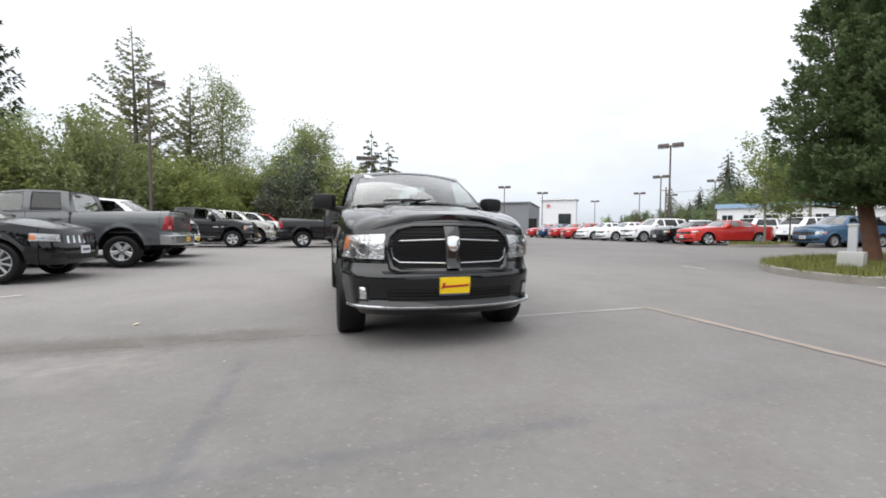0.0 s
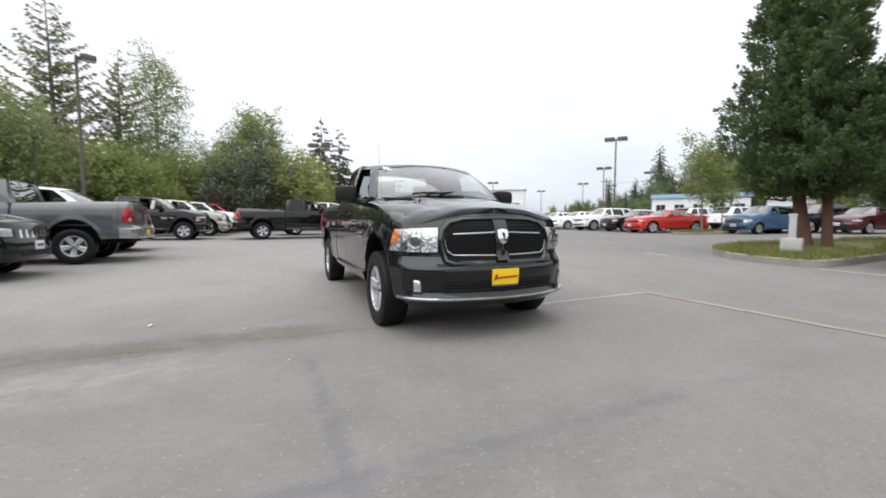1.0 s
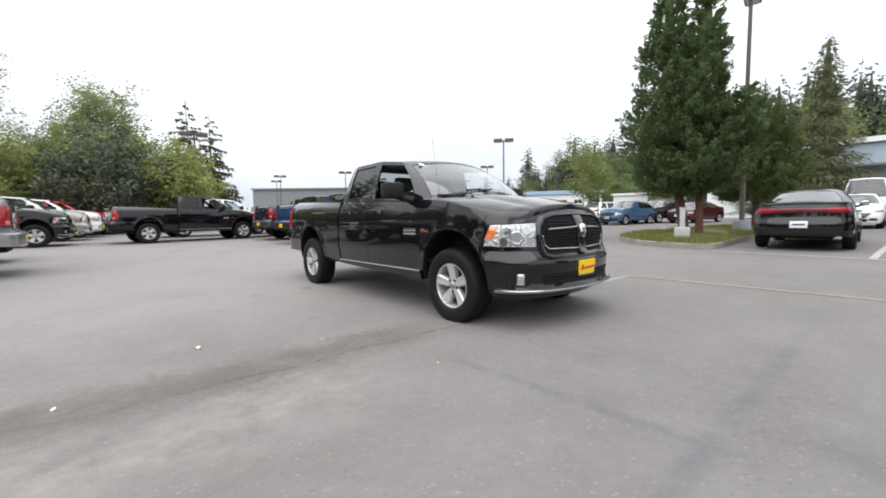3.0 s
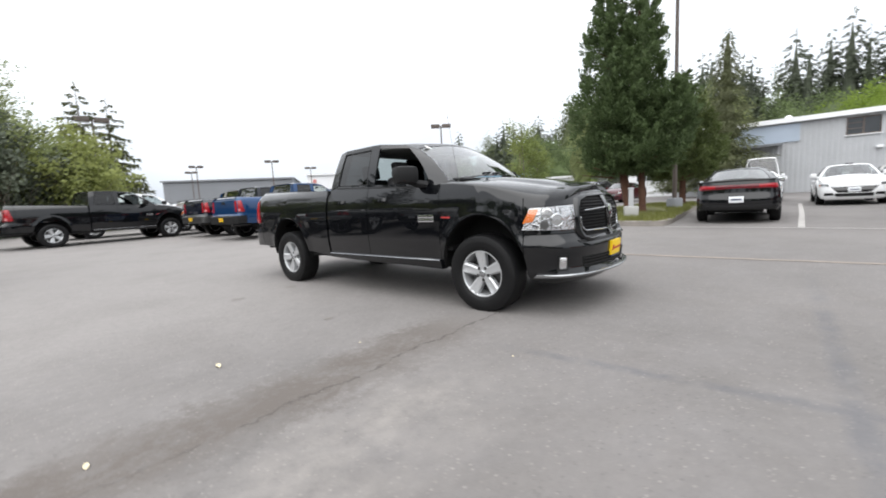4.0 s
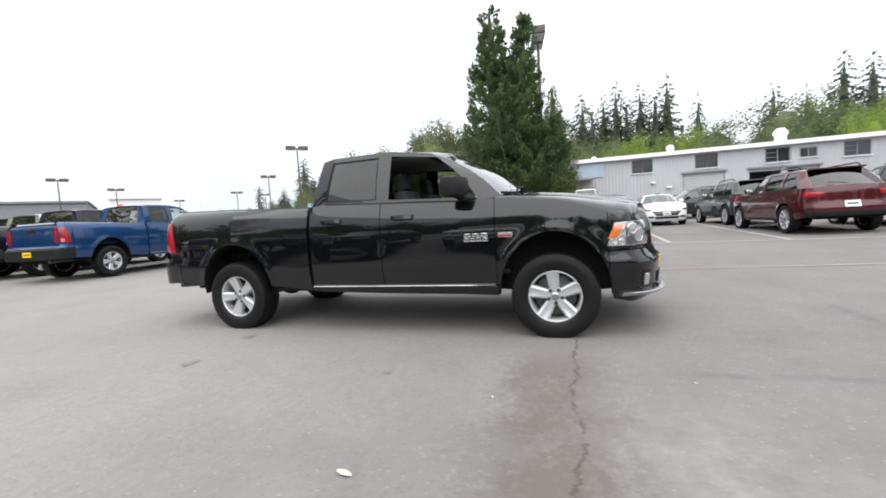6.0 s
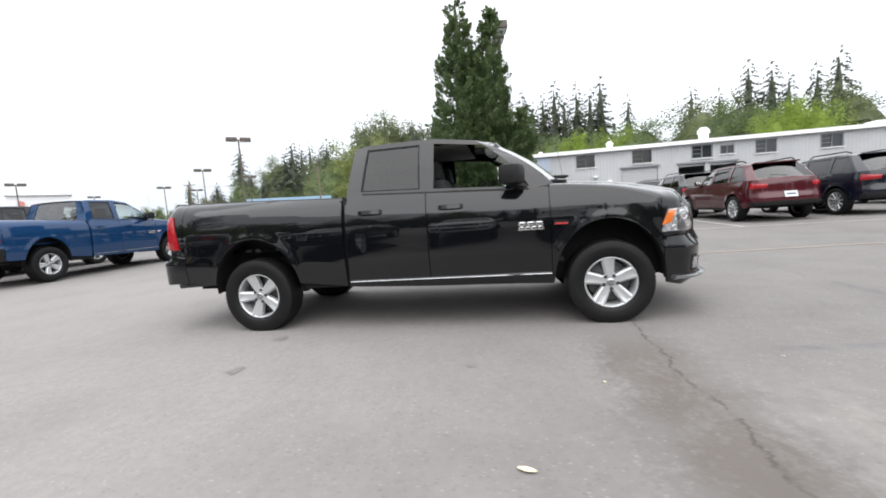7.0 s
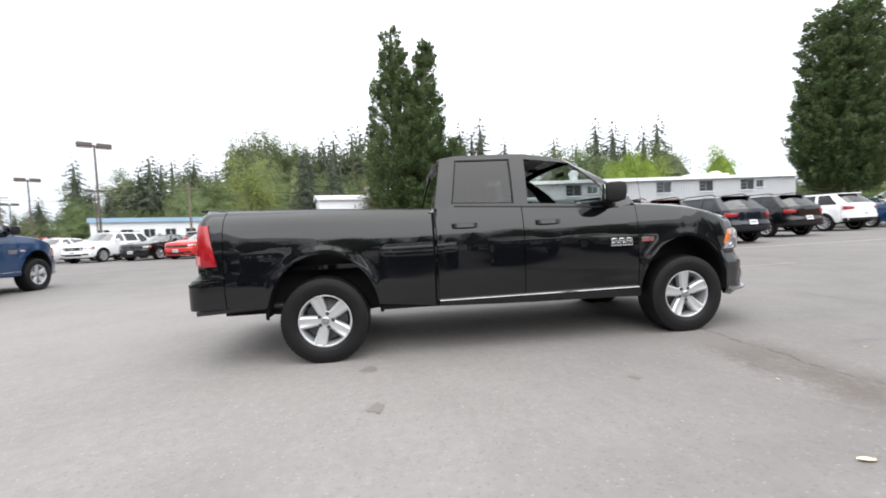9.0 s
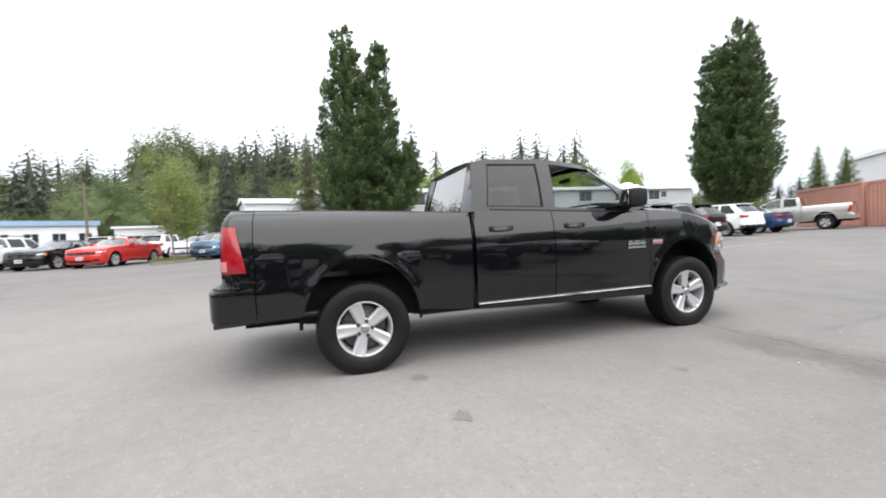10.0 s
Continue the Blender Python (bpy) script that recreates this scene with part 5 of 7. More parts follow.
strip("painted_line", [(6.85, -6.9), (11.0, -7.05), (16.0, -7.25)], 0.12, LINE_WHITE, "white line between parking bays", 0.1)
strip("painted_line", [(8.05, 2.4), (7.95, 1.6)], 0.12, LINE_WHITE, "short worn white line", 0.3)
strip("painted_line", [(-6.4, 0.8), (-5.6, 1.6)], 0.12, LINE_WHITE, "short worn white line", 0.3)
for x, y, r in ((-1.24, 1.41, 0.09), (-2.03, 1.32, 0.08), (-1.95, -0.55, 0.05)):
    rnd = random.Random(x)
    pts = [(x + r * (1 + 0.35 * rnd.uniform(-1, 1)) * math.cos(a), y + 0.75 * r * (1 + 0.35 * rnd.uniform(-1, 1)) * math.sin(a), 0.003) for a in np.linspace(0, 2 * math.pi, 15)[:-1]]
    tagged(new("oil_spot", Geo().add(pts, [tuple(range(14))]).mesh("oil_spot", OIL)), "small dark oil spot on the asphalt", "stain", kind="structure")

# ---- planted islands with concrete kerbs ----
SHAPES = {
    "bay": [(9.05, 1.05), (8.35, 0.25), (7.95, -0.7), (7.88, -1.45), (8.25, -1.72), (10.0, -1.70), (13.0, -1.55), (17.5, -1.3), (18.2, -0.6), (17.8, 0.9), (14.5, 1.9), (11.5, 1.9), (9.9, 1.6)],
    "far": [(19.2, 9.9), (18.7, 9.5), (18.9, 8.9), (20.5, 8.6), (22.0, 8.5), (22.6, 8.9), (22.0, 9.6), (20.5, 9.9)],
}


def island(points, label, rise=0.15):
    g, n = Geo(), len(points)
    cx, cy = sum(p[0] for p in points) / n, sum(p[1] for p in points) / n
    fine = []
    for i in range(n):
        p0, p1, p2, p3 = (Vector(points[(i + k) % n]) for k in (-1, 0, 1, 2))
        for k in range(8):
            t = k / 8
            fine.append(0.5 * (2 * p1 + (p2 - p0) * t + (2 * p0 - 5 * p1 + 4 * p2 - p3) * t * t + (3 * p1 - p0 - 3 * p2 + p3) * t ** 3))
    c = Vector((cx, cy))

    def loop(inset, up):
        out = []
        for k, p in enumerate(fine):
            d = (fine[(k + 1) % len(fine)] - fine[k - 1]).normalized()
            q = p + Vector((d.y, -d.x)) * inset * sign
            out.append((q.x, q.y, ground_height(p.x, p.y) + up))
        return out
    area = sum(fine[k].x * fine[k - 1].y - fine[k - 1].x * fine[k].y for k in range(len(fine)))
    sign = 1 if area > 0 else -1
    kerb = Geo().grid([loop(0, -0.02), loop(0.012, rise - 0.02), loop(0.035, rise), loop(0.14, rise), loop(0.15, rise - 0.06)], close=True)
    k = tagged(new("kerb", kerb.mesh("kerb", CONCRETE)), "weathered concrete kerb round a planted island", "kerb", kind="structure")
    rows = [loop(0.145, rise - 0.02)]
    for f in (0.75, 0.45, 0.15):
        rows.append([(cx + (q[0] - cx) * f, cy + (q[1] - cy) * f, q[2] * f + (1 - f) * (ground_height(cx, cy) + rise) + 0.10 * (1 - f) + 0.03 * noise.noise(Vector((q[0] * f, q[1] * f, 0)) * 1.4)) for q in rows[0]])
    g.grid(rows, close=True)
    g.v.append(Vector((cx, cy, ground_height(cx, cy) + rise + 0.12)))
    m = len(fine)
    g.f += [(3 * m + k, 3 * m + (k + 1) % m, len(g.v) - 1) for k in range(m)]
    tagged(new("island_ground", g.mesh("island_ground", GRASS)), label, "lawn", kind="structure")
    return fine, cx, cy, rise


def tuft_field(name, fine, cx, cy, rise, count, material, label, seed):
    rnd = random.Random(seed)
    xs, ys = [p.x for p in fine], [p.y for p in fine]
    g = Geo()
    made = 0
    while made < count:
        x, y = rnd.uniform(min(xs), max(xs)), rnd.uniform(min(ys), max(ys))
        inside = False
        for k in range(len(fine)):
            a, b = fine[k - 1], fine[k]
            if (a.y > y) != (b.y > y) and x < (b.x - a.x) * (y - a.y) / (b.y - a.y) + a.x:
                inside = not inside
        if not inside or noise.noise(Vector((x, y, 3)) * 0.9) < -0.25:
            continue
        made += 1
        z = ground_height(x, y) + rise - 0.02 + 0.05
        for k in range(3):
            a, h, w = rnd.uniform(0, 6.28), rnd.uniform(0.05, 0.13), 0.008
            dx, dy = math.cos(a), math.sin(a)
            ox, oy = x + rnd.uniform(-0.05, 0.05), y + rnd.uniform(-0.05, 0.05)
            g.add([(ox - dy * w, oy + dx * w, z - 0.05), (ox + dy * w, oy - dx * w, z - 0.05), (ox + dx * h * 0.5, oy + dy * h * 0.5, z + h)], [(0, 1, 2)])
    tagged(new(name, g.mesh(name, material, 0)), label, "grass", kind="stuff")


def foliage(name, color, var=0.3, glow=0.35, island_var=0.9):
    """Leaves: matt, uneven in tone from clump to clump, letting some light through."""
    m, n, l, b = shader(name)
    co = n.new("ShaderNodeTexCoord").outputs["Object"]
    r = n.new("ShaderNodeNewGeometry").outputs["Random Per Island"]
    patchy = math_node(n, l, "ADD", math_node(n, l, "MULTIPLY", noise_node(n, l, co, 0.9, 4), 0.5), math_node(n, l, "MULTIPLY", ramp_node(n, l, noise_node(n, l, co, 2.6, 3), 0.32, 0.68), 0.25))
    t = math_node(n, l, "ADD", patchy, math_node(n, l, "MULTIPLY", r, 0.3))
    c = mix_node(n, l, t, tuple(k * (1 - var * 1.6) for k in color), tuple(k * (1 + var * 1.8) for k in color))
    l.new(c, b.inputs["Base Color"])
    b.inputs["Roughness"].default_value, b.inputs["Specular IOR Level"].default_value = 0.6, 0.3
    tr, mx = n.new("ShaderNodeBsdfTranslucent"), n.new("ShaderNodeMixShader")
    l.new(c, tr.inputs[0])
    mx.inputs[0].default_value = glow
    l.new(b.outputs[0], mx.inputs[1])
    l.new(tr.outputs[0], mx.inputs[2])
    l.new(mx.outputs[0], n["Material Output"].inputs[0])
    return m


LEAF_CEDAR = foliage("cedar_needles", (0.100, 0.142, 0.060), 0.42, 0.32)
LEAF_YELLOW_CEDAR = foliage("yellow_cedar_needles", (0.100, 0.128, 0.045), 0.34, 0.3)
LEAF_LARCH = foliage("larch_needles", (0.120, 0.132, 0.066), 0.36, 0.3)
LEAF_WOOD = foliage("dark_wood_leaves", (0.130, 0.155, 0.072), 0.38, 0.35)
LEAF_FIR = foliage("fir_needles", (0.094, 0.110, 0.076), 0.38, 0.25)
LEAF_SPRUCE = foliage("spruce_needles", (0.255, 0.265, 0.150), 0.36, 0.45)
LEAF_ALDER = foliage("alder_leaves", (0.215, 0.250, 0.105), 0.30, 0.42)
LEAF_BUSH = foliage("bush_leaves", (0.265, 0.295, 0.100), 0.30, 0.45)
LEAF_SPRING = foliage("spring_leaves", (0.195, 0.270, 0.045), 0.30, 0.45)
LEAF_GREEN = foliage("green_wood_leaves", (0.135, 0.178, 0.076), 0.40, 0.4)
LEAF_YOUNG = foliage("young_tree_leaves", (0.195, 0.235, 0.075), 0.30, 0.45)
GRASS_BLADE = foliage("grass_blades", (0.155, 0.165, 0.045), 0.4, 0.3)
BARK = surface("reddish_bark", (0.105, 0.052, 0.034), 0.95, var=0.4, scale=6, bump=0.9, bump_scale=30)
BARK_GREY = surface("grey_bark", (0.17, 0.155, 0.135), 0.95, var=0.35, scale=6, bump=0.8, bump_scale=35)

for key, label, count in (("bay", "grassy planted island with bare patches under a tree", 5200), ("far", "small grassy island in the car park", 1200)):
    tuft_field("grass", *island(SHAPES[key], label), count, GRASS_BLADE, "short uneven lawn grass", 5)


# ---- trees ----
def leaf(g, p, d, side, length, width, droop=0.25):
    """One bent spray or leaf from p along d."""
    up = d.cross(side)
    q = p + d * length * 0.5
    t = p + d * length - Vector((0, 0, droop * length))
    w = side * width * 0.5
    g.v += [p, q - w, q + w, t]
    k = len(g.v)
    g.f += [(k - 4, k - 3, k - 1, k - 2)]


def heart(g, rnd, levels, around, f):
    """The shaded mass inside a crown, an uneven closed skin: f(k, a) gives radius and height."""
    rows = []
    for i in range(levels + 1):
        row = []
        for j in range(around):
            a = 2 * math.pi * (j + 0.5 * (i % 2)) / around
            r, z = f(i / levels, a)
            r *= rnd.uniform(0.72, 1.18)
            row.append((r * math.cos(a), r * math.sin(a), z))
        rows.append(row)
    g.grid(rows, close=True)


def columnar_crown(rnd, height, radius, start, count, tops, fine=16, size=0.75, taper=0.72, rough=0.42):
    """Tall tapering crown of separate upswept tufts, with shaded gaps between them and one or more tips."""
    g = Geo()
    for tx, ty, th, tr in tops:
        inner = Geo()
        heart(inner, rnd, 22, 12, lambda k, a: (tr * 0.30 * min(1.0, 0.5 + 1.7 * k) * (1 - k) ** taper + 0.02, start + 0.25 + (th * 0.95 - start) * k))
        g.add([v + Vector((tx * (0.35 + 0.65 * (v.z - start) / (th - start)), ty * (0.35 + 0.65 * (v.z - start) / (th - start)), 0)) for v in inner.v], inner.f)
    for c in range(count):
        tx, ty, th, tr = tops[rnd.choices(range(len(tops)), [t[2] * t[3] for t in tops])[0]]
        k = 1 - (1 - rnd.random()) ** 0.62
        z = start + (th - start) * k
        f = (z - start) / (th - start)
        prof = min(1.0, 0.56 + 1.7 * f) * (1 - f) ** taper * 1.28 + 0.02
        a = rnd.uniform(0, 2 * math.pi)
        lump = 0.84 + rough * noise.noise(Vector((math.cos(a) * 1.7 + tx, math.sin(a) * 1.7 + ty, z * 0.55)))
        r = tr * prof * lump * (rnd.uniform(0.74, 1.04) if rnd.random() < 0.72 else rnd.uniform(0.35, 0.74))
        o = Vector((tx * (0.35 + 0.65 * f) + r * math.cos(a), ty * (0.35 + 0.65 * f) + r * math.sin(a), z))
        out = Vector((math.cos(a), math.sin(a), 0))
        side = Vector((-out.y, out.x, 0))
        axis = (out * rnd.uniform(0.35, 1.0) + side * rnd.uniform(-0.5, 0.5) + Vector((0, 0, rnd.uniform(0.45, 1.3)))).normalized()
        tall = size * rnd.uniform(0.45, 0.95) * (1.0 - 0.35 * f)
        wide = size * rnd.uniform(0.13, 0.23) * (1.0 - 0.60 * f)
        p1 = axis.orthogonal().normalized()
        p2 = axis.cross(p1)
        for s in range(fine):
            t, b = rnd.random() ** 0.8, rnd.uniform(0, 2 * math.pi)
            ring = (p1 * math.cos(b) + p2 * math.sin(b))
            w = wide * math.sin(math.pi * min(1.0, 0.18 + 0.82 * t)) * rnd.uniform(0.75, 1.1)
            d = (axis * rnd.uniform(0.5, 1.2) + ring * rnd.uniform(0.2, 0.9)).normalized()
            sd = d.cross(ring + Vector((rnd.uniform(-0.5, 0.5), rnd.uniform(-0.5, 0.5), rnd.uniform(-0.5, 0.5)))).normalized()
            leaf(g, o + axis * (tall * (t - 0.35)) + ring * w, d, sd, size * rnd.uniform(0.09, 0.19), size * rnd.uniform(0.04, 0.075), 0.1)
    return g


def conifer_crown(rnd, height, radius, start, boughs, leaf_size, droop=0.3, per=5, bare=0.0):
    """A pointed conifer: many single boughs of uneven length, shorter and finer towards the tip."""
    g, wood = Geo(), Geo()
    lean = Vector((rnd.uniform(-1, 1), rnd.uniform(-1, 1), 0)) * 0.015 * height
    wood.tube([(0, 0, -0.1), tuple(lean * 0.4 + Vector((0, 0, height * 0.5))), tuple(lean + Vector((0, 0, height)))], [0.016 * height, 0.010 * height, 0.015], 7)
    for c in range(boughs):
        f = 1 - (1 - (c + rnd.random()) / boughs) ** 0.72
        a = c * 2.4 + rnd.uniform(-0.7, 0.7)
        gap = noise.noise(Vector((math.cos(a) * 1.3, math.sin(a) * 1.3, f * 5 + radius)))
        if gap < -0.35 + bare:
            continue
        q = radius * (1 - f) ** 0.72 * rnd.uniform(0.62, 1.0) * (1 + 0.35 * gap) + 0.10
        z = start + (height * 0.985 - start) * f
        out, side = Vector((math.cos(a), math.sin(a), 0)), Vector((-math.sin(a), math.cos(a), 0))
        base = lean * (z / height) + Vector((0, 0, z))
        size = leaf_size * (0.42 + 0.58 * (1 - f) ** 0.6)
        wood.tube([tuple(base), tuple(base + out * q * 0.9 - Vector((0, 0, droop * q * 0.7)))], [0.012 * q + 0.008, 0.005], 3)
        steps = max(2, int(q / (size * 0.55)))
        for i in range(1, steps + 1):
            t = i / steps
            p = base + out * q * t - Vector((0, 0, droop * q * t * t))
            for k in range(per):
                d = (out * rnd.uniform(0.3, 1.0) + side * rnd.uniform(-1, 1) * (1.2 - 0.6 * t) + Vector((0, 0, rnd.uniform(-0.6, 0.25) - 0.5 * droop))).normalized()
                sd = d.cross(Vector((rnd.uniform(-0.7, 0.7), rnd.uniform(-0.7, 0.7), 1))).normalized()
                leaf(g, p, d, sd, size * rnd.uniform(0.6, 1.2), size * rnd.uniform(0.25, 0.5), 0.15)
    for k in range(14):
        leaf(g, lean + Vector((0, 0, height * (0.93 + 0.07 * k / 14))), Vector((rnd.uniform(-0.5, 0.5), rnd.uniform(-0.5, 0.5), 0.8)).normalized(), Vector((1, 0, 0)), leaf_size * 0.35, leaf_size * 0.08, 0.0)
    return g, wood


def cone_crown(rnd, height, radius, start, leaf_size, count, core=0.55):
    """A full ragged spire of drooping sprays."""
    g = Geo()
    heart(g, rnd, 26, 11, lambda k, a: (radius * core * (1 - k) ** 0.9 * (1.0 if math.floor(k * 26) % 2 else 0.72) + 0.04, start + (height * 0.97 - start) * k))
    for c in range(count):
        f = 1 - math.sqrt(rnd.random())
        z = start + (height - start) * f
        a = rnd.uniform(0, 2 * math.pi)
        tier = 0.80 + 0.28 * math.sin(z * 5.2 + 1.4 * math.sin(a * 2)) + 0.35 * noise.noise(Vector((math.cos(a) * 1.6, math.sin(a) * 1.6, z * 0.45 + count)))
        r = radius * (1 - f) ** 0.9 * tier * rnd.uniform(0.40, 1.05) + 0.05
        out = Vector((math.cos(a), math.sin(a), 0))
        d = (out + Vector((rnd.uniform(-0.7, 0.7), rnd.uniform(-0.7, 0.7), rnd.uniform(-0.7, 0.3)))).normalized()
        sd = d.cross(Vector((rnd.uniform(-0.6, 0.6), rnd.uniform(-0.6, 0.6), 1))).normalized()
        leaf(g, out * r + Vector((0, 0, z)), d, sd, leaf_size * rnd.uniform(0.6, 1.3), leaf_size * rnd.uniform(0.2, 0.42), 0.2)
    for k in range(40):
        leaf(g, Vector((0, 0, height - 0.13 * k * leaf_size)), Vector((rnd.uniform(-0.5, 0.5), rnd.uniform(-0.5, 0.5), 0.8)).normalized(), Vector((1, 0, 0)), leaf_size * 0.7, leaf_size * 0.15, 0.0)
    return g


def broad_crown(rnd, height, radius, start, leaf_size, clumps, per, trunk_r, stems=7):
    """Limbs from a tapered trunk, with leaves in uneven clumps."""
    g, wood = Geo(), Geo()
    bend = Vector((rnd.uniform(-0.04, 0.04), rnd.uniform(-0.04, 0.04), 0)) * height
    wood.tube([(0, 0, -0.1), tuple(bend * 0.4 + Vector((0, 0, height * 0.35))), tuple(bend + Vector((0, 0, height * 0.9)))], [trunk_r, trunk_r * 0.7, 0.02], 8)
    ends = []
    for k in range(stems):
        z = start + (height * 0.85 - start) * (k + rnd.random() * 0.8) / stems
        a = k * 2.4 + rnd.uniform(-0.5, 0.5)
        q = radius * rnd.uniform(0.55, 1.0) * (1.0 - 0.55 * (z / height) ** 2)
        base = bend * (z / height) + Vector((0, 0, z))
        tip = base + Vector((math.cos(a) * q, math.sin(a) * q, q * rnd.uniform(0.5, 1.0)))
        mid = base.lerp(tip, 0.5) + Vector((0, 0, -0.1 * q))
        wood.tube([tuple(base), tuple(mid), tuple(tip)], [trunk_r * 0.4, trunk_r * 0.22, 0.012], 5)
        ends += [base.lerp(tip, t) for t in (0.5, 0.75, 1.0)]
    for c in range(clumps):
        if rnd.random() < 0.55 and ends:
            o = rnd.choice(ends) + Vector((rnd.gauss(0, 0.16), rnd.gauss(0, 0.16), rnd.gauss(0, 0.14))) * radius
        else:
            a, u = rnd.uniform(0, 2 * math.pi), rnd.random() ** 0.4
            v = rnd.uniform(-1, 1)
            lump = 0.8 + 0.45 * noise.noise(Vector((math.cos(a) * 1.5, math.sin(a) * 1.5, v * 2)) + bend)
            o = Vector((math.cos(a) * u * radius * math.sqrt(max(0.05, 1 - v * v)) * lump, math.sin(a) * u * radius * math.sqrt(max(0.05, 1 - v * v)) * lump, (start + height) / 2 + v * (height - start) / 2 * lump)) + bend * 0.6
        size = rnd.uniform(0.6, 1.2) * leaf_size * 1.8
        for s in range(per):
            p = o + Vector((rnd.gauss(0, size), rnd.gauss(0, size), rnd.gauss(0, size * 0.7)))
            d = Vector((rnd.uniform(-1, 1), rnd.uniform(-1, 1), rnd.uniform(-0.7, 0.6))).normalized()
            sd = d.cross(Vector((rnd.uniform(-1, 1), rnd.uniform(-1, 1), rnd.uniform(-1, 1)))).normalized()
            leaf(g, p, d, sd, leaf_size * rnd.uniform(0.7, 1.4), leaf_size * rnd.uniform(0.5, 0.9), 0.15)
    return g, wood


def shrub_crown(rnd, height, radius, leaf_size, stems, per):
    """Many leafy shoots fanning out of one root, of uneven length."""
    g, wood = Geo(), Geo()
    for k in range(stems):
        a, q = rnd.uniform(0, 2 * math.pi), radius * rnd.random() ** 0.6
        top = height * rnd.uniform(0.5, 1.0) * (1 - 0.45 * (q / radius) ** 2)
        root = Vector((math.cos(a) * q * 0.3, math.sin(a) * q * 0.3, -0.05))
        tip = Vector((math.cos(a) * q, math.sin(a) * q, top))
        wood.tube([tuple(root), tuple(root.lerp(tip, 0.5) + Vector((0, 0, 0.1 * height))), tuple(tip)], [0.03, 0.02, 0.005], 4)
        spread = rnd.uniform(0.05, 0.10) * height
        for s in range(per):
            t = rnd.random() ** 0.7
            w = spread * (1.25 - 0.85 * t)
            p = root.lerp(tip, 0.08 + 0.95 * t) + Vector((rnd.gauss(0, w), rnd.gauss(0, w), rnd.gauss(0, w) + 0.1 * height * math.sin(math.pi * t)))
            p.z = max(p.z, 0.02)
            d = Vector((rnd.uniform(-1, 1), rnd.uniform(-1, 1), rnd.uniform(-0.7, 0.6))).normalized()
            sd = d.cross(Vector((rnd.uniform(-1, 1), rnd.uniform(-1, 1), rnd.uniform(-1, 1)))).normalized()
            leaf(g, p, d, sd, leaf_size * rnd.uniform(0.7, 1.4), leaf_size * rnd.uniform(0.45, 0.8), 0.15)
    return g, wood


def tree(crown, wood, leaves, bark, label, x, y, z=None, category="tree", name="tree", group=""):
    top = tagged(new(name), label, category, group)
    top.matrix_basis = pose(x, y, ground_height(x, y) if z is None else z)
    piece("trunk", wood.mesh("trunk", bark), top)
    piece("crown", crown.mesh("crown", leaves, 0), top)
    return top


def again(ob, x, y, turn=0.0, scale=(1, 1, 1), leaves=None):
    ob2 = copy_thing(ob, pose(x, y, ground_height(x, y), 0, 0, turn))
    ob2.matrix_basis = pose(x, y, ground_height(x, y), 0, 0, turn) @ Matrix.Diagonal((*scale, 1))
    if leaves:
        for o in ob2.children_recursive:
            if o.name.startswith("crown"):
                o.material_slots[0].link = "OBJECT"
                o.material_slots[0].material = leaves
    return ob2


def cedar(x, y, height, radius, tops, count, start, trunks, label, seed, size=0.75, leaves=None, taper=0.72, rough=0.42):
    leaves = leaves or LEAF_CEDAR
    rnd = random.Random(seed)
    wood = Geo()
    for tx, ty, bx, by, r in trunks:
        wood.tube([(bx * 1.05, by * 1.05, -0.35), (bx, by, 0.1), ((bx + tx) / 2 + 0.06, (by + ty) / 2, 1.6), (tx, ty, height * 0.6), (tx, ty, height * 0.9)], [r * 1.5, r, r * 0.85, r * 0.4, 0.02], 9)
        for k in range(26):
            z, a = rnd.uniform(start * 0.9, height * 0.7), rnd.uniform(0, 6.28)
            q = radius * (1 - z / height) * 0.85
            wood.tube([(tx * 0.7, ty * 0.7, z), (tx * 0.7 + math.cos(a) * q, ty * 0.7 + math.sin(a) * q, z + 0.2)], [0.035, 0.008], 4)
    return tree(columnar_crown(rnd, height, radius, start, count, tops, 72, size, taper, rough), wood, leaves, BARK, label, x, y, ground_height(x, y) + 0.22, "tree", "cedar_tree")


cedar(11.0, 0.35, 8.6, 1.9, [(0.1, 0.36, 8.6, 1.36), (0.0, -0.95, 8.0, 1.16), (0.1, -2.0, 4.3, 1.36)], 1800, 1.35, [(0.05, 0.2, 0.15, -0.30, 0.16), (0.2, -0.6, 0.25, -0.72, 0.12)], "tall dark green cedar with twin tops on a kerbed island", 11)
cedar(16.9, -0.7, 5.1, 1.8, [(0.0, 0.0, 5.1, 1.75)], 760, 1.1, [(0, 0, 0, 0, 0.14)], "rounded yellow-green cedar on a kerbed island", 12, 0.75, LEAF_YELLOW_CEDAR)
cedar(16.9, -26.9, 14.4, 3.1, [(0.6, 0.5, 13.1, 2.05), (-0.35, -0.6, 14.4, 2.15)], 1900, 1.9, [(0.1, 0.3, 0, 0.2, 0.25), (-0.1, -0.5, 0, -0.4, 0.22)], "very tall dense dark green cedar behind parked cars", 13, 1.3, None, 0.50, 0.26)

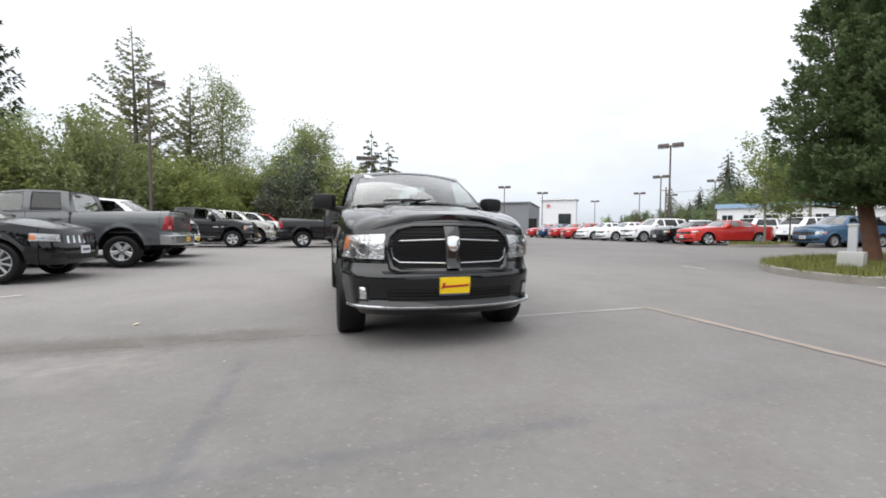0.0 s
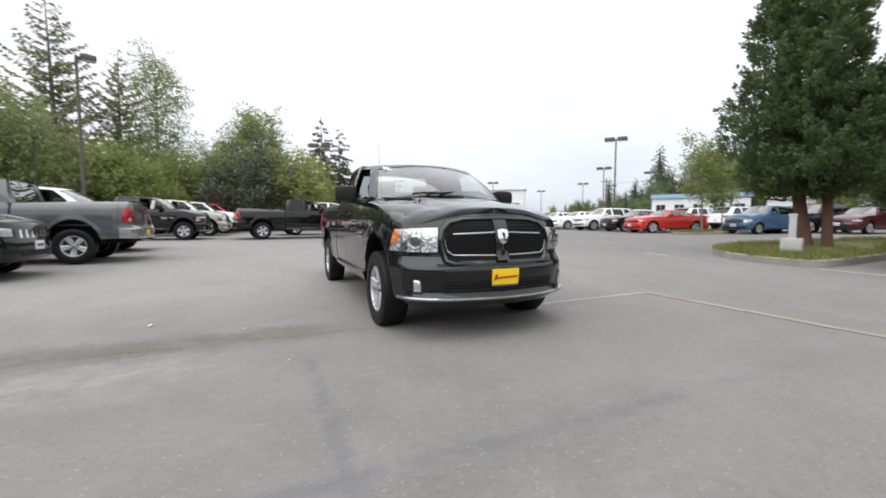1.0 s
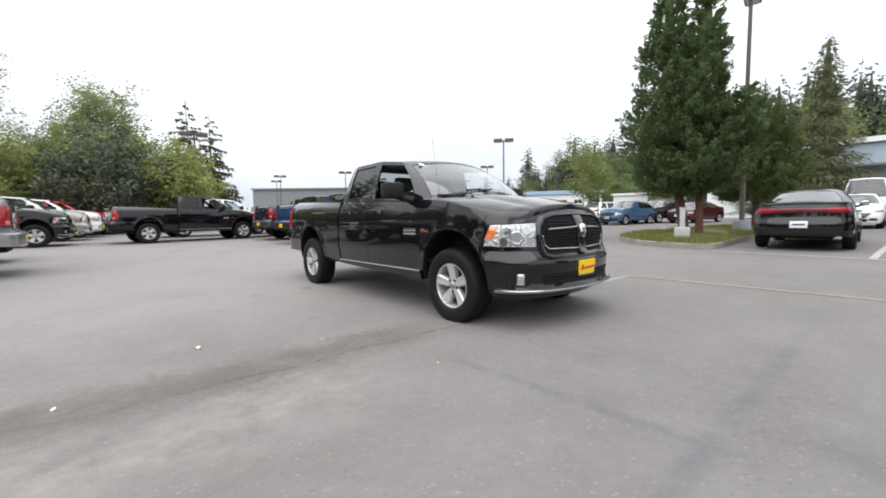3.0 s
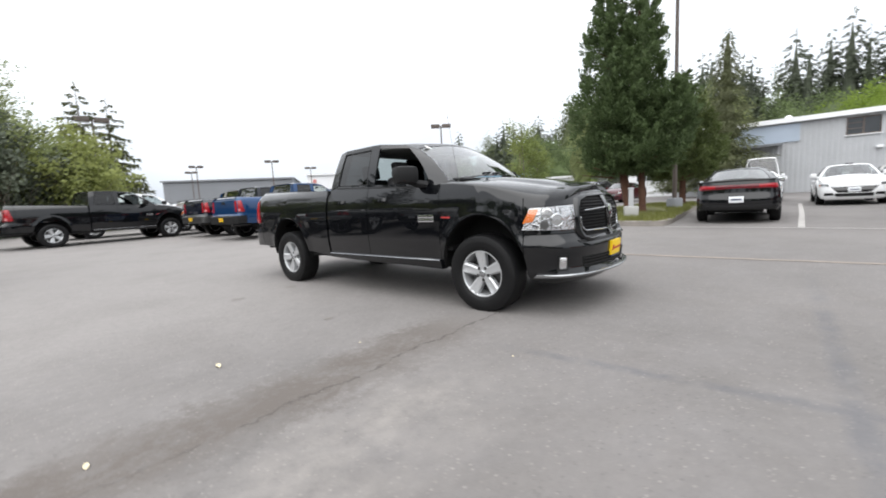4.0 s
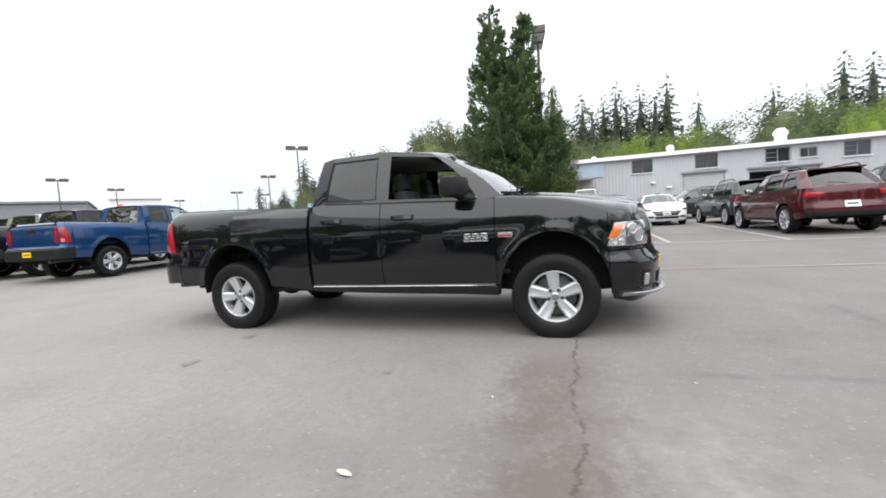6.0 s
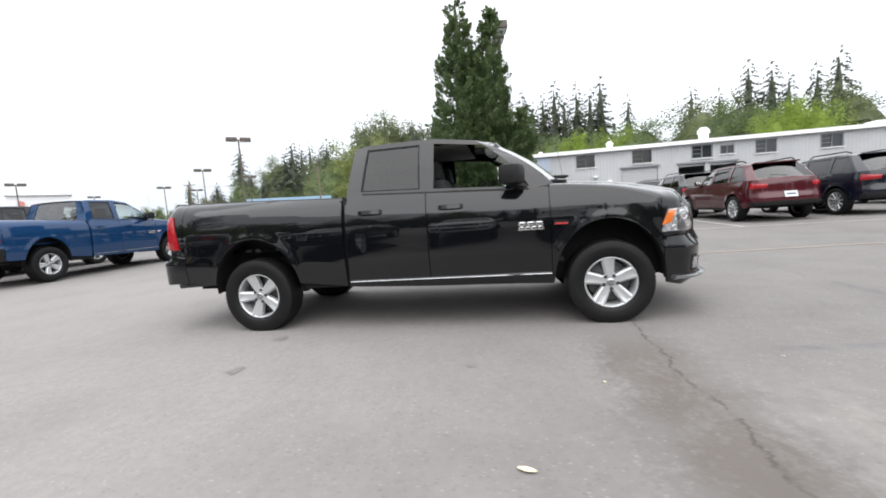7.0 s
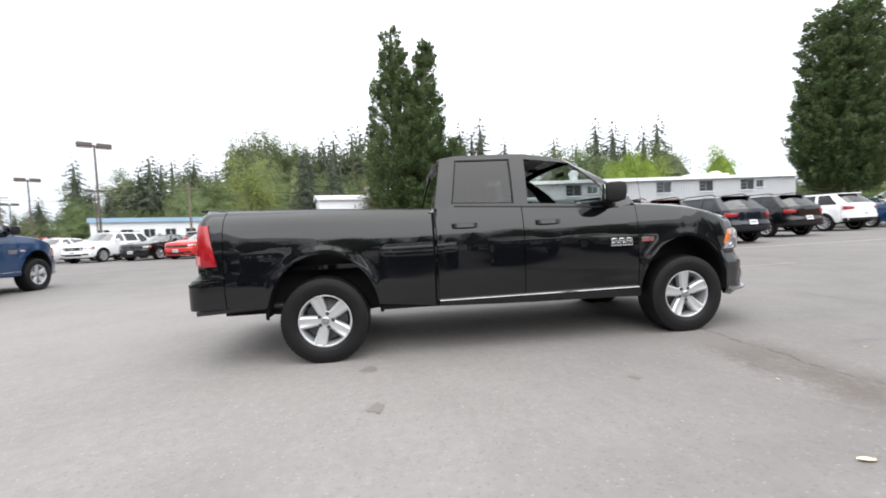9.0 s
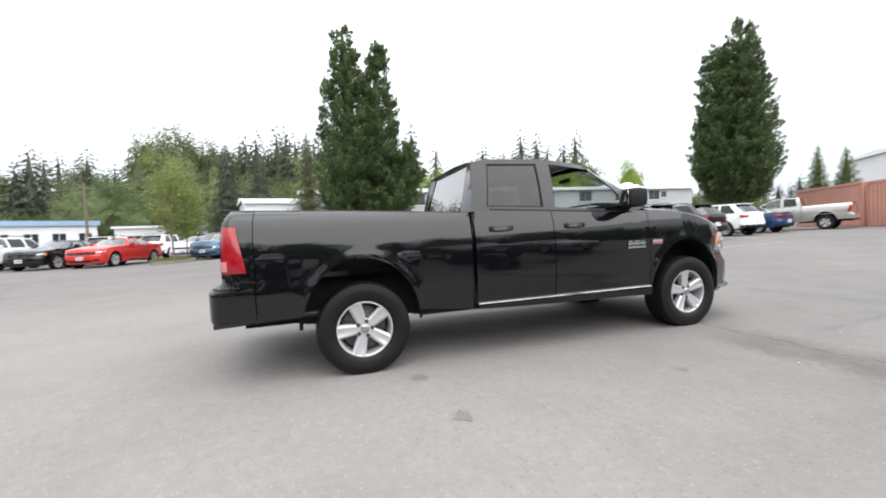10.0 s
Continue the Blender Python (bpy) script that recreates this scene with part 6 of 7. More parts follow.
rnd = random.Random(3)
young = tree(*broad_crown(rnd, 5.7, 1.4, 1.6, 0.13, 220, 14, 0.06), LEAF_YOUNG, BARK_GREY, "slender young tree with light green leaves", 20.8, 9.3)
again(young, 22.1, 9.0, 70, (0.8, 0.8, 0.82))
rnd = random.Random(4)
spruce = tree(*conifer_crown(rnd, 16.6, 5.2, 0.5, 170, 0.55, -0.40, 7, 0.02), LEAF_SPRUCE, BARK_GREY, "tall spruce with sparse upswept branches", -15.5, 32.0)
rnd = random.Random(5)
alder = tree(*broad_crown(rnd, 15.8, 3.3, 3.2, 0.15, 950, 16, 0.16, 34), LEAF_ALDER, BARK_GREY, "tall airy alder with thin green leaves", -10.6, 37.0)
rnd = random.Random(6)
maple = tree(*broad_crown(rnd, 12.5, 4.2, 0.8, 0.20, 1150, 18, 0.2, 20), LEAF_ALDER, BARK_GREY, "broad full-crowned green tree", -2.9, 42.0)
again(maple, -7.0, 43.5, 80, (0.7, 0.7, 0.68))
again(maple, -20.8, 36.8, 130, (0.72, 0.72, 0.78), LEAF_WOOD)
again(maple, -17.3, 38.5, 50, (0.5, 0.5, 0.72), LEAF_WOOD)
again(alder, -22.6, 30.5, 200, (0.7, 0.7, 0.62), LEAF_SPRING)
again(maple, -28.5, 31.0, 20, (1.0, 1.0, 0.8), LEAF_ALDER)
again(maple, -34.0, 26.0, 300, (1.1, 1.1, 0.9), LEAF_FIR)
again(spruce, -12.3, 33.5, 140, (0.8, 0.8, 0.84))
again(spruce, -23.6, 26.6, 60, (0.9, 0.9, 1.3), LEAF_FIR)
rnd = random.Random(7)
pine = tree(*conifer_crown(rnd, 14.0, 3.2, 3.2, 80, 0.75, 0.10, 10, 0.02), LEAF_LARCH, BARK_GREY, "dark pine with a bare lower trunk", 5.0, 49.5)
again(pine, 7.3, 50.5, 100, (0.9, 0.9, 0.94))
rnd = random.Random(8)
bush = tree(*shrub_crown(rnd, 5.2, 2.6, 0.16, 46, 230), LEAF_BUSH, BARK_GREY, "spreading yellow-green bush at the edge of the woods", -9.0, 31.0, None, "bush", "bush")
for k in range(34):
    a = radians(86 + 1.5 * k + rnd.uniform(-0.7, 0.7))
    d = rnd.uniform(33, 40) - 0.10 * k
    s = rnd.uniform(0.7, 1.5)
    again(bush, -1.1 + d * math.cos(a), -6.2 + d * math.sin(a), rnd.uniform(0, 360), (s, s, s * rnd.uniform(0.75, 1.3)), rnd.choice((LEAF_BUSH, LEAF_BUSH, LEAF_ALDER, LEAF_FIR, LEAF_YOUNG)))

rnd = random.Random(9)
larch_wood = Geo().tube([(0, 0, 0), (0, 0, 6), (0, 0, 11.5)], [0.2, 0.13, 0.02], 8)
larch = tree(cone_crown(rnd, 12.0, 3.6, 0.6, 0.34, 8500, 0.4), larch_wood, LEAF_LARCH, BARK_GREY, "soft olive-green larch near the workshop", 32.6, -0.9)
larch.matrix_basis = larch.matrix_basis @ Matrix.Diagonal((0.8, 0.8, 1.0, 1))
again(larch, 32.2, 2.2, 120, (0.55, 0.55, 0.82))
again(larch, 53.5, 8.2, 220, (1.0, 1.0, 1.05), LEAF_FIR)
again(larch, 53.0, 12.0, 60, (1.1, 1.1, 1.1), LEAF_FIR)
again(larch, 17.1, -36.4, 20, (0.42, 0.42, 0.53), LEAF_GREEN)
again(larch, 15.7, -37.2, 90, (0.44, 0.44, 0.50), LEAF_GREEN)

# ---- woods beyond the lot ----
def top_elevation(a):
    return float(np.interp(a, [-62, -50, -42, -37.5, -35.5, -30, -23, -21, -17.5, -14.5, -13, -10, -1, 5, 12, 17, 21, 27, 33, 37, 41, 48], [5.0, 5.0, 3.6, 4.5, 9.5, 9.8, 9.6, 8.6, 8.0, 9.0, 9.5, 10.5, 12.2, 12.6, 12.6, 12.2, 11.4, 9.6, 8.4, 5.2, 3.6, 2.6]))


rnd = random.Random(21)
firs = [conifer_crown(random.Random(30 + k), 20.0, 4.0 + 0.4 * k, 0.8 + 0.3 * k, 135, 1.05, 0.28, 5)[0] for k in range(5)]
for src in firs:
    heart(src, rnd, 12, 8, lambda k, a: (2.0 * (1 - k) + 0.05, 0.8 + 17.5 * k))
rounds = [broad_crown(random.Random(40 + k), 10.0, 3.6 + 0.3 * k, 0.1, 0.20, 520, 14, 0.12)[0] for k in range(3)]
for src in rounds:
    heart(src, rnd, 10, 12, lambda k, a: (2.5 * math.sin(math.pi * (0.12 + 0.86 * k)) ** 0.7, 0.1 + 8.6 * k))
woods, wood_line, dark_wood, spring, young = Geo(), Geo(), Geo(), Geo(), Geo()


def far_tree(into, src, a, d, top, full, wide=1.0):
    """One tree of the woods in the direction a, at distance d, whose top stands at an elevation in degrees."""
    h = d * math.tan(radians(top)) + 0.6
    x, y = -4 + d * math.cos(radians(a)), d * math.sin(radians(a))
    into.add(src.v, src.f, pose(x, y, 0.5, 0, 0, rnd.uniform(0, 360)) @ Matrix.Diagonal((h / full * wide, h / full * wide, h / full, 1)))


a = -62.0
while a < 50:
    el = top_elevation(a) * rnd.choice((0.74, 0.82, 0.9, 0.96, 1.02)) * rnd.uniform(0.95, 1.03)
    d = rnd.uniform(95, 125)
    if el > 2.2:
        if a > -3 and rnd.random() < 0.42:
            far_tree(rnd.choice((dark_wood, dark_wood, wood_line)), rnd.choice(rounds), a, d, el * 0.95, 10, rnd.uniform(0.55, 0.8))
        else:
            far_tree(woods, rnd.choice(firs), a, d, el, 20, rnd.uniform(0.95, 1.4))
    a += rnd.uniform(0.6, 1.3)
# tall stands that rise over the rest
for a0, a1, count, el in ((-3.2, -13.0, 8, 16.0), (-16.4, -16.4, 1, 13.8), (-23.0, -26.0, 2, 14.2), (-28.6, -35.6, 5, 13.8), (9.0, 4.0, 3, 13.2)):
    for k in range(count):
        far_tree(woods, rnd.choice(firs), a0 + (a1 - a0) * k / max(1, count - 1) + rnd.uniform(-0.25, 0.25), rnd.uniform(92, 104), el * rnd.uniform(0.82, 1.04), 20, rnd.uniform(0.8, 1.1))
for a0, el in ((13.2, 12.6), (14.8, 13.2), (16.4, 12.4)):
    far_tree(dark_wood, rnd.choice(rounds), a0, 100, el, 10, 0.55)
a = -60.0
while a < 48:
    el = min(8.2 if a > -18 else 7.2, top_elevation(a) * 0.70)
    if -38 < a < -2:
        el = 9.2
    lit = (-18 < a < -2 or -33 < a < -30) and rnd.random() < 0.5 or rnd.random() < 0.07
    d = rnd.uniform(62, 70) if lit else rnd.uniform(76, 92)
    top = el * rnd.choice((0.65, 0.8, 0.95, 1.1)) * rnd.uniform(0.93, 1.08)
    if lit and a < -1:
        top = rnd.uniform(7.6, 9.2)
    far_tree(spring if lit else rnd.choice((wood_line, wood_line, dark_wood)), rnd.choice(rounds), a, d, top, 10, 0.8 if lit else 1.05)
    a += rnd.uniform(1.3, 2.3)
a = 136.0
while a < 262:
    d = rnd.uniform(36, 46)
    h = rnd.uniform(7, 13.5)
    src = rnd.choice(firs + rounds)
    k = h / (20 if src in firs else 10)
    (woods if src in firs else wood_line).add(src.v, src.f, pose(-4 + d * math.cos(radians(a)), d * math.sin(radians(a)), 0.4, 0, 0, rnd.uniform(0, 360)) @ Matrix.Diagonal((k, k, k, 1)))
    a += rnd.uniform(2.6, 4.6)
# firs behind the showroom, lower towards the far end of the lot, with pale young trees before them
rnd = random.Random(57)
for a0, a1, count, el in ((20.0, 10.4, 10, 14.1), (9.6, 0.2, 9, 15.4), (29.6, 21.6, 8, 10.9), (34.9, 34.9, 1, 10.0), (33.6, 31.0, 3, 7.5), (41.0, 38.0, 2, 6.2)):
    for k in range(count):
        far_tree(woods, rnd.choice(firs), a0 + (a1 - a0) * k / max(1, count - 1) + rnd.uniform(-0.3, 0.3), rnd.uniform(94, 108), el * rnd.uniform(0.84, 1.02), 20, rnd.uniform(0.85, 1.2))
for a0, el in ((19.2, 12.6), (17.6, 13.0), (11.4, 12.0), (4.6, 12.4)):
    far_tree(dark_wood, rnd.choice(rounds), a0, 96, el, 10, 0.6)
for a0, el, wide in ((17.0, 11.2, 0.55), (12.9, 9.8, 0.5), (1.4, 11.0, 0.7)):
    far_tree(young, rnd.choice(rounds), a0, 66, el, 10, wide)
tagged(new("far_woods", woods.mesh("far_woods", LEAF_FIR, 0)), "dark conifer woods on the rise beyond the lot", "woods", kind="stuff")
tagged(new("wood_edge", wood_line.mesh("wood_edge", LEAF_GREEN, 0)), "green broadleaf edge of the woods", "woods", kind="stuff")
tagged(new("shaded_wood_edge", dark_wood.mesh("shaded_wood_edge", LEAF_WOOD, 0)), "darker green trees along the edge of the woods", "woods", kind="stuff")
tagged(new("spring_trees", spring.mesh("spring_trees", LEAF_SPRING, 0)), "bright spring-green trees behind the workshop", "woods", kind="stuff")

tagged(new("young_trees", young.mesh("young_trees", LEAF_ALDER, 0)), "pale yellow-green young trees before the dark firs", "woods", kind="stuff")

# ---- buildings ----
SIDING = surface("grey_metal_siding", (0.41, 0.42, 0.435), 0.55, var=0.10, scale=0.5, fine=9)
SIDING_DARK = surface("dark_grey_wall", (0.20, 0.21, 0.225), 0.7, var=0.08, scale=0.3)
WHITE_WALL = surface("white_wall", (0.74, 0.75, 0.76), 0.6, var=0.06, scale=0.4)
PALE_BLUE = surface("pale_blue_panel", (0.37, 0.43, 0.51), 0.5, var=0.08, scale=0.6)
BLUE_FASCIA = surface("blue_fascia", (0.27, 0.40, 0.54), 0.5, var=0.1, scale=0.6)
FASCIA = surface("white_metal_fascia", (0.80, 0.81, 0.82), 0.5, var=0.06)
WINDOW_DARK = surface("dark_window_glass", (0.030, 0.034, 0.038), 0.08, var=0.3, scale=1.2, coat=0.5)
FRAME_BROWN = surface("brown_window_frame", (0.12, 0.09, 0.075), 0.6, var=0.15)
SHUTTER = surface("grey_roller_door", (0.42, 0.43, 0.44), 0.5, var=0.08)
RUST_RED = surface("container_paint", (0.53, 0.26, 0.205), 0.65, var=0.16, scale=0.8)
POLE = surface("bronze_pole", (0.105, 0.085, 0.075), 0.6, 0.2, var=0.2)
WOOD_POLE = surface("utility_pole_wood", (0.16, 0.13, 0.10), 0.9, var=0.25)


def ribbed_wall(x, y0, y1, z0, z1, openings=(), pitch=0.30, depth=0.016, thick=0.2):
    """A corrugated wall that faces -x, with openings (ya, yb, za, zb) left through it."""
    g = Geo()
    ys = [y0]
    k = 0
    while ys[-1] < y1 - 0.01:
        ys.append(min(y1, y0 + (k + 1) * pitch / 4))
        k += 1
    for i in range(len(ys) - 1):
        ya, yb = ys[i], ys[i + 1]
        xa, xb = (x - (depth if j % 4 in (1, 2) else 0.0) for j in (i, i + 1))
        cuts = sorted((max(z0, o[2]), min(z1, o[3])) for o in openings if o[0] < (ya + yb) / 2 < o[1])
        z = z0
        for a, b in cuts + [(z1, z1)]:
            if a > z + 0.001:
                g.add([(xa, ya, z), (xb, yb, z), (xb, yb, a), (xa, ya, a)], [(0, 1, 2, 3)])
            z = max(z, b)
    for ya, yb, za, zb in openings:
        g.add([(x - depth, ya, za), (x - depth, yb, za), (x - depth, yb, zb), (x - depth, ya, zb), (x + thick, ya, za), (x + thick, yb, za), (x + thick, yb, zb), (x + thick, ya, zb)], [(0, 1, 5, 4), (1, 2, 6, 5), (2, 3, 7, 6), (3, 0, 4, 7)])
    return g


def workshop():
    top = tagged(new("workshop_building"), "long grey metal workshop with upper windows and roller doors", "building", kind="structure")
    x, ya, yb, z0, z1 = 36.5, -46.0, 3.0, 0.3, 5.75
    wins = [(y - 1.75, y, 4.35, 5.55) for y in (-7.6, -12.7, -17.9, -23.2, -28.4, -33.6, -38.8)]
    small = [(-21.5, -20.3, 4.55, 5.35), (-41.7, -40.8, 4.6, 5.4)]
    doors = [(-14.95, -11.75, 0.3, 3.95), (-19.0, -16.75, 0.3, 3.9), (-21.65, -19.45, 0.3, 3.85), (-1.2, 0.6, 0.3, 3.3)]
    piece("wall", ribbed_wall(x, ya, yb, z0, z1, wins + small + doors).mesh("wall", SIDING, 0), top)
    piece("side_wall", Geo().box((16, 0.2, 5.45), Matrix.Translation((x + 8, ya + 0.1, 3.02))).mesh("side_wall", SIDING), top)
    piece("end_wall", Geo().box((16, 0.2, 5.45), Matrix.Translation((x + 8, yb - 0.1, 3.02))).mesh("end_wall", SIDING), top)
    piece("rear_wall", Geo().box((0.2, yb - ya, 5.45), Matrix.Translation((x + 15.9, (ya + yb) / 2, 3.02))).mesh("rear_wall", SIDING), top)
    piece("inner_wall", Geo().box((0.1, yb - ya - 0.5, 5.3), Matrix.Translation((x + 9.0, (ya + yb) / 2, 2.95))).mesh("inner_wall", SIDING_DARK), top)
    r = Geo().add([(x - 0.35, ya - 0.2, z1 + 0.02), (x - 0.35, yb + 0.2, z1 + 0.02), (x + 8, yb + 0.2, z1 + 0.75), (x + 8, ya - 0.2, z1 + 0.75), (x + 16.3, ya - 0.2, z1 + 0.02), (x + 16.3, yb + 0.2, z1 + 0.02)], [(0, 1, 2, 3), (3, 2, 5, 4)])
    r.add([(x - 0.35, ya - 0.2, z1 - 0.03), (x - 0.35, yb + 0.2, z1 - 0.03), (x + 16.3, yb + 0.2, z1 - 0.03), (x + 16.3, ya - 0.2, z1 - 0.03)], [(0, 1, 2, 3)])
    piece("roof", r.mesh("roof", FASCIA, 0), top)
    piece("fascia", Geo().box((0.06, yb - ya + 0.5, 0.34), Matrix.Translation((x - 0.38, (ya + yb) / 2, z1 + 0.12))).mesh("fascia", FASCIA), top)
    for i, (a, b, c, d) in enumerate(wins + small):
        w = piece("window", Geo().box((0.02, b - a - 0.08, d - c - 0.08), Matrix.Translation((x + 0.10, (a + b) / 2, (c + d) / 2))).mesh("window", WINDOW_DARK), top)
        fr = Geo()
        for yy in (a + 0.04, b - 0.04, (a + b) / 2):
            fr.box((0.08, 0.07, d - c), Matrix.Translation((x + 0.06, yy, (c + d) / 2)))
        for zz in (c + 0.035, d - 0.035):
            fr.box((0.08, b - a, 0.07), Matrix.Translation((x + 0.063, (a + b) / 2, zz)))
        if i < 7:
            for zz in (c + (d - c) * 0.36, c + (d - c) * 0.68):
                fr.box((0.05, (b - a) / 2, 0.04), Matrix.Translation((x + 0.07, b - (b - a) / 4, zz)))
        piece("window_frame", fr.mesh("window_frame", FRAME_BROWN if i < 2 else SIDING_DARK), w)
        piece("window_sill", Geo().box((0.16, b - a + 0.1, 0.06), Matrix.Translation((x - 0.05, (a + b) / 2, c - 0.03))).mesh("window_sill", FASCIA), w)
    for i, (a, b, c, d) in enumerate(doors):
        if i in (1, 2):
            hgt, base = 0.23, d - 0.23
        else:
            hgt, base = d - c - 0.02, c
        g = Geo()
        slats = int(hgt / 0.22)
        for k in range(slats):
            g.box((0.05, b - a - 0.06, hgt / slats - 0.02), Matrix.Translation((x + 0.10, (a + b) / 2, base + (k + 0.5) * hgt / slats)), 0.008)
        door = piece("roller_door", g.mesh("roller_door", SHUTTER), top, "raised roller door over a dark bay" if i in (1, 2) else "closed grey roller door")
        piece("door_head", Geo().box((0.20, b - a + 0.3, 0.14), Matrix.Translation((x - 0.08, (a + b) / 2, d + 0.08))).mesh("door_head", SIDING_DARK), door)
    piece("blue_panel", Geo().box((0.06, 3.9, 1.3), Matrix.Translation((x - 0.08, -3.2, 4.95))).mesh("blue_panel", PALE_BLUE), top)
    aw = Geo().box((1.5, 4.4, 0.12), pose(x - 0.75, -2.0, 4.15, 0, -5, 0))
    piece("awning", aw.mesh("awning", SIDING_DARK), top)
    for y, zz in ((-9.3, 2.9), (-10.6, 2.4)):
        piece("wall_lamp", Geo().box((0.3, 0.35, 0.18), Matrix.Translation((x - 0.15, y, zz + 0.5)), 0.04).mesh("wall_lamp", FASCIA), top)
    for y, w, h in ((-11.3, 0.7, 1.0), (-20.0, 1.1, 1.5), (-4.5, 0.5, 0.6), (-36.0, 2.0, 0.7), (-37.8, 1.4, 0.9)):
        v = Geo().lathe([(w / 2 * 0.8, 0), (w / 2 * 0.8, h * 0.6), (w / 2, h * 0.62), (w / 2, h * 0.8), (w / 2 * 0.5, h)], 14, Matrix.Translation((x + 2.5, y, z1 + 0.2)))
        piece("roof_vent", v.mesh("roof_vent", FASCIA), top)
    for k in range(5):
        piece("roof_unit", Geo().box((1.2, 0.9, 0.5), Matrix.Translation((x + 2.2, -34.2 - 1.05 * k, z1 + 0.5)), 0.05).mesh("roof_unit", FASCIA), top)


workshop()


def low_building(name, p, q, height, depth, wall, roof_mat, label, stripe=None, bays=0, fascia=0.35, gable=0.0):
    """A plain long building whose front runs from p to q."""
    top = tagged(new(name), label, "building", kind="structure")
    L = math.hypot(q[0] - p[0], q[1] - p[1])
    ang = math.degrees(math.atan2(q[1] - p[1], q[0] - p[0]))
    top.matrix_basis = pose(p[0], p[1], 0.45, 0, 0, ang)
    piece("wall", Geo().box((L, depth, height), Matrix.Translation((L / 2, depth / 2, height / 2))).mesh("wall", wall), top)
    r = Geo().add([(-0.3, -0.3, height), (L + 0.3, -0.3, height), (L + 0.3, depth + 0.3, height), (-0.3, depth + 0.3, height), (-0.3, depth / 2, height + 0.05 + gable), (L + 0.3, depth / 2, height + 0.05 + gable)], [(0, 1, 5, 4), (2, 3, 4, 5), (0, 4, 3), (1, 2, 5)])
    piece("roof", r.mesh("roof", roof_mat, 0), top)
    piece("fascia", Geo().box((L + 0.6, 0.1, fascia), Matrix.Translation((L / 2, -0.32, height - fascia / 2 + 0.05))).mesh("fascia", stripe or roof_mat), top)
    for k in range(bays):
        c = L * (k + 0.5) / bays
        w = piece("window", Geo().box((L / bays * 0.5, 0.06, height * 0.35), Matrix.Translation((c, -0.02, height * 0.5))).mesh("window", WINDOW_DARK), top)
        piece("window_frame", Geo().box((L / bays * 0.5 + 0.12, 0.04, 0.08), Matrix.Translation((c, -0.04, height * 0.5 - height * 0.175))).box((0.06, 0.05, height * 0.35), Matrix.Translation((c, -0.035, height * 0.5))).mesh("window_frame", FASCIA), w)
    return top


low_building("showroom_hall", (22.0, 86.0), (41.0, 72.5), 7.2, 22, SIDING_DARK, SIDING_DARK, "large plain grey hall at the far end of the lot", None, 0, 0.3)
portal = low_building("showroom_front", (41.2, 67.6), (46.6, 63.6), 7.4, 8, WHITE_WALL, WHITE_WALL, "white showroom front with a dark glazed entrance", None, 0, 0.3)
piece("entrance_glazing", Geo().box((2.4, 0.1, 4.4), Matrix.Translation((4.6, -0.04, 2.2))).mesh("entrance_glazing", WINDOW_DARK), portal)
piece("red_sign", Geo().lathe([(0.38, 0), (0.38, 0.15)], 20, pose(1.4, -0.05, 6.0, 90, 0, 0)).mesh("red_sign", FADED_RED), portal, "plain red round sign")
piece("dark_totem", Geo().box((1.6, 0.5, 3.4), Matrix.Translation((-1.4, -2.0, 1.7))).mesh("dark_totem", BLACK_TRIM), portal)
low_building("blue_trimmed_building", (54.5, 40.0), (61.5, 29.5), 4.8, 10, WHITE_WALL, FASCIA, "long white low building with a blue roof edge", BLUE_FASCIA, 5, 0.6)
low_building("white_shed", (62.5, 28.0), (66.0, 15.5), 4.0, 8, WHITE_WALL, FASCIA, "white low shed with a pale roof", None, 3, 0.3)
low_building("white_shed", (44.0, 8.9), (45.6, 1.6), 5.5, 9, WHITE_WALL, FASCIA, "white shed with a pale shallow roof", None, 2, 0.4, 0.6)
low_building("pale_roofed_hall", (17.0, -50.0), (12.0, -56.0), 6.8, 12, WHITE_WALL, FASCIA, "pale hall behind shipping containers", None, 0, 0.3, 0.5)


def container(x, y, heading, label):
    top = tagged(new("shipping_container"), label, "container")
    top.matrix_basis = pose(x, y, ground_height(x, y), 0, 0, heading)
    L, W, H = 6.06, 2.44, 2.6
    for s in (-1, 1):
        g, rows = Geo(), []
        k = int(L / 0.07)
        for i in range(k + 1):
            o = 0.035 if i % 4 in (1, 2) else 0.0
            rows.append([(-L / 2 + L * i / k, s * (W / 2 - o), 0.16), (-L / 2 + L * i / k, s * (W / 2 - o), H - 0.12)])
        piece("side_panel", g.grid(rows).mesh("side_panel", RUST_RED, 0), top)
        for zz in (0.08, H - 0.06):
            piece("rail", Geo().box((L, 0.10, 0.16), Matrix.Translation((0, s * (W / 2 - 0.04), zz)), 0.01).mesh("rail", RUST_RED), top)
        for e in (-1, 1):
            piece("corner_post", Geo().box((0.14, 0.14, H), Matrix.Translation((e * (L / 2 - 0.05), s * (W / 2 - 0.05), H / 2)), 0.012).mesh("corner_post", RUST_RED), top)
        piece("end_panel", Geo().box((0.06, W - 0.2, H - 0.2), Matrix.Translation((s * (L / 2 - 0.06), 0, H / 2))).mesh("end_panel", RUST_RED), top)
    piece("container_roof", Geo().box((L - 0.05, W - 0.05, 0.04), Matrix.Translation((0, 0, H - 0.03))).mesh("container_roof", RUST_RED), top)
    piece("white_label", Geo().box((0.9, 0.01, 0.35), Matrix.Translation((-L * 0.3, W / 2 + 0.006, H * 0.72))).mesh("white_label", PLATE_WHITE), top)
    return top


container(12.7, -31.4, 150, "faded red steel shipping container")
container(7.3, -28.4, 150, "faded red steel shipping container")
container(1.9, -25.4, 150, "faded red steel shipping container")


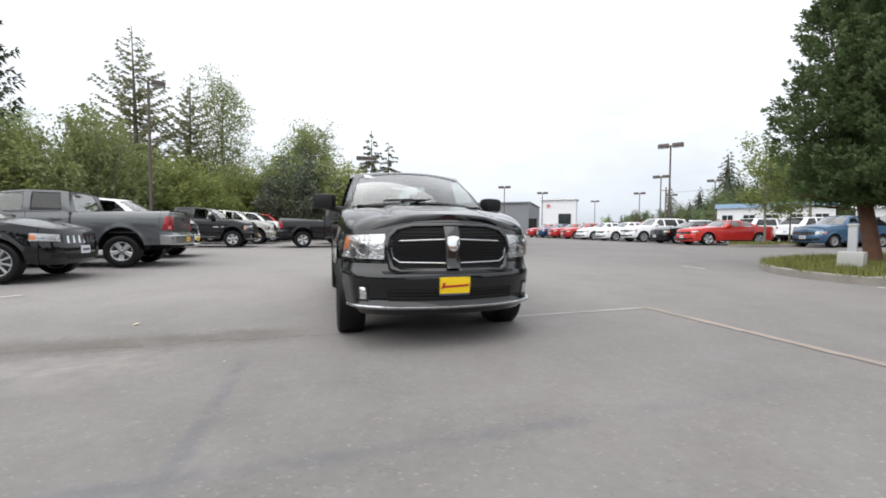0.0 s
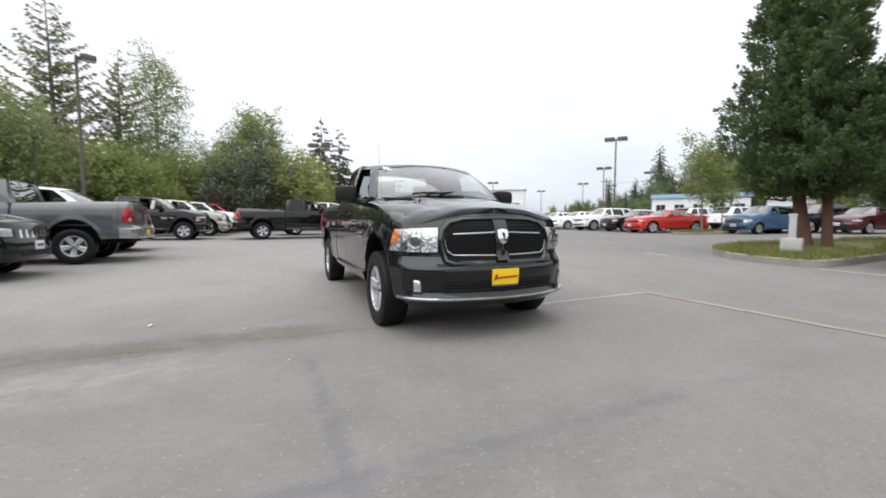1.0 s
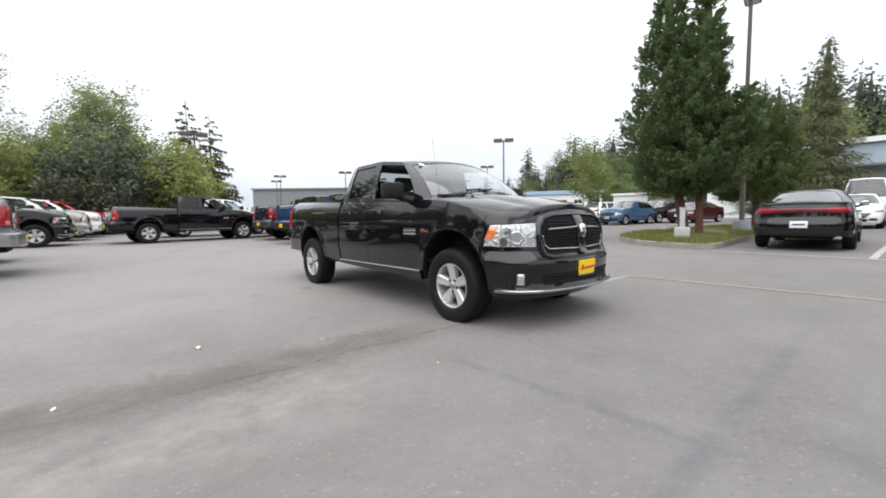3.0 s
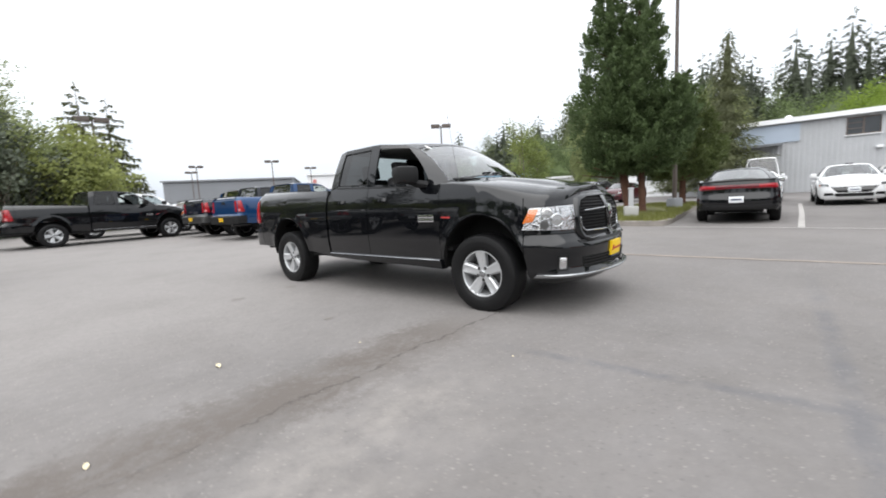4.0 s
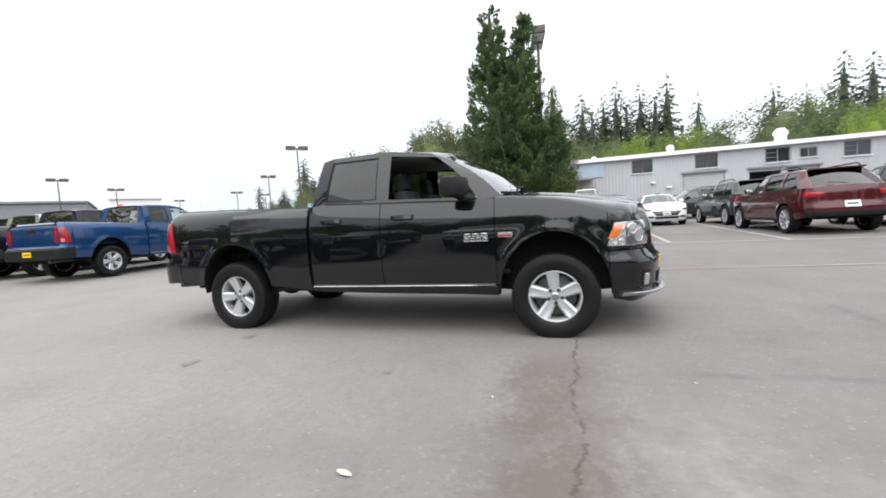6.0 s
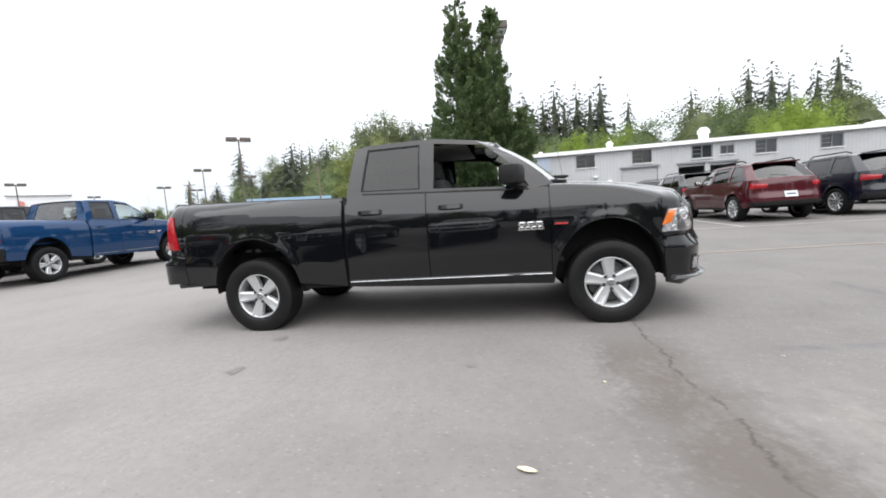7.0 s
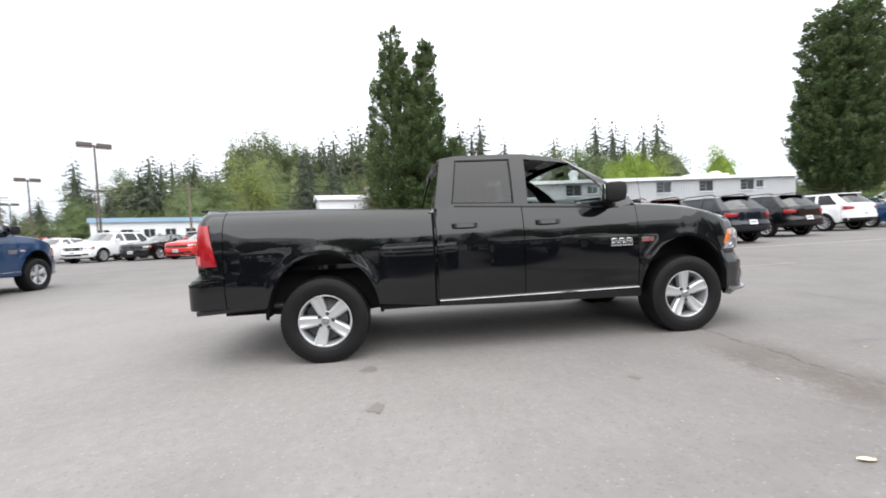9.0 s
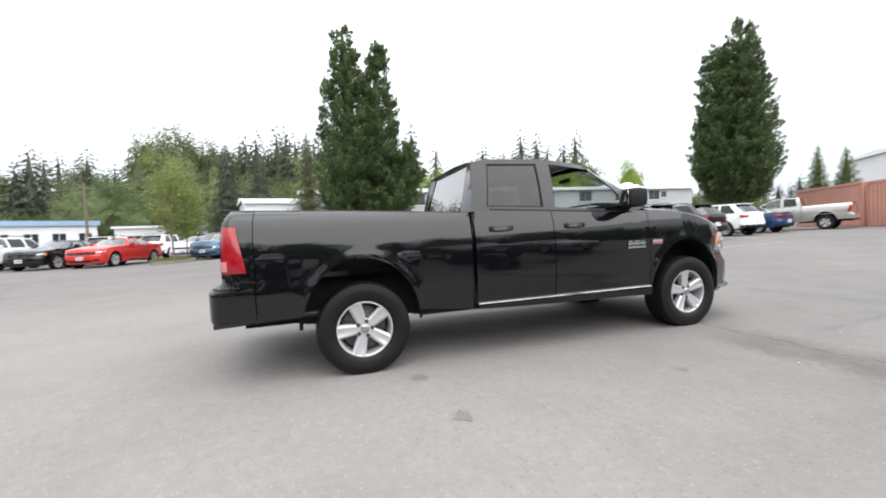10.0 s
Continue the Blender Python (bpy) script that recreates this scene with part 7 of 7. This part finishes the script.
# ---- lamp posts, poles and wires ----
def lamp_post(x, y, height, heads, turn, label, arm=0.16):
    top = tagged(new("street_lamp"), label, "street lamp", "lot lamps")
    top.matrix_basis = pose(x, y, ground_height(x, y), 0, 0, turn)
    piece("pole", Geo().tube([(0, 0, 0), (0, 0, height)], [0.085, 0.06], 10).mesh("pole", POLE), top)
    piece("base", Geo().lathe([(0.28, 0), (0.28, 0.5), (0.24, 0.55)], 16).mesh("base", SIDING_DARK), top)
    for s in ((-1, 1) if heads == 2 else (1,)):
        a = piece("arm", Geo().tube([(0, 0, height - 0.12), (s * arm, 0, height - 0.06)], 0.035, 8).mesh("arm", POLE), top)
        k = 1.0 if heads == 2 else 0.72
        h = Geo().box((0.82 * k, 0.50, 0.32 * k), Matrix.Translation((s * (arm + 0.36 * k), 0, height - 0.03)), 0.05)
        head = piece("lamp_head", h.mesh("lamp_head", POLE), top)
        piece("lens", Geo().box((0.66 * k, 0.38, 0.03), Matrix.Translation((s * (arm + 0.36 * k), 0, height - 0.03 - 0.17 * k))).mesh("lens", PLATE_WHITE), head)
    return top


for x, y, h, n, t in ((26.2, 20.8, 7.8, 2, 130), (39.5, 35.3, 7.6, 2, 130), (25.3, 51.0, 7.4, 2, 150), (35.6, 57.5, 7.4, 2, 150), (48.0, 35.0, 7.4, 2, 130), (58.0, 73.0, 7.6, 2, 140), (51.8, 52.5, 7.4, 2, 140), (59.6, 53.3, 7.4, 2, 130), (2.6, 32.0, 7.4, 2, 170), (19.3, 61.5, 7.4, 2, 160), (22.6, 73.0, 7.6, 2, 150)):
    lamp_post(x, y, h, n, t, "brown twin-headed car park lamp post")
lamp_post(-9.65, 17.9, 8.25, 1, 20, "brown single-headed car park lamp post beside the woods")
lamp_post(13.95, -0.9, 8.5, 2, 8, "brown twin-headed lamp post behind a cedar")

for x, y, h in ((52.0, 26.5, 8.5), (60.0, 55.0, 9.0)):
    p = tagged(new("utility_pole", Geo().tube([(0, 0, 0), (0, 0, h)], [0.16, 0.11], 8).box((2.0, 0.1, 0.12), pose(0, 0, h - 0.6, 0, 0, 120)).mesh("utility_pole", WOOD_POLE)), "weathered wooden utility pole", "pole")
    p.matrix_basis = pose(x, y, ground_height(x, y))
for a, b, sag in (((60, 55, 8.2), (52, 26.5, 7.8), 0.6), ((52, 26.5, 7.8), (40.5, -2.0, 5.9), 0.5)):
    pts = [tuple(Vector(a).lerp(Vector(b), t) - Vector((0, 0, sag * 4 * t * (1 - t) - 0.5))) for t in np.linspace(0, 1, 13)]
    tagged(new("power_line", Geo().tube(pts, 0.022, 5).mesh("power_line", BLACK_TRIM)), "dark sagging overhead cable", "cable")

# grey electrical pedestal on the island
ped = tagged(new("electrical_pedestal"), "grey concrete base with an upright grey post", "pedestal")
px, py = 9.5, -0.45
ped.matrix_basis = pose(px, py, ground_height(px, py) + 0.13, 0, 0, 20)
piece("base", Geo().box((0.44, 0.40, 0.36), Matrix.Translation((0, 0, 0.18)), 0.03).mesh("base", surface("pedestal_concrete", (0.40, 0.40, 0.39), 0.85, var=0.15)), ped)
piece("post", Geo().box((0.14, 0.14, 0.55), Matrix.Translation((0, 0, 0.63)), 0.02).mesh("post", SIDING), ped)
piece("post_cap", Geo().box((0.17, 0.17, 0.05), Matrix.Translation((0, 0, 0.92)), 0.015).mesh("post_cap", SIDING), ped)

# ---- the pickup in the middle of the lot ----
hero = pickup("pickup_truck", PAINT_BLACK, "glossy black four-door pickup with silver alloy wheels and yellow dealer plate")

# ---- the other pickups ----
GROUP = "parked pickups"


def parked_pickup(body, label, x, y, heading, bumper=None):
    ob = copy_thing(hero, Matrix.Identity(4))
    placed(ob, x, y, heading)
    for o in ob.children:
        if o.name.startswith("rear_bumper"):
            o.material_slots[0].link = "OBJECT"
            o.material_slots[0].material = bumper or body
    repaint(ob, PAINT_BLACK, body)
    return tagged(ob, label, "pickup truck", GROUP)


parked_pickup(PAINT_BLUE, "blue four-door pickup parked on the lot", 4.45, 10.45, 3, BLACK_TRIM)
parked_pickup(PAINT_NAVY, "very dark green-black pickup parked beside a blue one", 4.5, 13.3, 3, STEEL_DARK)
parked_pickup(PAINT_BLACK, "black four-door pickup with silver wheels, parked across the lot", -0.5, 15.7, 7)
parked_pickup(PAINT_GREY, "dark grey pickup backed towards the aisle", -7.8, 6.6, 182, STEEL_BRIGHT)
parked_pickup(PAINT_WHITE, "white pickup parked nose out", -8.1, 9.6, 0)
parked_pickup(PAINT_BLACK, "black pickup parked nose out by the woods", -7.1, 15.9, 0)
parked_pickup(PAINT_SILVER, "silver pickup parked nose out by the woods", -6.6, 19.6, 0)
parked_pickup(PAINT_WHITE, "white pickup parked nose out by the woods", -6.1, 22.6, 0)
parked_pickup(PAINT_RED, "red pickup parked nose out by the woods", -5.7, 25.4, 0)
parked_pickup(PAINT_BLACK, "black pickup far along the row", -5.3, 28.2, 0)
parked_pickup(PAINT_WHITE, "white pickup parked behind a black one", 1.2, 19.4, 6)
parked_pickup(PAINT_SILVER, "silver pickup parked behind a blue one", 5.2, 16.4, 4)
parked_pickup(PAINT_BLUE, "blue pickup farther along the row", 6.2, 19.4, 4)
parked_pickup(PAINT_SILVER, "silver-beige pickup parked before red containers", 12.4, -25.2, 20)

# ---- cars ----
CARS = "parked cars"
sedan = car("sedan", PAINT_BLACK, "black compact sedan with a red full-width tail light", "car", 4.67, 1.83, 1.47, 2.70, 0.93, -0.92, -0.32, 0.98, 1.72, 0.98, 0.80, 0.99, 1.08, (0.15,), 0.33, 0.225, "split", 0.22, (0.12,), 0.05, "slim", True, CARS)
placed(sedan, 10.75, -3.15, 2)
suv = car("suv", PAINT_MAROON, "maroon sport utility vehicle with dark rear glass", "suv", 4.80, 1.92, 1.70, 2.915, 0.90, -0.95, -0.28, 1.70, 2.27, 1.12, 0.96, 1.12, 1.15, (0.18,), 0.375, 0.26, "split", 0.32, (0.14, 1.12), 0.03, "wide", False, CARS)
placed(suv, 9.9, -8.35, 1)
coupe = car("coupe", PAINT_ORANGE, "bright red two-door muscle coupe with a black grille band", "car", 5.02, 1.92, 1.45, 2.95, 0.95, -0.75, -0.10, 1.10, 1.75, 1.00, 0.86, 1.02, 1.07, (), 0.355, 0.255, "five", 0.22, (0.52,), 0.06, "slim", True, CARS)
placed(coupe, 21.2, 12.0, 166)
charger = car("sedan", PAINT_WHITE, "white full-size sedan with a black grille", "car", 5.04, 1.90, 1.48, 3.05, 0.93, -0.90, -0.25, 1.15, 1.90, 1.00, 0.84, 1.02, 1.08, (0.2,), 0.35, 0.25, "split", 0.22, (0.16,), 0.06, "slim", True, CARS)
placed(charger, 21.9, 20.5, 170)
retro = car("hatchback", PAINT_LIGHT_BLUE, "steel blue tall retro hatchback", "car", 4.29, 1.71, 1.60, 2.62, 0.80, -0.85, -0.30, 1.45, 2.10, 1.08, 0.84, 1.05, 1.06, (0.12,), 0.32, 0.21, "many", 0.24, (0.1,), 0.08, "wide", False, CARS)
placed(retro, 23.8, 7.8, 170)
van = car("van", PAINT_WHITE, "tall white delivery van", "van", 5.4, 2.0, 2.45, 3.4, 0.85, -1.35, -0.95, 2.45, 2.60, 1.28, 1.05, 1.20, 1.22, (-0.1,), 0.35, 0.22, "steel", 0.3, (-0.15,), 0.02, "wide", False, CARS)
placed(van, 29.4, -3.2, 180)


def parked(src, old, body, label, x, y, heading):
    ob = placed(copy_thing(src, Matrix.Identity(4)), x, y, heading)
    repaint(ob, old, body)
    return tagged(ob, label)


parked(sedan, PAINT_BLACK, PAINT_WHITE, "white compact sedan with a black grille facing the aisle", 17.6, -6.05, 180)
parked(sedan, PAINT_BLACK, PAINT_WHITE, "white compact car parked farther back", 21.5, -3.3, 180)
parked(sedan, PAINT_BLACK, PAINT_SILVER, "pale sedan parked by the workshop", 25.5, -8.6, 180)
parked(suv, PAINT_MAROON, PAINT_DARK, "dark grey sport utility vehicle beside a maroon one", 15.0, -8.55, 2)
parked(suv, PAINT_MAROON, PAINT_DARK, "dark sport utility vehicle near the workshop", 22.0, -8.8, 90)
parked(suv, PAINT_MAROON, PAINT_NAVY, "dark blue-black sport utility vehicle in a row", 9.8, -10.9, 2)
parked(suv, PAINT_MAROON, PAINT_BLACK, "black sport utility vehicle in a row", 11.2, -14.7, 3)
parked(suv, PAINT_MAROON, PAINT_WHITE, "white sport utility vehicle with dark glass in a row", 12.4, -18.9, 3)
parked(sedan, PAINT_BLACK, PAINT_BLUE, "bright blue car at the end of a row", 12.9, -22.0, 6)
parked(suv, PAINT_MAROON, PAINT_BLACK, "black sport utility vehicle parked nose out", -8.15, 3.75, 0)
parked(coupe, PAINT_ORANGE, PAINT_BLACK, "black two-door muscle coupe", 21.7, 14.6, 168)
parked(suv, PAINT_MAROON, PAINT_WHITE, "white sport utility vehicle with black wheels", 21.8, 17.6, 169)
parked(charger, PAINT_WHITE, PAINT_WHITE, "white full-size sedan farther along the row", 22.1, 23.4, 171)
parked(charger, PAINT_WHITE, PAINT_RED, "red sedan farther along the row", 22.3, 26.2, 171)
parked(coupe, PAINT_ORANGE, PAINT_RED, "red coupe farther along the row", 22.6, 29.0, 172)
parked(charger, PAINT_WHITE, PAINT_BLUE, "blue sedan far along the row", 22.9, 31.8, 173)
parked(charger, PAINT_WHITE, PAINT_RED, "red sedan far along the row", 23.1, 34.6, 173)
parked(charger, PAINT_WHITE, PAINT_WHITE, "white full-size sedan behind a small island", 27.0, 9.4, 168)
parked(suv, PAINT_MAROON, PAINT_WHITE, "white sport utility vehicle in the second row", 29.6, 12.2, 350)
for k, body in enumerate((PAINT_WHITE, PAINT_DARK, PAINT_WHITE, PAINT_SILVER, PAINT_RED, PAINT_WHITE, PAINT_BLACK)):
    parked((suv, charger)[k % 2], (PAINT_MAROON, PAINT_WHITE)[k % 2], body, "parked car in the second row", 29.4 + 0.2 * k, 15.2 + 2.8 * k, 352)
for k, body in enumerate((PAINT_DARK, PAINT_MAROON, PAINT_WHITE, PAINT_BLACK, PAINT_WHITE)):
    parked((suv, sedan)[k % 2], (PAINT_MAROON, PAINT_BLACK)[k % 2], body, "parked car before the workshop", 27.5 + 0.3 * k, 7.2 - 2.3 * k if k < 2 else -9.5 - 4.2 * k, 170)

# a row behind the camera's way, mirrored in the black paint
parked(suv, PAINT_MAROON, PAINT_WHITE, "white sport utility vehicle parked nose out", -9.4, 0.4, 0)
parked(suv, PAINT_MAROON, PAINT_DARK, "dark sport utility vehicle parked nose out", -9.6, -2.5, 0)
parked(sedan, PAINT_BLACK, PAINT_SILVER, "silver sedan parked nose out", -9.8, -5.4, 0)

# small things
LEAF_DRY = surface("dry_leaf", (0.62, 0.54, 0.38), 0.8, var=0.15, scale=20)
for x, y, s, t in ((-3.15, -0.90, 0.042, 78), (-1.88, -2.64, 0.014, 50), (-4.02, -1.68, 0.030, 80), (-2.25, -1.42, 0.014, 10)):
    g = Geo()
    rows = [[(s * (u - 0.5) * 2, w * s * 0.42 * math.sin(math.pi * (0.08 + 0.84 * u)), 0.004 + 0.14 * s * abs(w) + 0.10 * s * u) for w in (-1, -0.5, 0, 0.5, 1)] for u in np.linspace(0, 1, 9)]
    ob = tagged(new("dry_leaf", g.grid(rows).mesh("dry_leaf", LEAF_DRY)), "small dry pale leaf lying on the asphalt", "leaf")
    ob.matrix_basis = pose(x, y, ground_height(x, y), 0, 0, t)
